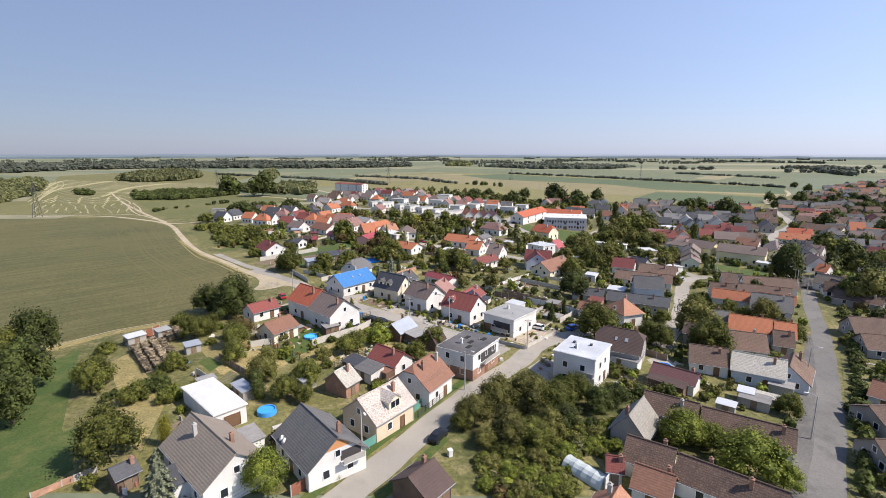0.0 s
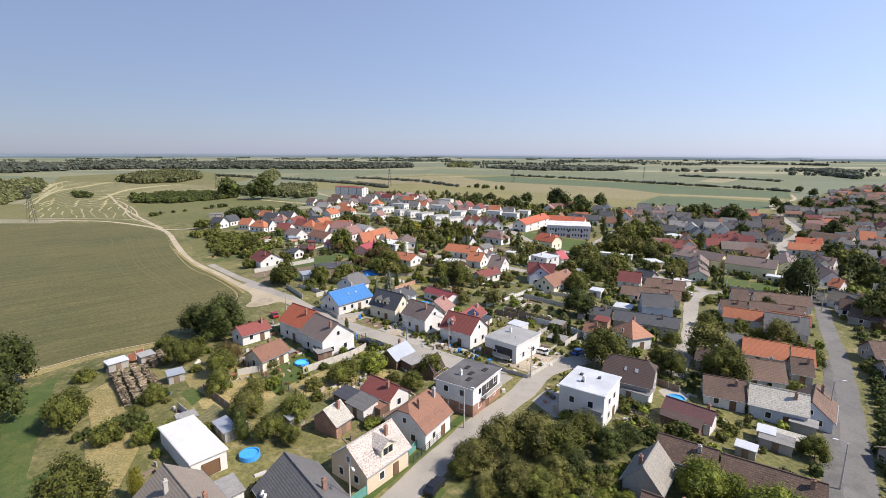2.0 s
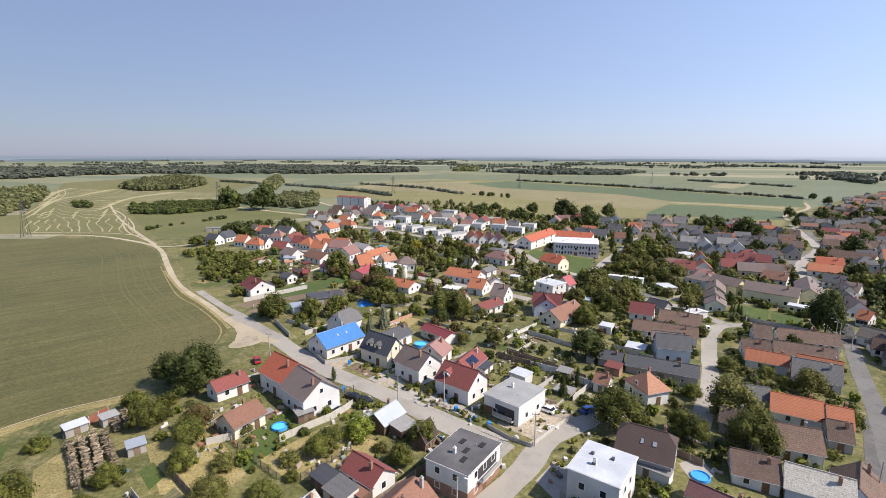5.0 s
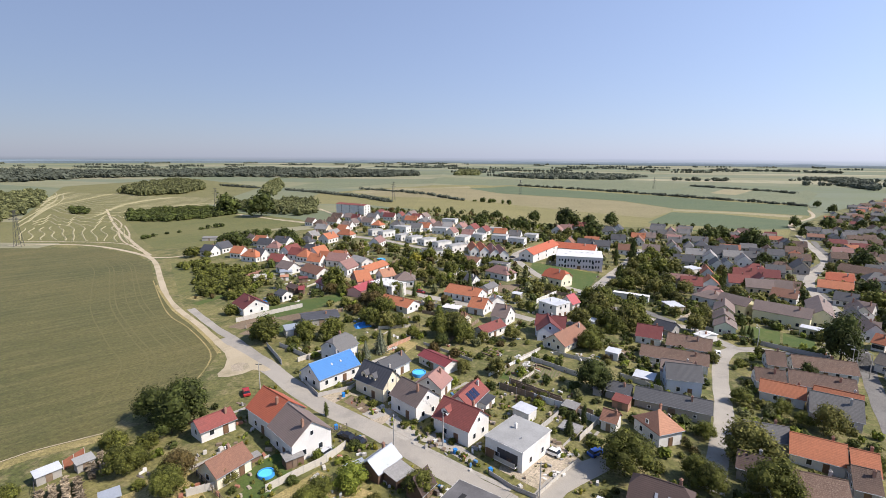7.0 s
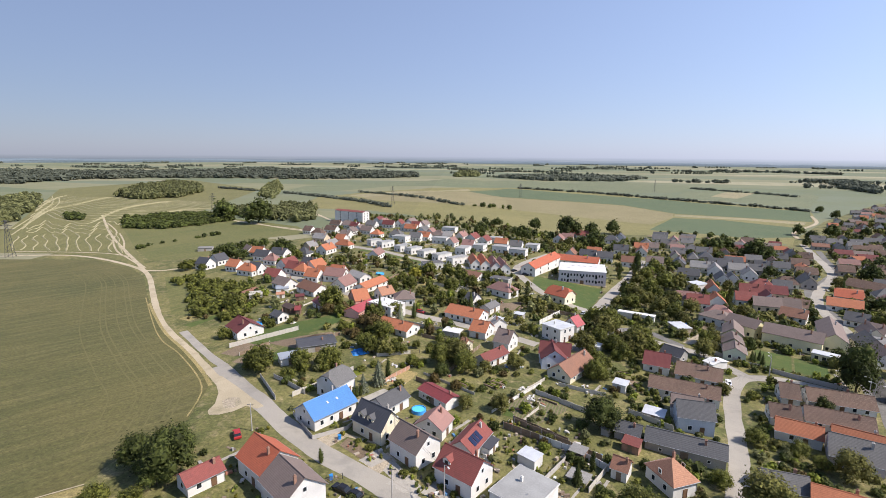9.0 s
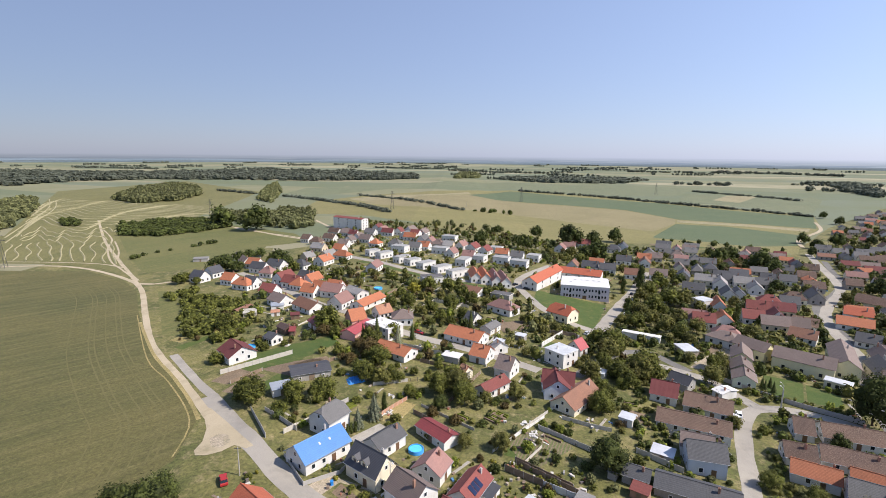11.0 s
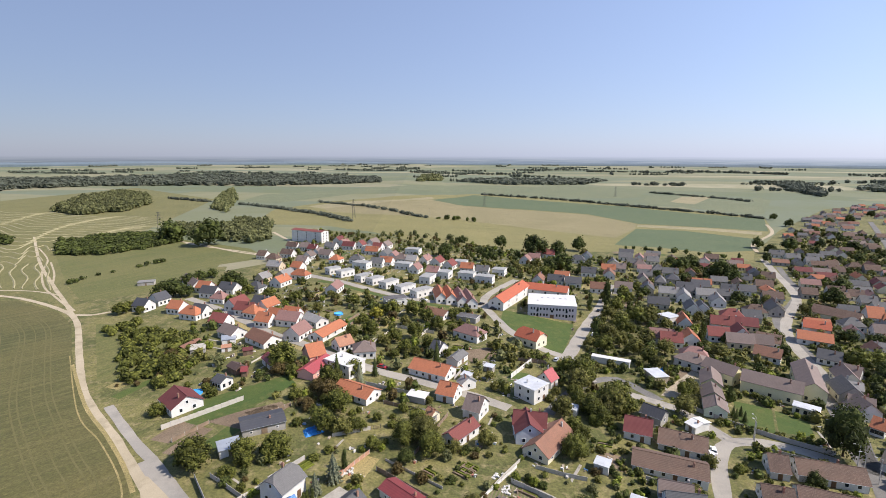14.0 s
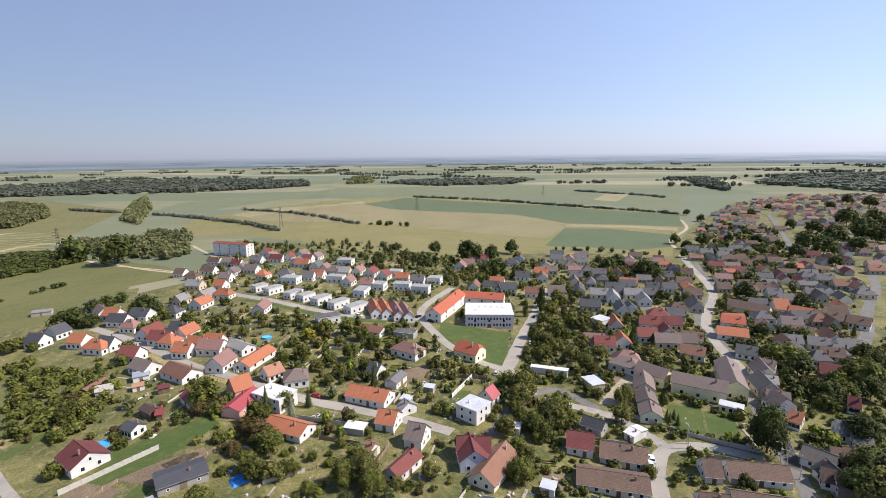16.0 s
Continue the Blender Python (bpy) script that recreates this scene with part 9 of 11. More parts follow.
tree(-55.4, 123.2, 3.7, 4.1, 'mid', 'round', 5200)
tree(-60.7, 135.8, 3.8, 4.2, 'mid', 'round', 3200)
tree(-45.2, 114.6, 4.8, 5.3, 'mid', 'round', 5200)
tree(-32.1, 128.5, 4.9, 5.5, 'mid', 'round', 5200)
tree(-16.4, 127.0, 4.5, 5.0, 'mid', 'round', 5200)
tree(-44.3, 108.6, 4.3, 3.3, 'dark', 'column', 5200)
tree(-47.8, 123.4, 3.1, 4.4, 'olive', 'round', 2600, bush=True)
tree(-36.5, 125.8, 2.7, 3.8, 'olive', 'round', 2600, bush=True)
tree(-49.1, 135.0, 2.9, 4.2, 'olive', 'round', 2600, bush=True)
tree(-14.9, 136.2, 2.2, 3.2, 'olive', 'round', 2600, bush=True)
tree(-20.4, 131.1, 2.1, 3.1, 'olive', 'round', 2600, bush=True)
tree(-87.5, 129.9, 3.1, 4.5, 'mid', 'round', 1600, bush=True)
tree(-50.8, 108.4, 1.9, 2.8, 'mid', 'round', 2600, bush=True)
tree(-55.9, 107.6, 2.6, 3.7, 'mid', 'round', 2600, bush=True)
tree(-65.3, 105.3, 3.7, 5.3, 'mid', 'round', 2600, bush=True)
tree(-59.4, 104.6, 2.5, 3.5, 'mid', 'round', 2600, bush=True)
tree(-36.8, 113.6, 2.7, 3.9, 'mid', 'round', 2600, bush=True)
tree(-25.5, 126.7, 1.6, 2.3, 'mid', 'round', 2600, bush=True)
tree(-34.7, 121.5, 1.9, 2.8, 'mid', 'round', 2600, bush=True)
tree(14.0, 117.9, 1.8, 3.1, 'bright', 'round', 2600, bush=True)
tree(-2.5, 123.2, 1.7, 2.8, 'bright', 'round', 2600, bush=True)
tree(6.3, 149.8, 1.8, 3.0, 'bright', 'round', 2600, bush=True)
tree(173.1, 235.4, 10.3, 10.3, 'dark', 'round', 1500)
tree(159.5, 211.5, 11.0, 11.0, 'dark', 'round', 1500)
tree(184.8, 260.5, 10.4, 10.4, 'dark', 'round', 600)
tree(133.8, 184.9, 7.6, 7.6, 'dark', 'round', 1500)
tree(118.3, 163.4, 6.6, 6.6, 'dark', 'round', 1500)
tree(64.9, 103.9, 2.0, 2.2, 'bright', 'round', 5200)
tree(133.5, 192.4, 4.1, 5.2, 'mid', 'round', 750, bush=True)
tree(97.7, 149.5, 2.9, 3.6, 'mid', 'round', 1600, bush=True)
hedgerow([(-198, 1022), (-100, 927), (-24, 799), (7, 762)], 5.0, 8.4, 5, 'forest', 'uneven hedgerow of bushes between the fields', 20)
hedgerow([(-45, 628), (3, 597), (48, 584)], 9, 8, 6, 'grey', 'loose bushes behind the last gardens', 12)
hedgerow([(198, 561), (239, 541), (290, 514)], 9, 7, 5, 'dark', 'loose bushes behind the last gardens', 12)
wood([(-165, 324), (-157, 334), (-119, 313), (-102, 281), (-98, 257), (-111, 257), (-135, 281)], 7.5, 6.2, 4.4, 'mid', 'dense green scrub behind the farm track', 110)
wood([(-167, 333), (-140, 325), (-113, 298), (-107, 276), (-117, 267), (-128, 270)], 9, 5, 3.4, 'mid', 'loose green bushes in an overgrown garden', 50)
hedgerow([(101, 232), (111, 224), (120, 220)], 2.2, 2.2, 1.8, 'mid', 'clipped hedge along the villa wall', 14)
hedgerow([(-71, 108), (-68, 109), (-66, 112)], 2.0, 2.0, 1.6, 'mid', 'clipped green garden hedge', 14)
hedgerow([(118, 174), (91, 138), (76, 120), (64, 106)], 2.5, 2.6, 2.0, 'dark', 'dark bushes along the street verge', 14)
tree(-29.9, 199.6, 8.6, 5.4, 'blue', 'cone', 3200)
tree(-33.6, 194.3, 6.4, 4.0, 'blue', 'cone', 3200)
tree(104.5, 237.1, 4.4, 2.6, 'spruce', 'cone', 1500)
tree(107.1, 236.9, 4.4, 2.6, 'spruce', 'cone', 1500)
tree(-48.1, 210.1, 6.8, 8.5, 'mid', 'round', 1600, bush=True)
tree(-55.5, 206.6, 4.6, 5.7, 'mid', 'round', 1600, bush=True)
tree(-72.1, 209.6, 6.8, 8.6, 'mid', 'round', 750, bush=True)
tree(-58.4, 200.8, 3.9, 4.8, 'mid', 'round', 1600, bush=True)
tree(-27.8, 224.9, 3.5, 4.4, 'mid', 'round', 750, bush=True)
tree(-7.2, 225.5, 6.6, 8.2, 'mid', 'round', 750, bush=True)
tree(43.1, 225.5, 4.8, 6.0, 'mid', 'round', 750, bush=True)
tree(40.9, 212.2, 4.1, 5.1, 'mid', 'round', 1600, bush=True)
tree(52.0, 229.7, 4.0, 5.0, 'mid', 'round', 750, bush=True)
tree(-35.8, 190.4, 3.0, 1.5, 'dark', 'column', 3200)
tree(-34.9, 191.2, 3.0, 1.5, 'dark', 'column', 3200)
tree(-33.9, 192.0, 3.0, 1.5, 'dark', 'column', 3200)
hedgerow([(-29, 139), (-29, 145), (-25, 149), (-23, 147)], 1.6, 1.9, 1.6, 'bright', 'clipped yellow-green garden hedge', 16)
tree(-26.6, 166.3, 1.6, 2.3, 'mid', 'round', 1600, bush=True)
tree(-17.8, 157.0, 1.7, 2.4, 'mid', 'round', 2600, bush=True)
tree(-11.8, 155.4, 1.8, 2.6, 'mid', 'round', 2600, bush=True)
tree(-15.4, 158.8, 1.3, 1.9, 'mid', 'round', 2600, bush=True)
tree(-22.8, 169.1, 1.2, 1.7, 'mid', 'round', 1600, bush=True)
tree(-6.6, 151.2, 1.4, 2.0, 'mid', 'round', 2600, bush=True)
tree(-30.0, 169.0, 1.2, 1.7, 'mid', 'round', 1600, bush=True)
tree(-9.2, 153.3, 1.2, 1.8, 'mid', 'round', 2600, bush=True)
tree(-4.2, 146.5, 1.0, 1.4, 'mid', 'round', 2600, bush=True)
tree(-36.8, 160.0, 3.2, 1.6, 'dark', 'column', 3200)
tree(-24.5, 85.8, 1.3, 1.6, 'yellow', 'round', 2600, bush=True)
wood([(-4, 93), (4, 96), (11, 99), (18, 103), (24, 106), (22, 98), (15, 95), (12, 92), (8, 83), (-2, 82), (-5, 87)], 1.6, 2.0, 1.0, 'mid', 'tangled overgrown vegetable garden', 60)
wood([(-4, 93), (4, 96), (11, 99), (18, 103), (24, 106), (22, 98), (15, 95), (11, 92), (8, 83), (-2, 82), (-5, 87)], 2.6, 1.8, 0.9, 'bright', 'fresh green beans and weeds in a garden', 60)
tree(135.2, 188.5, 11.1, 11.1, 'dark', 'round', 1500)
tree(188.9, 237.2, 8.1, 8.1, 'dark', 'round', 600)
# extra dark row, added to give the verge its deep shade
hedgerow([(50, 86), (60, 98), (73, 115), (91, 138), (115, 173)], 2.2, 2.6, 2.2, 'dark', 'added dark shrubs standing in for shade before the street houses', 44)

tree(109.7, 375.2, 8.0, 7.4, 'mid', 'round', 1500)
tree(109.2, 355.8, 9.2, 8.4, 'mid', 'round', 1500)
tree(125.0, 374.9, 8.0, 7.4, 'mid', 'round', 1500)
tree(99.1, 342.3, 9.2, 8.4, 'olive', 'round', 1500)
tree(101.9, 330.5, 9.2, 8.4, 'mid', 'round', 1500)
tree(116.6, 348.1, 6.9, 6.3, 'olive', 'round', 1500)
tree(86.3, 323.8, 8.0, 7.4, 'mid', 'round', 1500)
tree(86.5, 308.7, 10.3, 9.5, 'olive', 'round', 1500)
tree(89.2, 301.0, 9.2, 8.4, 'olive', 'round', 1500)
tree(101.5, 318.6, 6.9, 6.3, 'mid', 'round', 1500)
tree(92.2, 291.6, 9.2, 8.4, 'olive', 'round', 1500)
tree(94.4, 281.8, 9.2, 8.4, 'mid', 'round', 1500)
tree(102.7, 301.4, 6.9, 6.3, 'olive', 'round', 1500)
tree(80.3, 297.1, 8.0, 7.4, 'olive', 'round', 1500)
tree(52.9, 252.2, 10.3, 9.5, 'olive', 'round', 1500)
tree(59.7, 260.4, 8.0, 7.4, 'mid', 'round', 1500)
tree(62.0, 238.3, 10.3, 9.5, 'olive', 'round', 1500)
tree(57.5, 237.5, 8.0, 7.4, 'olive', 'round', 1500)
tree(65.7, 236.9, 8.0, 7.4, 'mid', 'round', 1500)
tree(49.9, 242.6, 6.9, 6.3, 'mid', 'round', 1500)
tree(53.0, 236.8, 6.9, 6.3, 'mid', 'round', 1500)
tree(95.1, 275.2, 6.9, 6.3, 'olive', 'round', 1500)
tree(143.7, 303.0, 6.9, 6.3, 'dark', 'round', 1500)
tree(124.2, 271.6, 8.0, 7.4, 'dark', 'round', 1500)
tree(126.9, 269.4, 6.9, 6.3, 'mid', 'round', 1500)
tree(167.5, 300.2, 5.8, 5.2, 'dark', 'round', 1500)
tree(219.8, 349.4, 8.0, 7.4, 'olive', 'round', 1500)
tree(86.9, 237.9, 8.0, 7.4, 'olive', 'round', 1500)
tree(93.5, 250.1, 6.9, 6.3, 'mid', 'round', 1500)
tree(187.6, 296.6, 4.1, 3.6, 'mid', 'round', 1500)
tree(178.5, 258.9, 5.6, 5.2, 'dark', 'round', 1500)
tree(210.3, 259.5, 7.2, 6.6, 'dark', 'round', 1500)
tree(206.9, 250.3, 11.5, 10.5, 'olive', 'round', 1500)
tree(193.6, 236.0, 10.3, 9.5, 'dark', 'round', 1500)
tree(222.9, 257.2, 10.3, 9.5, 'dark', 'round', 1500)
tree(255.8, 364.3, 4.8, 4.4, 'olive', 'round', 1500)
tree(148.4, 337.3, 6.9, 6.3, 'olive', 'round', 1500)
tree(125.8, 315.9, 5.8, 5.2, 'mid', 'round', 1500)
tree(136.8, 190.2, 13.8, 12.6, 'dark', 'round', 1500)
tree(132.1, 184.1, 13.8, 12.6, 'olive', 'round', 1500)
tree(129.9, 187.6, 11.5, 10.5, 'dark', 'round', 1500)
tree(102.4, 197.5, 5.8, 5.2, 'dark', 'round', 1500)
tree(242.4, 320.4, 4.8, 4.4, 'dark', 'round', 1500)
tree(212.6, 372.0, 6.9, 6.3, 'olive', 'round', 1500)
tree(245.2, 455.8, 8.0, 7.4, 'dark', 'round', 1500)
tree(239.3, 414.5, 9.2, 8.4, 'mid', 'round', 1500)
tree(188.2, 455.5, 8.0, 7.4, 'olive', 'round', 1500)
tree(194.8, 444.4, 8.0, 7.4, 'olive', 'round', 1500)
tree(211.3, 451.4, 6.9, 6.3, 'mid', 'round', 1500)
tree(100.5, 453.5, 10.3, 9.5, 'olive', 'round', 1500)
tree(88.1, 441.4, 9.2, 8.4, 'mid', 'round', 1500)
tree(88.3, 469.1, 9.2, 8.4, 'olive', 'round', 1500)
tree(144.7, 520.7, 8.0, 7.4, 'olive', 'round', 1500)
tree(304.7, 500.4, 9.2, 8.4, 'dark', 'round', 1500)
tree(328.1, 523.6, 9.2, 8.4, 'dark', 'round', 1500)
tree(336.3, 521.6, 8.0, 7.4, 'mid', 'round', 1500)

hedgerow([(-71.5, 105.5), (-70.3, 107.3), (-68.1, 108.8), (-66.6, 111.2)], 0.9, 2.2, 2.0, 'dark', 'dark green garden hedge between two lawns', 60, 0.0)
tree(-62.9, 109.4, 3.2, 4.0, 'dark', 'round', 3200)

tree(123.6, 212.6, 18.5, 12.5, 'dark', 'round', 3200, label='tall dense dark green tree beside the manor lawn')

# ---- fences, vehicles and small things ----
fence([(-40.7, 132.4), (-37.3, 136.5), (-32.1, 142.3), (-29.4, 147.6)], 1.6, 'panel', 'pale concrete panel garden fence', panel_mat=PALECONCRETE)
fence([(-57.0, 137.2), (-50.2, 131.6), (-43.4, 126.1), (-37.4, 121.4)], 1.3, 'wire', 'dark wire garden fence', panel_mat=WOOD)
fence([(-87.2, 135.3), (-77.8, 125.4), (-68.5, 116.1)], 1.4, 'wire', 'rusty wire mesh fence', panel_mat=DARKSTEEL)
fence([(-58.3, 123.2), (-47.5, 114.1)], 1.4, 'panel', 'weathered board fence in the village', panel_mat=WOOD)
fence([(14.7, 173.0), (21.9, 168.9), (28.7, 162.4)], 1.8, 'panel', 'white rendered garden wall', panel_mat=WHITEPAINT)
fence([(0.9, 141.1), (4.9, 137.0), (9.2, 134.4)], 0.9, 'panel', 'low grey front garden wall', panel_mat=CONCRETE)
fence([(9.5, 134.9), (16.7, 143.2), (19.2, 145.8)], 0.9, 'panel', 'low pale front garden wall', panel_mat=PALECONCRETE)
fence([(-49.5, 179.6), (-41.3, 169.0), (-34.0, 173.9), (-30.3, 182.9)], 1.1, 'panel', 'low concrete wall round the blue-roofed house', panel_mat=CONCRETE)
fence([(6.1, 178.6), (14.7, 173.3)], 1.8, 'panel', 'dark board fence in the village', panel_mat=WOOD)
fence([(-89.0, 227.8), (-80.5, 234.8), (-68.9, 244.3)], 1.8, 'panel', 'long pale concrete garden wall', panel_mat=PALECONCRETE)
fence([(8.1, 190.8), (15.2, 200.0), (24.2, 210.8)], 1.0, 'panel', 'low pale block wall in the garden', panel_mat=PALECONCRETE)
fence([(29.3, 262.6), (41.2, 278.8)], 2.0, 'panel', 'white rendered wall in the village', panel_mat=WHITEPAINT)
fence([(91.9, 241.8), (99.7, 231.4), (109.1, 222.2), (121.3, 212.7)], 1.6, 'panel', 'grey concrete wall along the lane', panel_mat=CONCRETE)
fence([(99.0, 216.8), (108.4, 211.1), (118.5, 204.3)], 1.4, 'panel', 'grey concrete wall along the lane', panel_mat=CONCRETE)
fence([(-22.2, 92.0), (-20.1, 94.7)], 1.5, 'panel', 'green sheet fence by the street', panel_mat=GREENPAINT)
fence([(-15.4, 103.2), (-12.7, 108.8)], 1.5, 'panel', 'green sheet fence by the street', panel_mat=GREENPAINT)
fence([(-29.7, 81.5), (-27.7, 83.8)], 1.7, 'panel', 'brown board gate in the village', panel_mat=REDWOOD)
fence([(-62.6, 79.4), (-60.4, 81.8), (-59.5, 82.8)], 1.0, 'panel', 'low brick garden wall', panel_mat=BRICKWALL)
fence([(-59.5, 82.8), (-57.9, 84.9)], 1.0, 'panel', 'low grey garden wall', panel_mat=CONCRETE)
fence([(-83.7, 138.4), (-82.7, 142.8)], 2.0, 'panel', 'rusty red sheet gate', panel_mat=REDWOOD)
fence([(39.8, 277.9), (46.8, 267.8)], 1.3, 'wire', 'thin wire fence in the village', panel_mat=DARKSTEEL)
fence([(-51.1, 239.0), (-60.7, 228.8)], 1.5, 'panel', 'board fence in the village', panel_mat=WOOD)
fence([(-40.3, 147.5), (-30.7, 155.0)], 1.4, 'wire', 'board garden fence in the village', panel_mat=WOOD)
fence([(-26.1, 130.3), (-33.1, 121.4)], 1.4, 'wire', 'wire garden fence in the village', panel_mat=DARKSTEEL)
fence([(12.0, 120.1), (16.4, 117.0)], 1.5, 'panel', 'low grey wall by the white house', panel_mat=CONCRETE)
fence([(31.7, 116.4), (23.6, 123.3)], 1.5, 'wire', 'board garden fence in the village', panel_mat=WOOD)
fence([(41.6, 131.2), (34.8, 137.7)], 1.6, 'panel', 'dark board fence in the village', panel_mat=WOOD)
fence([(-9.3, 110.8), (-14.1, 102.3)], 1.3, 'wire', 'front garden fence in the village', panel_mat=DARKSTEEL)
fence([(-49.0, 133.3), (-54.2, 130.1)], 1.6, 'panel', 'pale concrete garden fence', panel_mat=PALECONCRETE)
fence([(-33.8, 220.4), (-22.6, 224.6)], 1.2, 'panel', 'low pale wall in the village', panel_mat=PALECONCRETE)
fence([(-19.4, 225.5), (-33.4, 222.4)], 1.3, 'wire', 'board garden fence in the village', panel_mat=WOOD)
fence([(17.8, 91.1), (12.7, 84.5)], 2.2, 'panel', 'white rendered yard wall beside the plastic tunnel', panel_mat=WHITEPAINT)
round_pool(-40.4, 102.1, 1.6, 0.8)
round_pool(-42.5, 137.3, 1.6, 0.6, TURQUOISE, "round pool of bright turquoise water behind a fence")
round_pool(39.5, 127.8, 1.7, 0.5, POOLWATER, "small sunken blue pool with a pale rim")
round_pool(-16.5, 184.8, 2.0, 1.0, TURQUOISE, "round turquoise garden pool between sheds")
round_pool(-88.8, 252.1, 2.2, 0.9, POOLWATER, "blue garden pool beside a white wall")
round_pool(-50.9, 338.2, 2.4, 0.9, TURQUOISE, "round turquoise pool in a garden")
car(-30.1, 151.1, 150, "black", "black parked car in front of a white house")
car(-27.3, 149.6, 150, "black", "black parked car beside a garden fence")
car(-32.8, 144.9, 60, "silver", "silver car under a carport")
car(14.8, 149.0, 140, "white", "white parked car in a paved yard")
car(24.6, 149.8, 30, "blue", "blue parked car behind a wall")
car(84.4, 215.7, 65, "white", "white parked car on the lane")
car(129.8, 220.1, 55, "white", "white parked car at the roadside")
car(146.8, 235.1, 55, "silver", "silver parked car at the roadside")
car(82.5, 213.6, 65, "white", "white parked car on the lane")
car(51.2, 269.2, 60, "blue", "blue parked car beside the red-roofed annexe")
car(53.0, 282.2, 60, "silver", "silver parked car by the street")
car(4.3, 250.7, -35, "black", "dark parked car in the street")
car(29.6, 361.6, 40, "black", "dark car on the pale street")
car(35.5, 353.0, -30, "black", "dark parked car by the street corner")
car(82.1, 317.0, 65, "white", "white parked car beside the street")
car(98.8, 356.6, 65, "black", "dark parked car beside the school street")
car(95.3, 344.9, 65, "silver", "silver parked car beside the school street")
car(-22.3, 271.0, -30, "red", "red parked car in the street")
car(-4.4, 367.6, -30, "white", "white parked car in front of the terraces")
car(-59.8, 168.7, 120, "red", "dark red parked trailer car on the verge")
car(-10.5, 96.2, 62, "black", "dark parked car under the street trees")
lamp_pole(-21.7, 89.9, -60)
lamp_pole(69.7, 125.3, -20)
lamp_pole(53.2, 101.1, 160)
lamp_pole(-5.7, 113.1, -30)
lamp_pole(-21.0, 168.5, -60)
lamp_pole(-8.6, 150.0, -60)
lamp_pole(101.5, 221.9, 90)
lamp_pole(122.0, 205.8, 160)
lamp_pole(122.3, 199.1, 160)
lamp_pole(9.9, 134.9, 0, 7.5, lampless=True)
lamp_pole(-57.2, 171.3, 0, 7.5, lampless=True)
lamp_pole(-19.2, 149.1, 0, 7.5, lampless=True)
lamp_pole(77.1, 215.1, 90)
lamp_pole(54.7, 255.6, 90)
lamp_pole(120.3, 202.0, 160)
lamp_pole(99.8, 219.2, 90)
pylon(-98.7, 766.6, 20)
pylon(109.2, 961.8, 20)
pylon(-297.9, 640.3, 20)
pylon(447.1, 1209.2, 20)
pylon(-319.3, 390.1, 20)
lamp_pole(7.8, 810.4, 20, 9, lampless=True)
tunnel(11.1, 88.0, -50)
shed(-84.4, 135.5, 54, 4.0, 2.2, 1.9, 2.2, "flatpale", "grey", "small grey shed with a bright white sheet roof")
shed(-66.5, 127.8, 40, 3.0, 2.4, 1.9, 2.2, "metal", "grey", "small shed with a pale metal roof")
shed(-79.6, 138.8, 54, 3.0, 2.2, 1.9, 2.2, "flatgrey", "grey", "small grey shed by a rusty gate")
shed(-25.1, 138.3, 40, 4.0, 3.0, 2.0, 2.3, "metal", "brown", "lean-to with a corrugated zinc roof")
shed(-16.8, 137.7, 50, 4.5, 3.5, 2.0, 2.4, "lightgrey", "brown", "lean-to with a grey corrugated roof")
shed(-38.5, 141.1, 40, 3.6, 2.4, 2.0, 2.3, "lightgrey", "brown", "small grey-roofed garden shelter")
shed(-24.9, 116.8, -40, 5.0, 3.5, 2.2, 2.8, "grey", "white", "white shed with a grey roof")
shed(-28.5, 120.1, -40, 4.0, 3.0, 2.2, 2.7, "dark", "brown", "dark shed behind the brick outbuilding")
shed(-21.6, 117.1, -40, 3.0, 2.4, 2.0, 2.2, "redbrown", "brown", "small brown-roofed shed in a garden")
shed(-46.9, 108.0, -45, 5.0, 2.0, 1.8, 2.0, "metal", "grey", "row of small hutches with metal roofs")
shed(-55.0, 110.7, 45, 3.0, 2.0, 1.6, 1.8, "lightgrey", "grey", "small grey shed in a garden")
shed(-36.3, 112.0, 50, 3.0, 2.2, 2.0, 2.3, "metal", "grey", "small shed with a pale metal roof")
shed(49.4, 113.9, -35, 2.6, 2.4, 2.2, 2.4, "flatpale", "grey", "small pale shed with a flat sheet roof")
shed(35.2, 116.5, -45, 7.0, 2.5, 2.0, 2.4, "darkbrown", "brown", "long low brown-roofed woodshed")
shed(49.8, 111.6, -38, 5.0, 2.6, 1.9, 2.2, "lightgrey", "grey", "low grey-roofed shed in a garden")
shed(42.6, 108.5, -38, 3.0, 1.8, 1.9, 2.1, "flatpale", "grey", "low shed with a white roof")
shed(59.3, 118.3, -38, 4.2, 2.2, 2.1, 2.4, "lightgrey", "grey", "lean-to with a pale translucent roof", skip="d")
shed(54.0, 114.2, -38, 4.5, 2.0, 1.2, 1.4, "lichen", "grey", "low cold frame with a mottled pale cover", skip="d")
shed(-43.6, 82.5, 45, 5.0, 4.0, 2.6, 3.0, "slate", "white", "grey-roofed annexe beside the corner house")
shed(-40.0, 90.2, 47, 6.0, 3.5, 2.4, 3.0, "lightgrey", "white", "low annexe with a light grey roof")
shed(29.8, 127.8, -38, 8.0, 3.0, 2.2, 2.5, "lightgrey", "white", "lean-to with a corrugated grey roof")
shed(1.3, 168.1, 60, 5.0, 3.5, 2.2, 2.6, "dark", "white", "lean-to covered with dark glazed panels")
shed(10.9, 163.7, -42, 4.6, 3.4, 2.5, 2.7, "flatpale", "white", "white flat-roofed annexe behind the grey house", skip="d")
shed(22.9, 167.2, -35, 3.5, 3.0, 2.2, 2.4, "lightgrey", "brown", "small garden shed under trees")
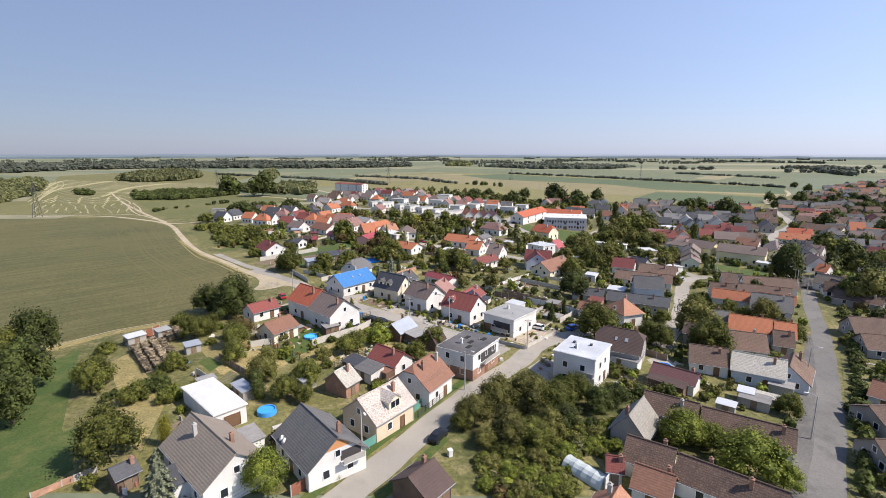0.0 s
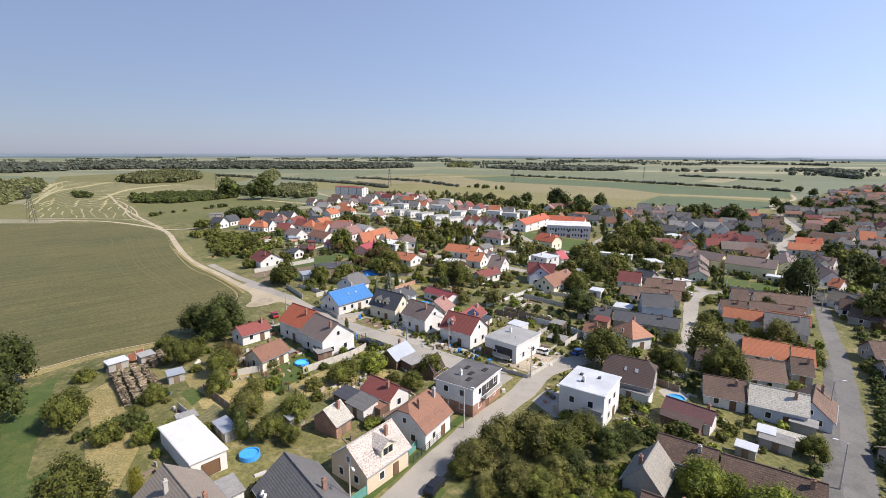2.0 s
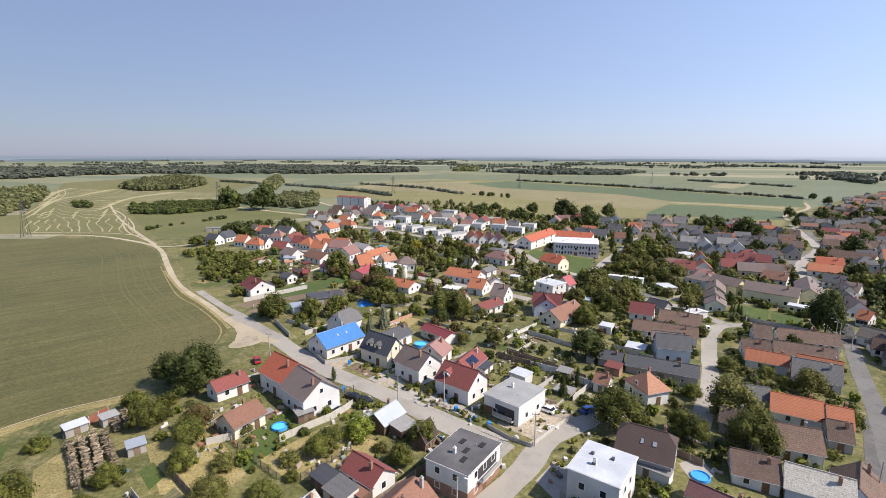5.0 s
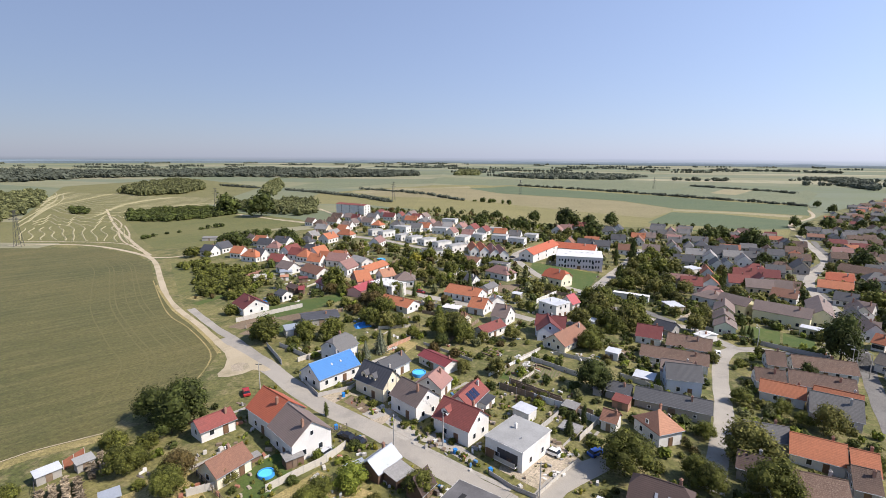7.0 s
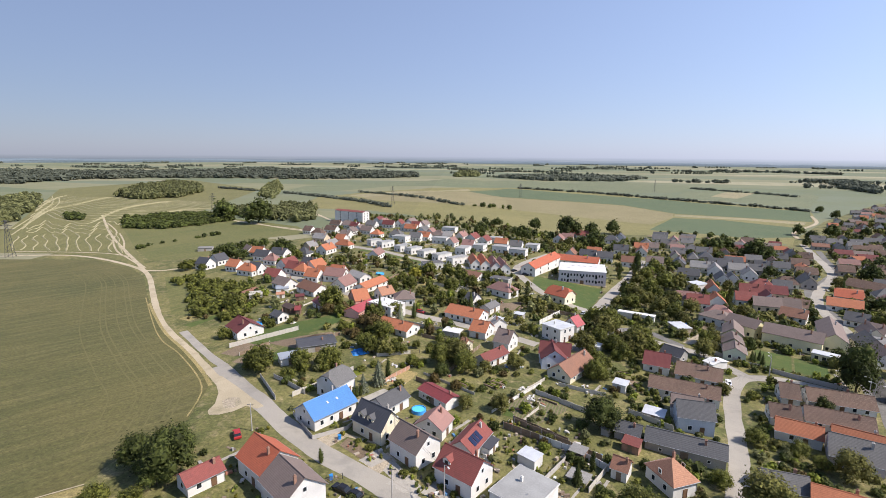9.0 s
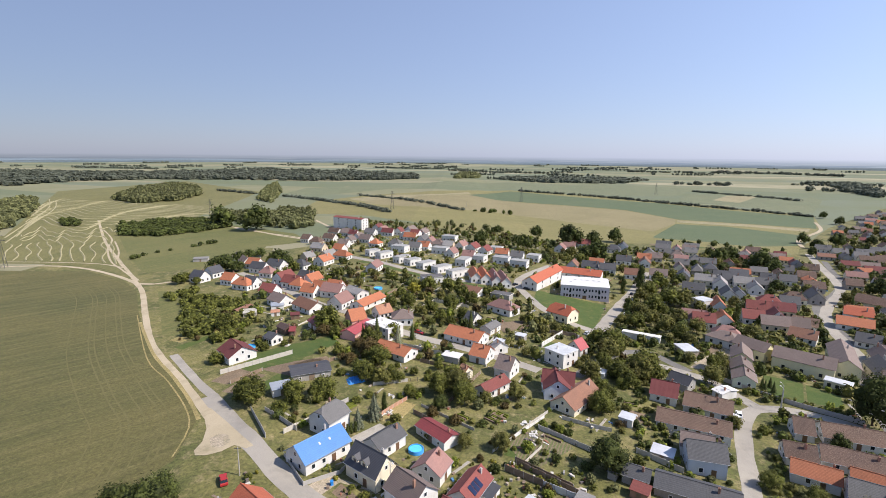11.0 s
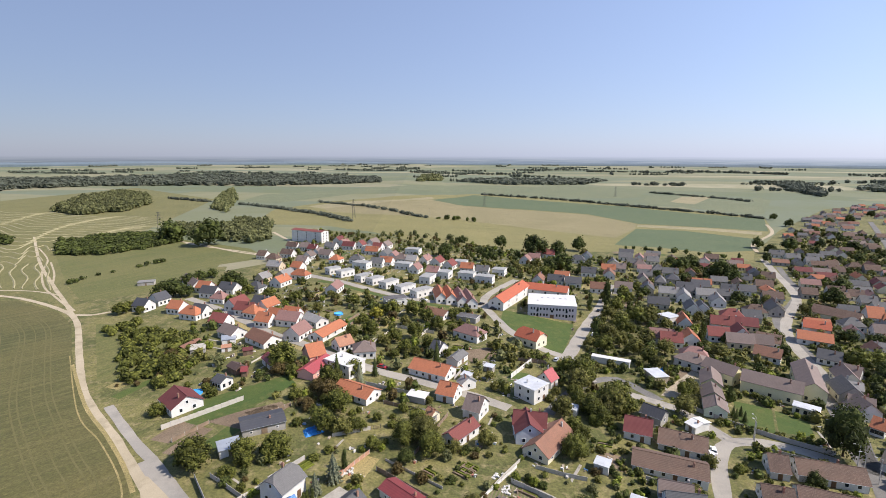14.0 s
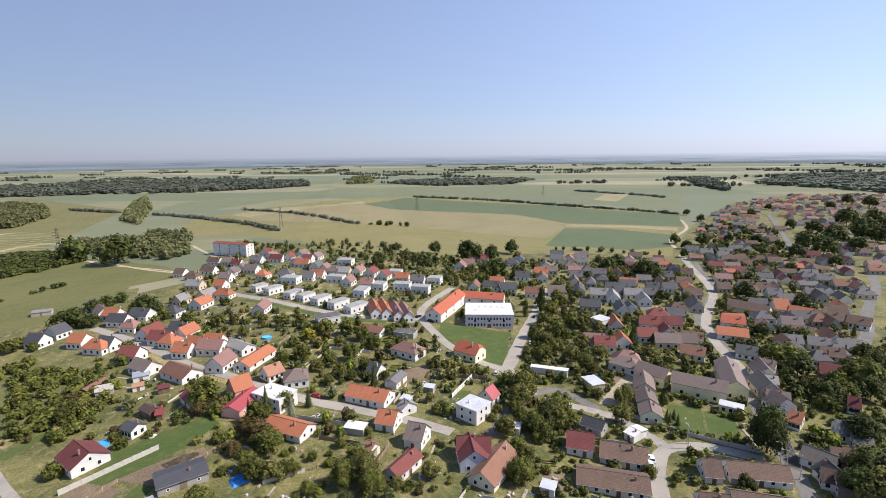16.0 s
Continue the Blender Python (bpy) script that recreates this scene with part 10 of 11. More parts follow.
shed(21.2, 159.5, -35, 4.5, 3.5, 0.6, 0.7, "lightgrey", "grey", "pale raised garden terrace", skip="d")
shed(37.1, 171.9, -35, 4.0, 3.0, 2.2, 2.7, "red", "brick", "small red-roofed shed in a garden")
shed(33.3, 179.2, 55, 4.0, 2.0, 1.8, 2.0, "lightgrey", "grey", "hutches with pale roofs")
shed(45.0, 204.7, -35, 4.0, 3.4, 2.6, 2.9, "flatpale", "white", "tall white shed with a corrugated roof")
shed(-62.0, 212.8, 30, 6.0, 5.0, 2.4, 2.7, "metal", "white", "shed with a pale blue metal roof")
shed(-47.0, 141.4, 50, 3.0, 1.5, 1.0, 1.1, "lightgrey", "brown", "low garden bench shelter with a grey roof", skip="d")
shed(49.4, 189.2, -32, 5.5, 4.0, 1.7, 2.1, "flatpale", "grey", "low shed with a pale blue-white sheet roof")
shed(45.9, 236.0, -30, 3.6, 3.6, 2.6, 2.8, "flatpale", "white", "small white flat-roofed shed")
shed(-7.6, 243.8, -25, 7.0, 4.0, 2.4, 2.7, "white", "grey", "terrace with white awnings", skip="d")
shed(-4.3, 230.2, -25, 6.0, 4.0, 2.2, 2.6, "grey", "grey", "grey-roofed garden shed in a garden")
shed(-105.8, 293.2, 20, 6.0, 5.0, 2.0, 2.6, "lichen", "grey", "small shed with a mottled pale roof")
shed(-96.1, 303.3, 20, 6.0, 5.0, 2.4, 2.8, "metal", "white", "shed with a zinc roof")
shed(-93.4, 293.2, 20, 4.0, 3.0, 2.0, 2.4, "paleorange", "white", "small shed with an orange roof")
shed(11.5, 260.7, -30, 4.0, 3.5, 2.4, 2.6, "flatpale", "grey", "small white-roofed shed in a garden")
shed(21.6, 269.6, -30, 4.0, 3.0, 2.2, 2.4, "flatpale", "grey", "small white-roofed shed in a garden")
shed(-193.9, 416.7, 15, 10.0, 5.0, 2.4, 2.8, "lightgrey", "grey", "long grey-roofed shed in a garden")
shed(-82.0, 287.6, 20, 4.0, 3.0, 2.2, 2.6, "darkred", "brown", "small dark red-roofed shed")
tarp_heap(-40.6, 224.2, 25)
tarp_heap(-39.9, 222.4, 30)
tarp_heap(97.7, 275.0, 30)
wood_yard(-73.7, 125.7, -48.1)
wood_rows(-76.8, 138.4, -50, 2, 8.0)
fence([(-30.2, 198.1), (-25.3, 206.5), (-21.6, 211.9)], 1.3, 'panel', 'crumbling orange brick garden wall', panel_mat=BRICKWALL)
fence([(3.6, 186.0), (11.6, 195.0), (20.5, 205.2)], 0.9, 'panel', 'long low white garden wall', panel_mat=WHITEPAINT)
fence([(10.4, 180.3), (17.1, 189.3)], 0.9, 'panel', 'low pale concrete garden wall', panel_mat=PALECONCRETE)
fence([(25.9, 205.0), (33.1, 201.7), (38.9, 199.7)], 1.2, 'panel', 'pale concrete garden wall by the shed', panel_mat=PALECONCRETE)
fence([(-9.5, 208.9), (2.5, 233.1)], 1.4, 'panel', 'weathered board garden fence', panel_mat=WOOD)
fence([(-67.0, 201.4), (-57.1, 187.1)], 1.5, 'panel', 'grey garden fence by the lane', panel_mat=CONCRETE)
stone_pile(15.0, 201.3, 30)
stone_pile(15.8, 194.9, 80)
stone_pile(-26.5, 203.0, 40)
stone_pile(-21.7, 216.3, 120)
stone_pile(57.0, 244.5, 20)
stone_pile(13.8, 141.5, 20)
bin_box(-33.1, 154.6, TARP, "blue plastic waste bin at the roadside")
bin_box(-5.9, 147.5, TARP, "blue plastic waste bin at the roadside")
bin_box(1.2, 141.6, TARP, "blue plastic waste bin at the roadside")
bin_box(-34.9, 169.8, TARP, "blue plastic waste bin at the roadside")
bin_box(-8.6, 91.7, WHITEPAINT, "white plastic rain barrel beside a hedge")

# ---- features of single houses ----
bm = bmesh.new()                                           # boarded gable top of the slate-roofed house
quad(bm, [(5.87, -2.0, 4.9), (5.87, 2.0, 4.9), (5.87, 0, 6.35)])
quad(bm, [(5.82, -2.0, 4.9), (5.82, 0, 6.35), (5.82, 2.0, 4.9)])
part("gable_boards", bm, ORANGEWOOD, slate_house, "orange stained gable boards")
for i in range(2):
    bm = bmesh.new()
    rod(bm, (-3.5 + i * 0.9, -4.2, 3.55), (-3.6 + i * 0.9, -4.45, 3.7), 0.45, 0.40, 12)
    part("satellite_dish", bm, WHITEPAINT, slate_house)
loggia(slate_house, 5.8, 2.0, 2.7, 90, 3.2, 1.5)
dormer(beige_house, 0.4, -3.4, 3.5, 0, 2.8, 1.8, 3.2, "patchy", "cream", 2)
dormer(dormer_house, -2.4, -2.9, 4.35, 0, 2.2, 1.2, 2.2, "dark", "cream", 1)
dormer(dormer_house, 0.7, -2.9, 4.35, 0, 2.2, 1.2, 2.2, "dark", "cream", 1)
dormer(red_house, -2.4, -3.0, 4.75, 0, 2.0, 1.1, 2.2, "red", "white", 1)
loggia(white_flat_house, -4.65, -2.4, 3.0, -90, 3.4, 2.4)
for i, (u, v) in enumerate(((-1.5, 1.0), (1.2, 2.2), (1.6, -1.2))):
    bm = bmesh.new()
    box(bm, u - 0.3, u + 0.3, v - 0.25, v + 0.25, 6.8, 7.2)
    part("roof_vent", bm, DARKSTEEL, white_flat_house)
for i, (u, v) in enumerate(((-2.5, -1.5), (0.0, -0.5), (2.0, 1.5), (3.0, -2.0))):
    roof_panel(dark_flat_house, u, v, 5.84, 0, 0, 1.6, 0.9, RUBBER, "felt_patch")
for u, w in ((1.6, 0.7), (-0.6, 0.5)):
    roof_panel(brown_house, u, -2.3, 5.6, 38.7, 0, w, 0.9, STEEL, "roof_window")
bm = bmesh.new()                                           # bare brick lower storey
box(bm, -5.63, 5.63, -4.28, 4.28, -0.4, 2.35)
part("basement_wall", bm, BRICK, dark_flat_house, "bare brick lower storey")
loggia(dark_flat_house, 1.0, -4.25, 2.9, 0, 6.5, 2.0)
loggia(grey_flat_house, 1.0, -5.5, 1.2, 0, 5.0, 2.2)
door(white_garage, 6.95, 0.2, 90, 2.5, 2.1, WOODFRAME, "garage_door")
door(grey_flat_house, -3.2, -5.5, 0, 2.4, 2.1, WOODFRAME, "garage_door")
for i in range(3):
    roof_panel(red_annexe, -2.5 + i * 1.5, -1.7, 3.95, 36, 0, 1.3, 2.4, SOLAR, "solar_panel")
for i, (u, v) in enumerate(((-5.5, 3), (-2, 3), (1.5, 3), (5, 3), (8, 2.5), (-8, -3))):
    roof_panel(school, u, v, 8.03, 0, 0, 1.2, 1.2, STEEL, "roof_light")
for i in range(2):
    roof_panel(blue_house, -1.0 + 3.0 * i, -2.0, 5.04, 35.2, 0, 0.5, 0.7, STEEL, "roof_vent")

for f in range(2):                                         # two rows of paired school windows
    for i in range(7):
        if f == 0 and i == 3:
            door(school, -10.5 + i * 3.5, -11.0, 0, 2.0, 2.3)
            continue
        for o in (-0.8, 0.8):
            window(school, -10.5 + i * 3.5 + o, -11.0, 1.4 + f * 3.4, 0, 0.85, 1.35, None, False)
for side in (-1, 1):
    for f in range(2):
        for i in range(4):
            window(school, side * 13.5, -7.5 + i * 5, 1.2 + f * 3.4, 90 * side, 1.2, 1.5, None, False)

ivy_shed = gable_house(-12.3, 134.1, 58.0, 4.6, 4.2, 2.2, 4.6, 'darkbrown', 'brown', 'garden shed overgrown with green ivy', name='shed', chimneys=0)
ivy = part("ivy", crown_mesh("mid", 1, 2600, "round"), None, ivy_shed, "dense green ivy over the roof")
ivy.scale, ivy.location = (5.6, 5.2, 4.6), (-0.4, 0, 1.2)

# ---- overhead cables along the streets ----
lamp_pole(-40.0, 62.0, 0, 7.5, lampless=True)
for (ax_, ay_, az_), (bx_, by_, bz_) in (((-40.0, 62.0, 7.3), (-21.7, 89.9, 7.6)), ((-21.7, 89.9, 7.6), (-5.7, 113.1, 7.6)), ((-5.7, 113.1, 7.6), (9.9, 134.9, 7.1)), ((-8.6, 150.0, 7.6), (-21.0, 168.5, 7.6))):
    for side in (-0.5, 0.0, 0.5):
        wire((ax_ + side, ay_ - side * 0.5, az_ + rise(ax_, ay_)), (bx_ + side, by_ - side * 0.5, bz_ + rise(bx_, by_)), 0.7)

# ---- the wider village to the east, too far to tell one house from the next ----
EAST = random.Random(31)
EAST_EDGE = [(120, 330), (150, 420), (178, 530), (285, 500), (400, 600), (452, 675), (720, 920), (980, 1040), (1150, 980), (520, 480), (260, 285), (200, 300)]
FAR_ROOFS = ("rust", "brown", "mauve", "grey", "redbrown", "darkred", "pink", "orange", "slate")
FAR_WALLS = ("white", "cream", "grey", "beige")


def far_houses():
    vs, fs, slots = [], [], []

    def prism(x, y, turn, ring, half, slot):
        """A closed bar with the outline ring (across, up) along the house."""
        c, s, g, i, n = math.cos(turn), math.sin(turn), rise(x, y), len(vs), len(ring)
        for u in (-half, half):
            vs.extend((x + u * c - v * s, y + u * s + v * c, g + z) for v, z in ring)
        fs.extend([tuple(range(i + n - 1, i - 1, -1)), tuple(range(i + n, i + 2 * n))] + [(i + k, i + (k + 1) % n, i + n + (k + 1) % n, i + n + k) for k in range(n)])
        slots.extend([slot] * (n + 2))

    made = 0
    for _ in range(6500):
        px, py = EAST.uniform(110, 1150), EAST.uniform(270, 1040)
        far = math.hypot(px, py)
        if made >= 300 or (far > 600 and EAST.random() < 0.5) or not inside(px, py, EAST_EDGE) or not free(px, py, 3.6 if far < 600 else 6.0):
            continue
        turn = radians(EAST.choice((-24, -24, 66)) + EAST.uniform(-5, 5))
        L, W, ridge = EAST.uniform(4.2, 6.6), EAST.uniform(3.2, 4.0), EAST.uniform(5.2, 6.4)
        TAKEN.append((px, py, L + 1, W + 1, turn))
        wall = EAST.randrange(len(FAR_WALLS))
        prism(px, py, turn, [(-W, -0.5), (W, -0.5), (W, 3.0), (0, ridge - 0.1), (-W, 3.0)], L, wall)
        k = (ridge - 3.0) / W
        prism(px, py, turn, [(-W - 0.4, 3.05 - 0.4 * k), (0, ridge), (W + 0.4, 3.05 - 0.4 * k), (W + 0.4, 3.2 - 0.4 * k), (0, ridge + 0.18), (-W - 0.4, 3.2 - 0.4 * k)], L + 0.3, len(FAR_WALLS) + EAST.randrange(len(FAR_ROOFS)))
        for u in (-0.55, 0.0, 0.55):
            ux, uy = px + u * L * math.cos(turn), py + u * L * math.sin(turn)
            prism(ux, uy, turn, [(-W - 0.04, 1.0), (W + 0.04, 1.0), (W + 0.04, 2.3), (-W - 0.04, 2.3)], 0.5, len(FAR_WALLS) + len(FAR_ROOFS))
        prism(px, py, turn, [(0.4, ridge - 0.6), (0.9, ridge - 0.6), (0.9, ridge + 0.7), (0.4, ridge + 0.7)], 0.25, len(FAR_WALLS) + 1)
        made += 1
    me = bpy.data.meshes.new("far_houses")
    me.from_pydata(vs, [], fs)
    for mat in [WALLS[w] for w in FAR_WALLS] + [ROOFS[r] for r in FAR_ROOFS] + [GLASS]:
        me.materials.append(mat)
    me.polygons.foreach_set("material_index", slots)
    return tagged(new("far_houses", me), "far crowded village houses with brown and red tiled roofs", "houses", "", "stuff")


far_houses()

# ---- garden plots, shrubs and hay rows that fill the village ----
PLOTS = random.Random(21)
for i in range(-22, 46):
    for j in range(0, 30):
        if PLOTS.random() < 0.70:
            continue
        u, v = i * 9.5 + PLOTS.uniform(-1.5, 1.5), j * 19 + PLOTS.uniform(-4, 4)
        px, py = -40 + u * 0.927 + v * 0.3746, 85 - u * 0.3746 + v * 0.927
        if px < -125 + max(0.0, (170 - py)) * 0.35 or (px < -95 and py < 235) or py > 560 or (px < -50 and 145 < py < 215) or not free(px, py, 3.0):
            continue
        a, b = PLOTS.uniform(2.2, 4.2), PLOTS.uniform(4, 8.5)
        mat, word = PLOTS.choice(((LAWN, "mown lawn plot"), (LAWN, "mown lawn plot"), (DRYLAWN, "dry grass plot"), (SOIL, "dug soil plot"), (GRASS, "rough grass plot"), (BEDS, "planted vegetable rows")))
        pts = [(px + x * 0.927 + y * 0.3746, py - x * 0.3746 + y * 0.927) for x, y in ((-a, -b), (a, -b), (a, b), (-a, b))]
        patch("garden_plot", mat, pts, 0.035 + 0.004 * (i % 3), word + " in a village garden", "garden plot")

ORCHARD = random.Random(63)
orchard = {}
for _ in range(1900):
    px, py = ORCHARD.uniform(45, 520), ORCHARD.uniform(110, 640)
    if px > 60 + py * 0.75 or py > (560 - 0.489 * px if px < 269 else 430 + (px - 269) * 1.1) or (36 < px < 110 and 300 < py < 400) or not free(px, py, 1.3):
        continue
    w = ORCHARD.uniform(3.0, 6.5)
    TAKEN.append((px, py, w * 0.3, w * 0.3, 0.0))
    orchard.setdefault(ORCHARD.choice(("dark", "dark", "mid", "olive")), []).append((px, py, w, w * ORCHARD.uniform(0.8, 1.1)))
for kind, spots in orchard.items():
    clump_stuff("garden_trees", spots, kind, TREE_WORDS[kind] + " fruit trees standing close in the gardens", "trees", 90)

UNDER = random.Random(71)
thick = {}
for _ in range(5200):
    px, py = UNDER.uniform(20, 230), UNDER.uniform(100, 330)
    if px > 70 + py * 0.6 or (px < 45 and py > 160) or not free(px, py, 0.1):
        continue
    w = UNDER.uniform(1.3, 3.0)
    thick.setdefault(UNDER.choice(("dark", "dark", "mid", "olive", "bright")), []).append((px, py, w, w * UNDER.uniform(0.6, 1.0)))
for kind, spots in thick.items():
    clump_stuff("undergrowth", spots, kind, TREE_WORDS[kind] + " bushes and weeds crowding the yards", "undergrowth", 40)

SHRUBS = random.Random(5)
near_made, heap, low = 0, {}, {}
for _ in range(24000):
    px, py = SHRUBS.uniform(-125, 520), SHRUBS.uniform(60, 690)
    if (px < -70 and py < 200) or (px < -58 and 165 < py < 235) or px < -150 + (py < 260) * 55 or px > 60 + py * 0.75 or py > (590 - 0.489 * px if px < 269 else 455 + (px - 269) * 1.1) or not free(px, py, 0.6):
        continue
    near = math.hypot(px, py - 90) < 150
    w = SHRUBS.uniform(1.2, 3.4)
    kind = SHRUBS.choice(("mid", "mid", "olive", "dark", "dark", "bright", "grey", "brownish"))
    if near and near_made < 285:
        tree(px, py, w * SHRUBS.uniform(0.6, 1.1), w, kind, "round", 520, bush=True)
        near_made += 1
    elif near and (px > 2 or SHRUBS.random() < 0.22) and SHRUBS.random() < 0.5:
        w *= 0.62
        low.setdefault(kind, []).append((px, py, w * 1.2, w * 0.9))
    elif not near and SHRUBS.random() < (0.34 if px < 35 and py > 285 - 0.45 * min(px, 0.0) else 0.5):
        big = SHRUBS.random() < 0.4
        heap.setdefault(kind, []).append((px, py, w * (1.7 if big else 1.1), w * (1.7 if big else 0.9)))
for kind, spots in low.items():
    clump_stuff("undergrowth", spots, kind, TREE_WORDS[kind] + " undergrowth and garden plants between the houses", "undergrowth", 64)
for kind, spots in heap.items():
    clump_stuff("shrubbery", spots, kind, TREE_WORDS[kind] + " shrubs and small trees in the gardens", "shrubs", 44)

# ---- rows of bushes and thin belts far out on the plain ----
FAR = random.Random(77)
spots = []
for _ in range(150):
    r, a = FAR.uniform(1500, 4600), radians(FAR.uniform(-62, 68))
    cx, cy = r * math.sin(a), 200 + r * math.cos(a)
    n, d = FAR.randint(4, 16), radians(FAR.choice((-17, -17, -17, 73)) + FAR.uniform(-8, 8))
    size = FAR.uniform(12, 30)
    for i in range(n):
        spots.append((cx + math.cos(d) * i * size * 0.8, cy + math.sin(d) * i * size * 0.8 + FAR.uniform(-10, 10), size * FAR.uniform(0.7, 1.3), FAR.uniform(7, 15)))
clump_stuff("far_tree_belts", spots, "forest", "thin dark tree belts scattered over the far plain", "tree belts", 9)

# ---- curling hay rows on the mown meadow ----
HAY = ground_mat("raked_hay", ((0.29, 0.26, 0.14), (0.33, 0.295, 0.165), (0.23, 0.21, 0.11)), (0.05, 0.3, 2.0))
vs, fs = [], []


def along(line, t):
    """The place at t (0 to 1) on a smooth line through a few corner points."""
    u = min(len(line) - 1.001, max(0.0, t * (len(line) - 1)))
    i, f = int(u), u - int(u)
    p0, p1, p2, p3 = (Vector(line[min(max(k, 0), len(line) - 1)]) for k in (i - 1, i, i + 1, i + 2))
    return 0.5 * (2 * p1 + (p2 - p0) * f + (2 * p0 - 5 * p1 + 4 * p2 - p3) * f * f + (3 * p1 - p0 - 3 * p2 + p3) * f ** 3)


def hay_row(points, wide):
    """A low ridge of raked hay along points."""
    for n, p in enumerate(points):
        d = (points[min(n + 1, len(points) - 1)] - points[max(n - 1, 0)]).normalized()
        w, g = wide * (0.8 + 0.35 * noise.noise((p.x * 0.12, p.y * 0.12, 0))), rise(p.x, p.y)
        vs.extend([(p.x + d.y * w, p.y - d.x * w, g + 0.09), (p.x, p.y, g + 0.5), (p.x - d.y * w, p.y + d.x * w, g + 0.09)])
        if n:
            i = len(vs) - 3
            fs.extend([(i - 3, i, i + 1, i - 2), (i - 2, i + 1, i + 2, i - 1)])


for upper, lower, count, wave, wide in (([(-635.6, 787.0), (-670.7, 869.7), (-617.4, 875.1), (-511.9, 831.2), (-417.6, 807.4), (-278.5, 732.0)], [(-411.4, 498.8), (-492.1, 621.2), (-401.0, 570.4), (-389.8, 619.9), (-346.2, 640.7), (-275.9, 635.2)], 15, 0.05, 1.15), ([(-428.7, 527.3), (-435.0, 560.6), (-396.5, 542.5), (-379.0, 557.1), (-371.3, 579.5)], [(-402.7, 493.9), (-392.9, 511.4), (-363.4, 501.4), (-346.4, 513.7), (-331.9, 520.4)], 3, 0.3, 0.9)):
    for k in range(count):
        f = k / (count - 1)
        start, end = 0.03 * (k % 3), 1.0 - 0.05 * ((k * 7) % 4)
        hay_row([along(upper, t).lerp(along(lower, t), f + wave * (math.sin(t * 21 + k * 0.5) + 0.5 * math.sin(t * 47 + k))) for t in (start + (end - start) * n / 110 for n in range(111))], wide)
for k in range(11):                                        # short rows up and down the lower meadow
    t0 = k / 10.5 + 0.02
    hay_row([along([(-394.7, 478.6), (-379.9, 484.5), (-364.0, 495.9), (-335.2, 491.9), (-316.7, 498.2)], t0 + 0.025 * math.sin(n * 0.33 + k)).lerp(along([(-342.2, 412.9), (-317.9, 414.0), (-296.1, 413.2), (-274.6, 412.4), (-250.5, 406.5)], t0 + 0.02 * math.sin(n * 0.27 + k * 1.9)), n / 30) for n in range(31)], 0.85)
hay_row([along([(-428.3, 509.1), (-499.0, 616.1), (-596.4, 760.8), (-700.1, 886.3)], n / 60) for n in range(61)], 1.1)
hay_row([along([(-404.1, 483.2), (-489.2, 612.4), (-577.8, 748.5), (-674.3, 869.3)], n / 60) for n in range(61)], 1.1)
me = bpy.data.meshes.new("hay_rows")
me.from_pydata(vs, [], fs)
me.materials.append(HAY)
tagged(new("hay_rows", me), "curling raked rows of pale hay on the meadow", "hay", "", "stuff")

# ---- boundary fences between the gardens ----
LOTS = random.Random(9)
made = 0
for _ in range(900):
    px, py = LOTS.uniform(-95, 130), LOTS.uniform(95, 330)
    if made >= 46 or (px < -60 and py < 190):
        continue
    a = radians(LOTS.choice((-40, -38, 52, 54)) if py < 220 else LOTS.choice((-24, 66)))
    n = LOTS.randint(3, 6)
    pts = [(px + math.cos(a) * 4 * i, py + math.sin(a) * 4 * i) for i in range(n + 1)]
    if not all(free(qx, qy, -0.4) for qx, qy in pts):
        continue
    mat, word, hgt = LOTS.choice(((WOOD, "weathered board", 1.4), (PALECONCRETE, "pale concrete panel", 1.5), (CONCRETE, "grey concrete panel", 1.4), (PALECONCRETE, "low pale", 0.8)))
    fence([pts[0], pts[-1]], hgt, "panel", word + " fence between two village gardens", 4.0, mat)
    made += 1

# ---- hills along the horizon, with blue haze put into their colours ----
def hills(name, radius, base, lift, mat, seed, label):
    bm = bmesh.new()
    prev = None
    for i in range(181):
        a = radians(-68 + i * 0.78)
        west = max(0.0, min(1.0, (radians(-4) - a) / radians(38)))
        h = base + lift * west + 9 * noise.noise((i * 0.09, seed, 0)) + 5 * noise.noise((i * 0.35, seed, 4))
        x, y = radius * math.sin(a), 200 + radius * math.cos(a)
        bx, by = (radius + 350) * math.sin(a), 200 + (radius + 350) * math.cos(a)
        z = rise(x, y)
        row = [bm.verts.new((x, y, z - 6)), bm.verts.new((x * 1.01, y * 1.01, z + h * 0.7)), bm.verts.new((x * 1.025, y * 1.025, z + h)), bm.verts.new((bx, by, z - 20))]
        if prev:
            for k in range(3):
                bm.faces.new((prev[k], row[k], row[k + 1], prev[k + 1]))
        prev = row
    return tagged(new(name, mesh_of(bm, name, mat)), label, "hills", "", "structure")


hills("backdrop", 4500, 11, 4, ground_mat("hazed_hill_woods", ((0.085, 0.115, 0.125), (0.11, 0.14, 0.15), (0.07, 0.10, 0.11)), (0.002, 0.008, 0.05), grain=0.3), 2.0, "low wooded hills along the hazy horizon")
hills("backdrop", 4720, 20, 7, ground_mat("hazed_pale_hills", ((0.13, 0.17, 0.20), (0.15, 0.19, 0.22), (0.115, 0.155, 0.185)), (0.002, 0.008, 0.05), grain=0.2), 7.0, "hills in pale haze blue behind the far plain")

# ---- vegetable rows, garden paths and odds and ends lying about the gardens ----
ODDS = random.Random(44)


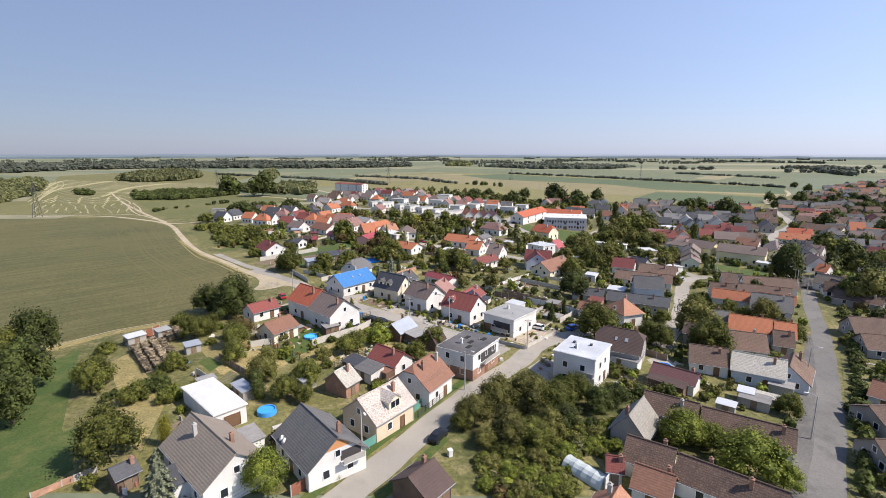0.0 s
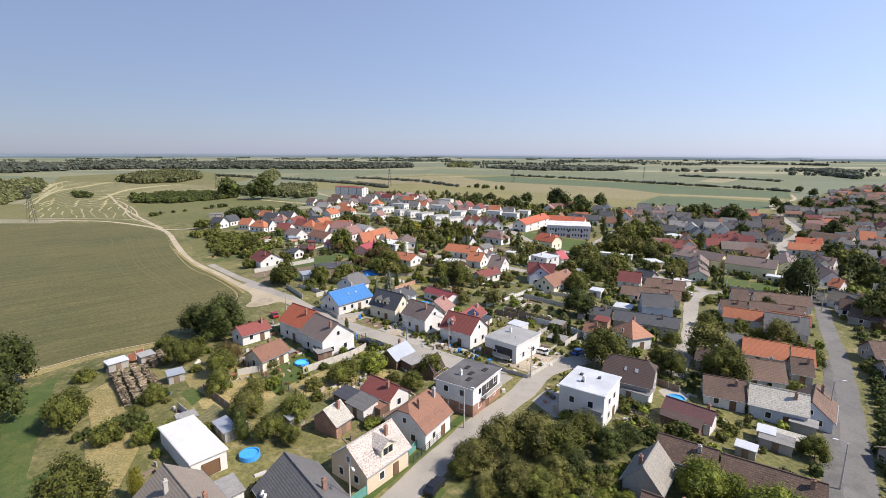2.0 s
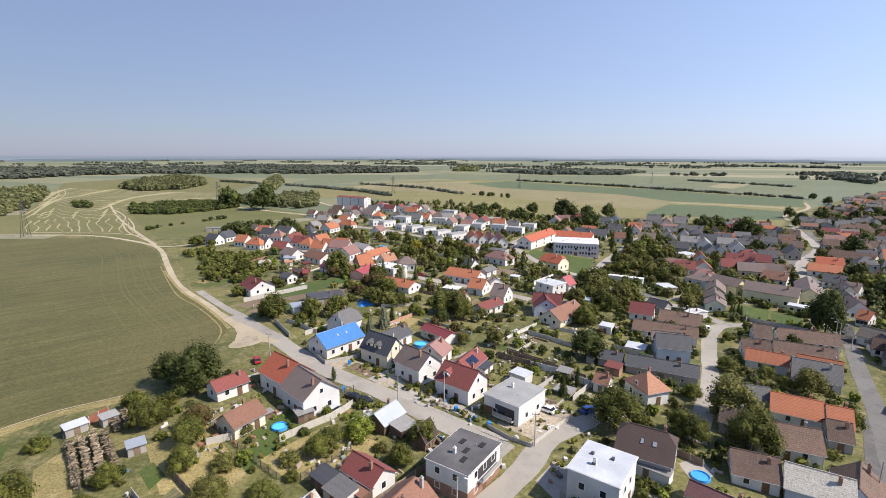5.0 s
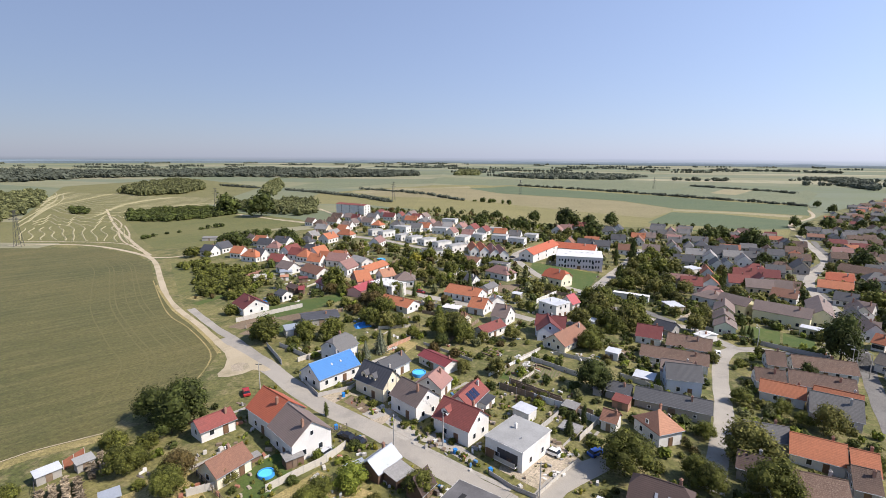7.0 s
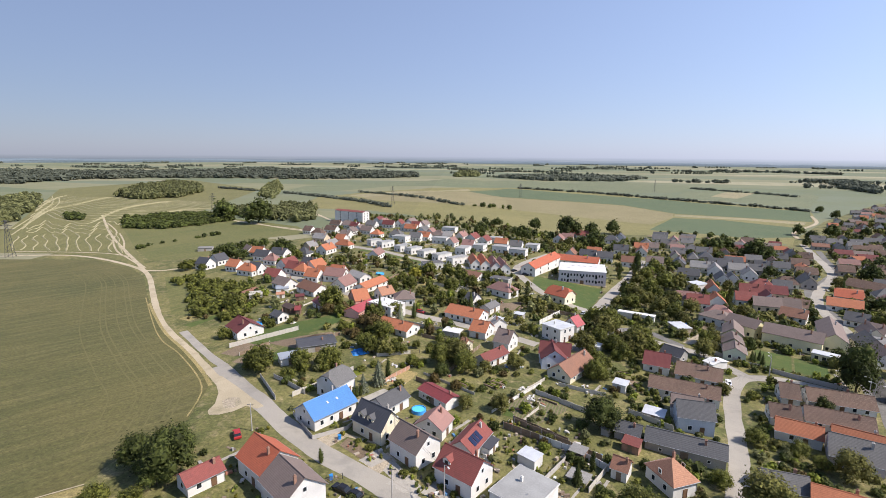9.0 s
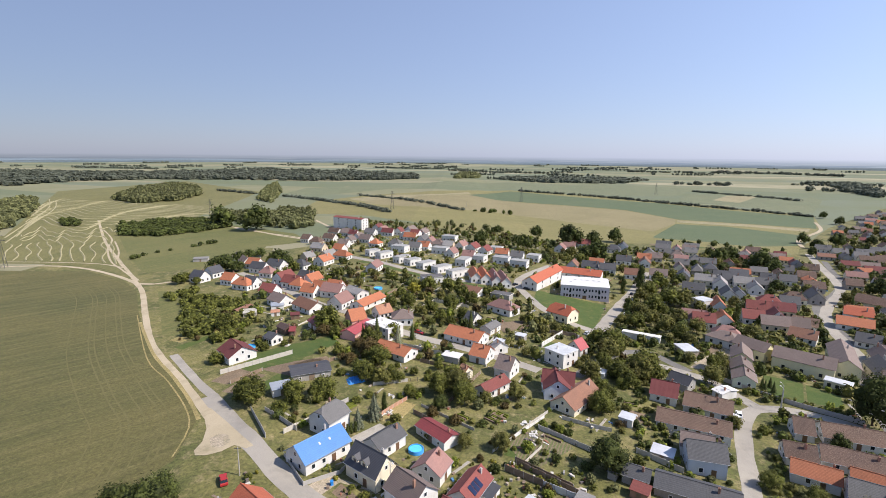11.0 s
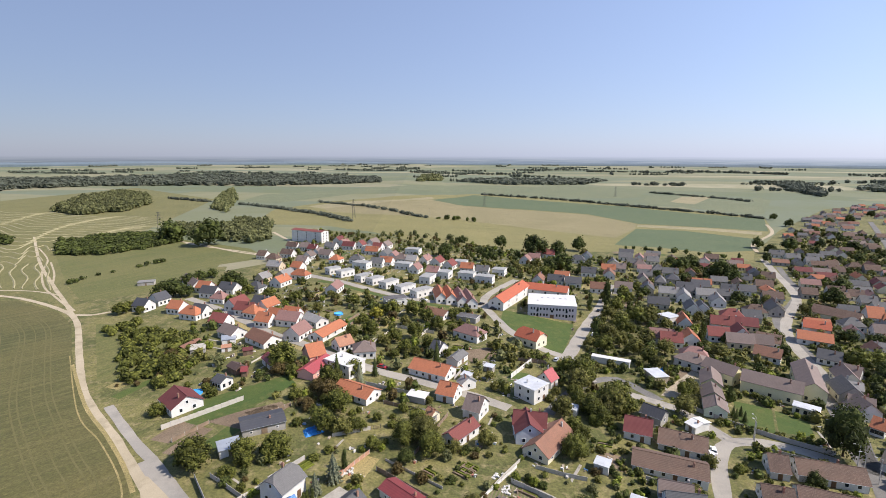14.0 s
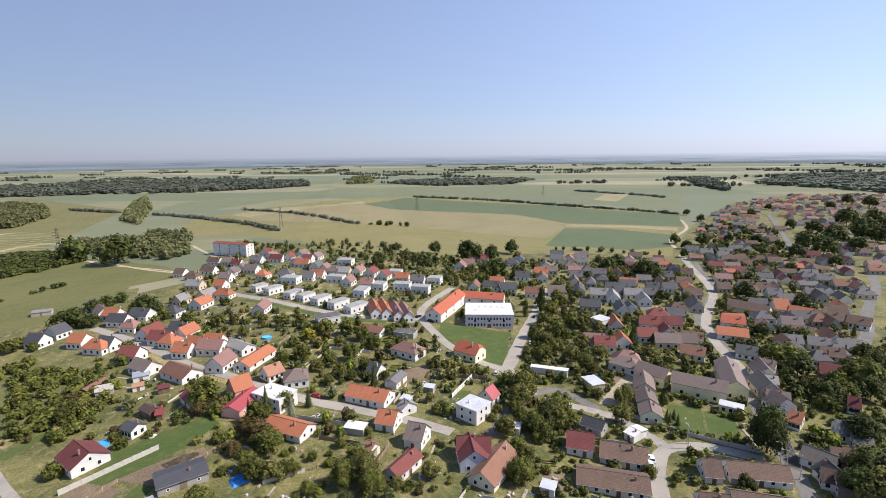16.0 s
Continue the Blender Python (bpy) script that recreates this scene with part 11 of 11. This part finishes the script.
def many_boxes(name, boxes, mat, label, category, kind="stuff"):
    """boxes: (x, y, turn, length, width, height, lift), joined."""
    vs, fs = [], []
    for x, y, turn, a, b, h, lift in boxes:
        c, s, g, i = math.cos(turn), math.sin(turn), rise(x, y), len(vs)
        for z, q in ((-0.05, 1.0), (h, 0.9)):
            for u, v in ((-1, -1), (1, -1), (1, 1), (-1, 1)):
                px_, py_ = u * a / 2 * q, v * b / 2 * q
                vs.append((x + px_ * c - py_ * s, y + px_ * s + py_ * c, g + lift + z))
        fs += [(i + 4, i + 5, i + 6, i + 7)] + [(i + k, i + (k + 1) % 4, i + 4 + (k + 1) % 4, i + 4 + k) for k in range(4)]
    me = bpy.data.meshes.new(name)
    me.from_pydata(vs, [], fs)
    me.materials.append(mat)
    return tagged(new(name, me), label, category, "", kind)


beds, ridges, paths, odds = [], [], [], []
for _ in range(9000):
    px, py = ODDS.uniform(-110, 330), ODDS.uniform(70, 560)
    if (px < -70 and py < 200) or (px < -58 and 165 < py < 235) or px < -150 + (py < 260) * 55 or px > 60 + py * 0.75 or py > (580 - 0.489 * px if px < 269 else 448 + (px - 269)):
        continue
    near_side = py < 215
    turn = radians(ODDS.choice((-40, 52)) if near_side else ODDS.choice((-22, 68))) + ODDS.uniform(-0.06, 0.06)
    what = ODDS.random()
    if what < 0.07 and len(beds) < 900 and free(px, py, 2.6):
        n, long = ODDS.randint(4, 8), ODDS.uniform(3.5, 7)
        for k in range(n):
            o = (k - (n - 1) / 2) * 0.85
            spot = (px - math.sin(turn) * o, py + math.cos(turn) * o, turn, long * ODDS.uniform(0.85, 1), 0.5, ODDS.uniform(0.15, 0.5), 0.06)
            (beds if ODDS.random() < 0.65 else ridges).append(spot)
    elif what < 0.12 and len(paths) < 150 and free(px, py, 1.2):
        paths.append((px, py, turn, ODDS.uniform(5, 12), ODDS.uniform(0.6, 1.0), 0.05, 0.05))
    elif what > 0.5 and len(odds) < 2600 and free(px, py, -0.6):
        for k in range(ODDS.randint(1, 5)):
            low = ODDS.random() < 0.5
            odds.append((px + ODDS.uniform(-1.2, 1.2), py + ODDS.uniform(-1.2, 1.2), turn + ODDS.choice((0, 1.57)) + ODDS.uniform(-0.3, 0.3), ODDS.uniform(0.8, 2.4) if low else ODDS.uniform(0.4, 1.1), ODDS.uniform(0.2, 0.8), ODDS.uniform(0.08, 0.3) if low else ODDS.uniform(0.3, 1.0), 0.05))
FRONT = random.Random(58)                                # flower beds, pots and tubs about the front yards


def standing(x, y, r):
    """Whether nothing but grass or paving lies at a spot."""
    for tx, ty, a, b, turn in TAKEN:
        u, v = (x - tx) * math.cos(turn) + (y - ty) * math.sin(turn), (y - ty) * math.cos(turn) - (x - tx) * math.sin(turn)
        if abs(u) < a + r and abs(v) < b + r:
            return False
    return True


flowers = {}
for _ in range(1500):
    px, py = FRONT.uniform(-56, 26), FRONT.uniform(124, 182)
    if not standing(px, py, -0.7):
        continue
    w = FRONT.uniform(0.5, 1.3)
    if FRONT.random() < 0.55:
        flowers.setdefault(FRONT.choice(("mid", "bright", "dark", "olive", "yellow")), []).append((px, py, w, w * FRONT.uniform(0.6, 1.2)))
    elif FRONT.random() < 0.6:
        odds.append((px, py, FRONT.uniform(0, 3.1), FRONT.uniform(0.4, 1.6), FRONT.uniform(0.3, 0.8), FRONT.uniform(0.15, 0.7), 0.05))
for kind, spots in flowers.items():
    clump_stuff("flower_bed", spots, kind, TREE_WORDS[kind] + " flowers and low plants in the front gardens", "flowers", 26)
many_boxes("vegetable_rows", beds, LEAVES["bright"], "green rows of vegetables in the village gardens", "vegetables")
many_boxes("soil_ridges", ridges, SOIL, "dug brown soil ridges between the vegetable rows", "soil")
many_boxes("garden_paths", paths, PAVING, "narrow pale concrete paths through the gardens", "path", "structure")
many_boxes("garden_clutter", odds, CLUTTER, "boards, crates, pots and sheets lying about the gardens", "clutter")
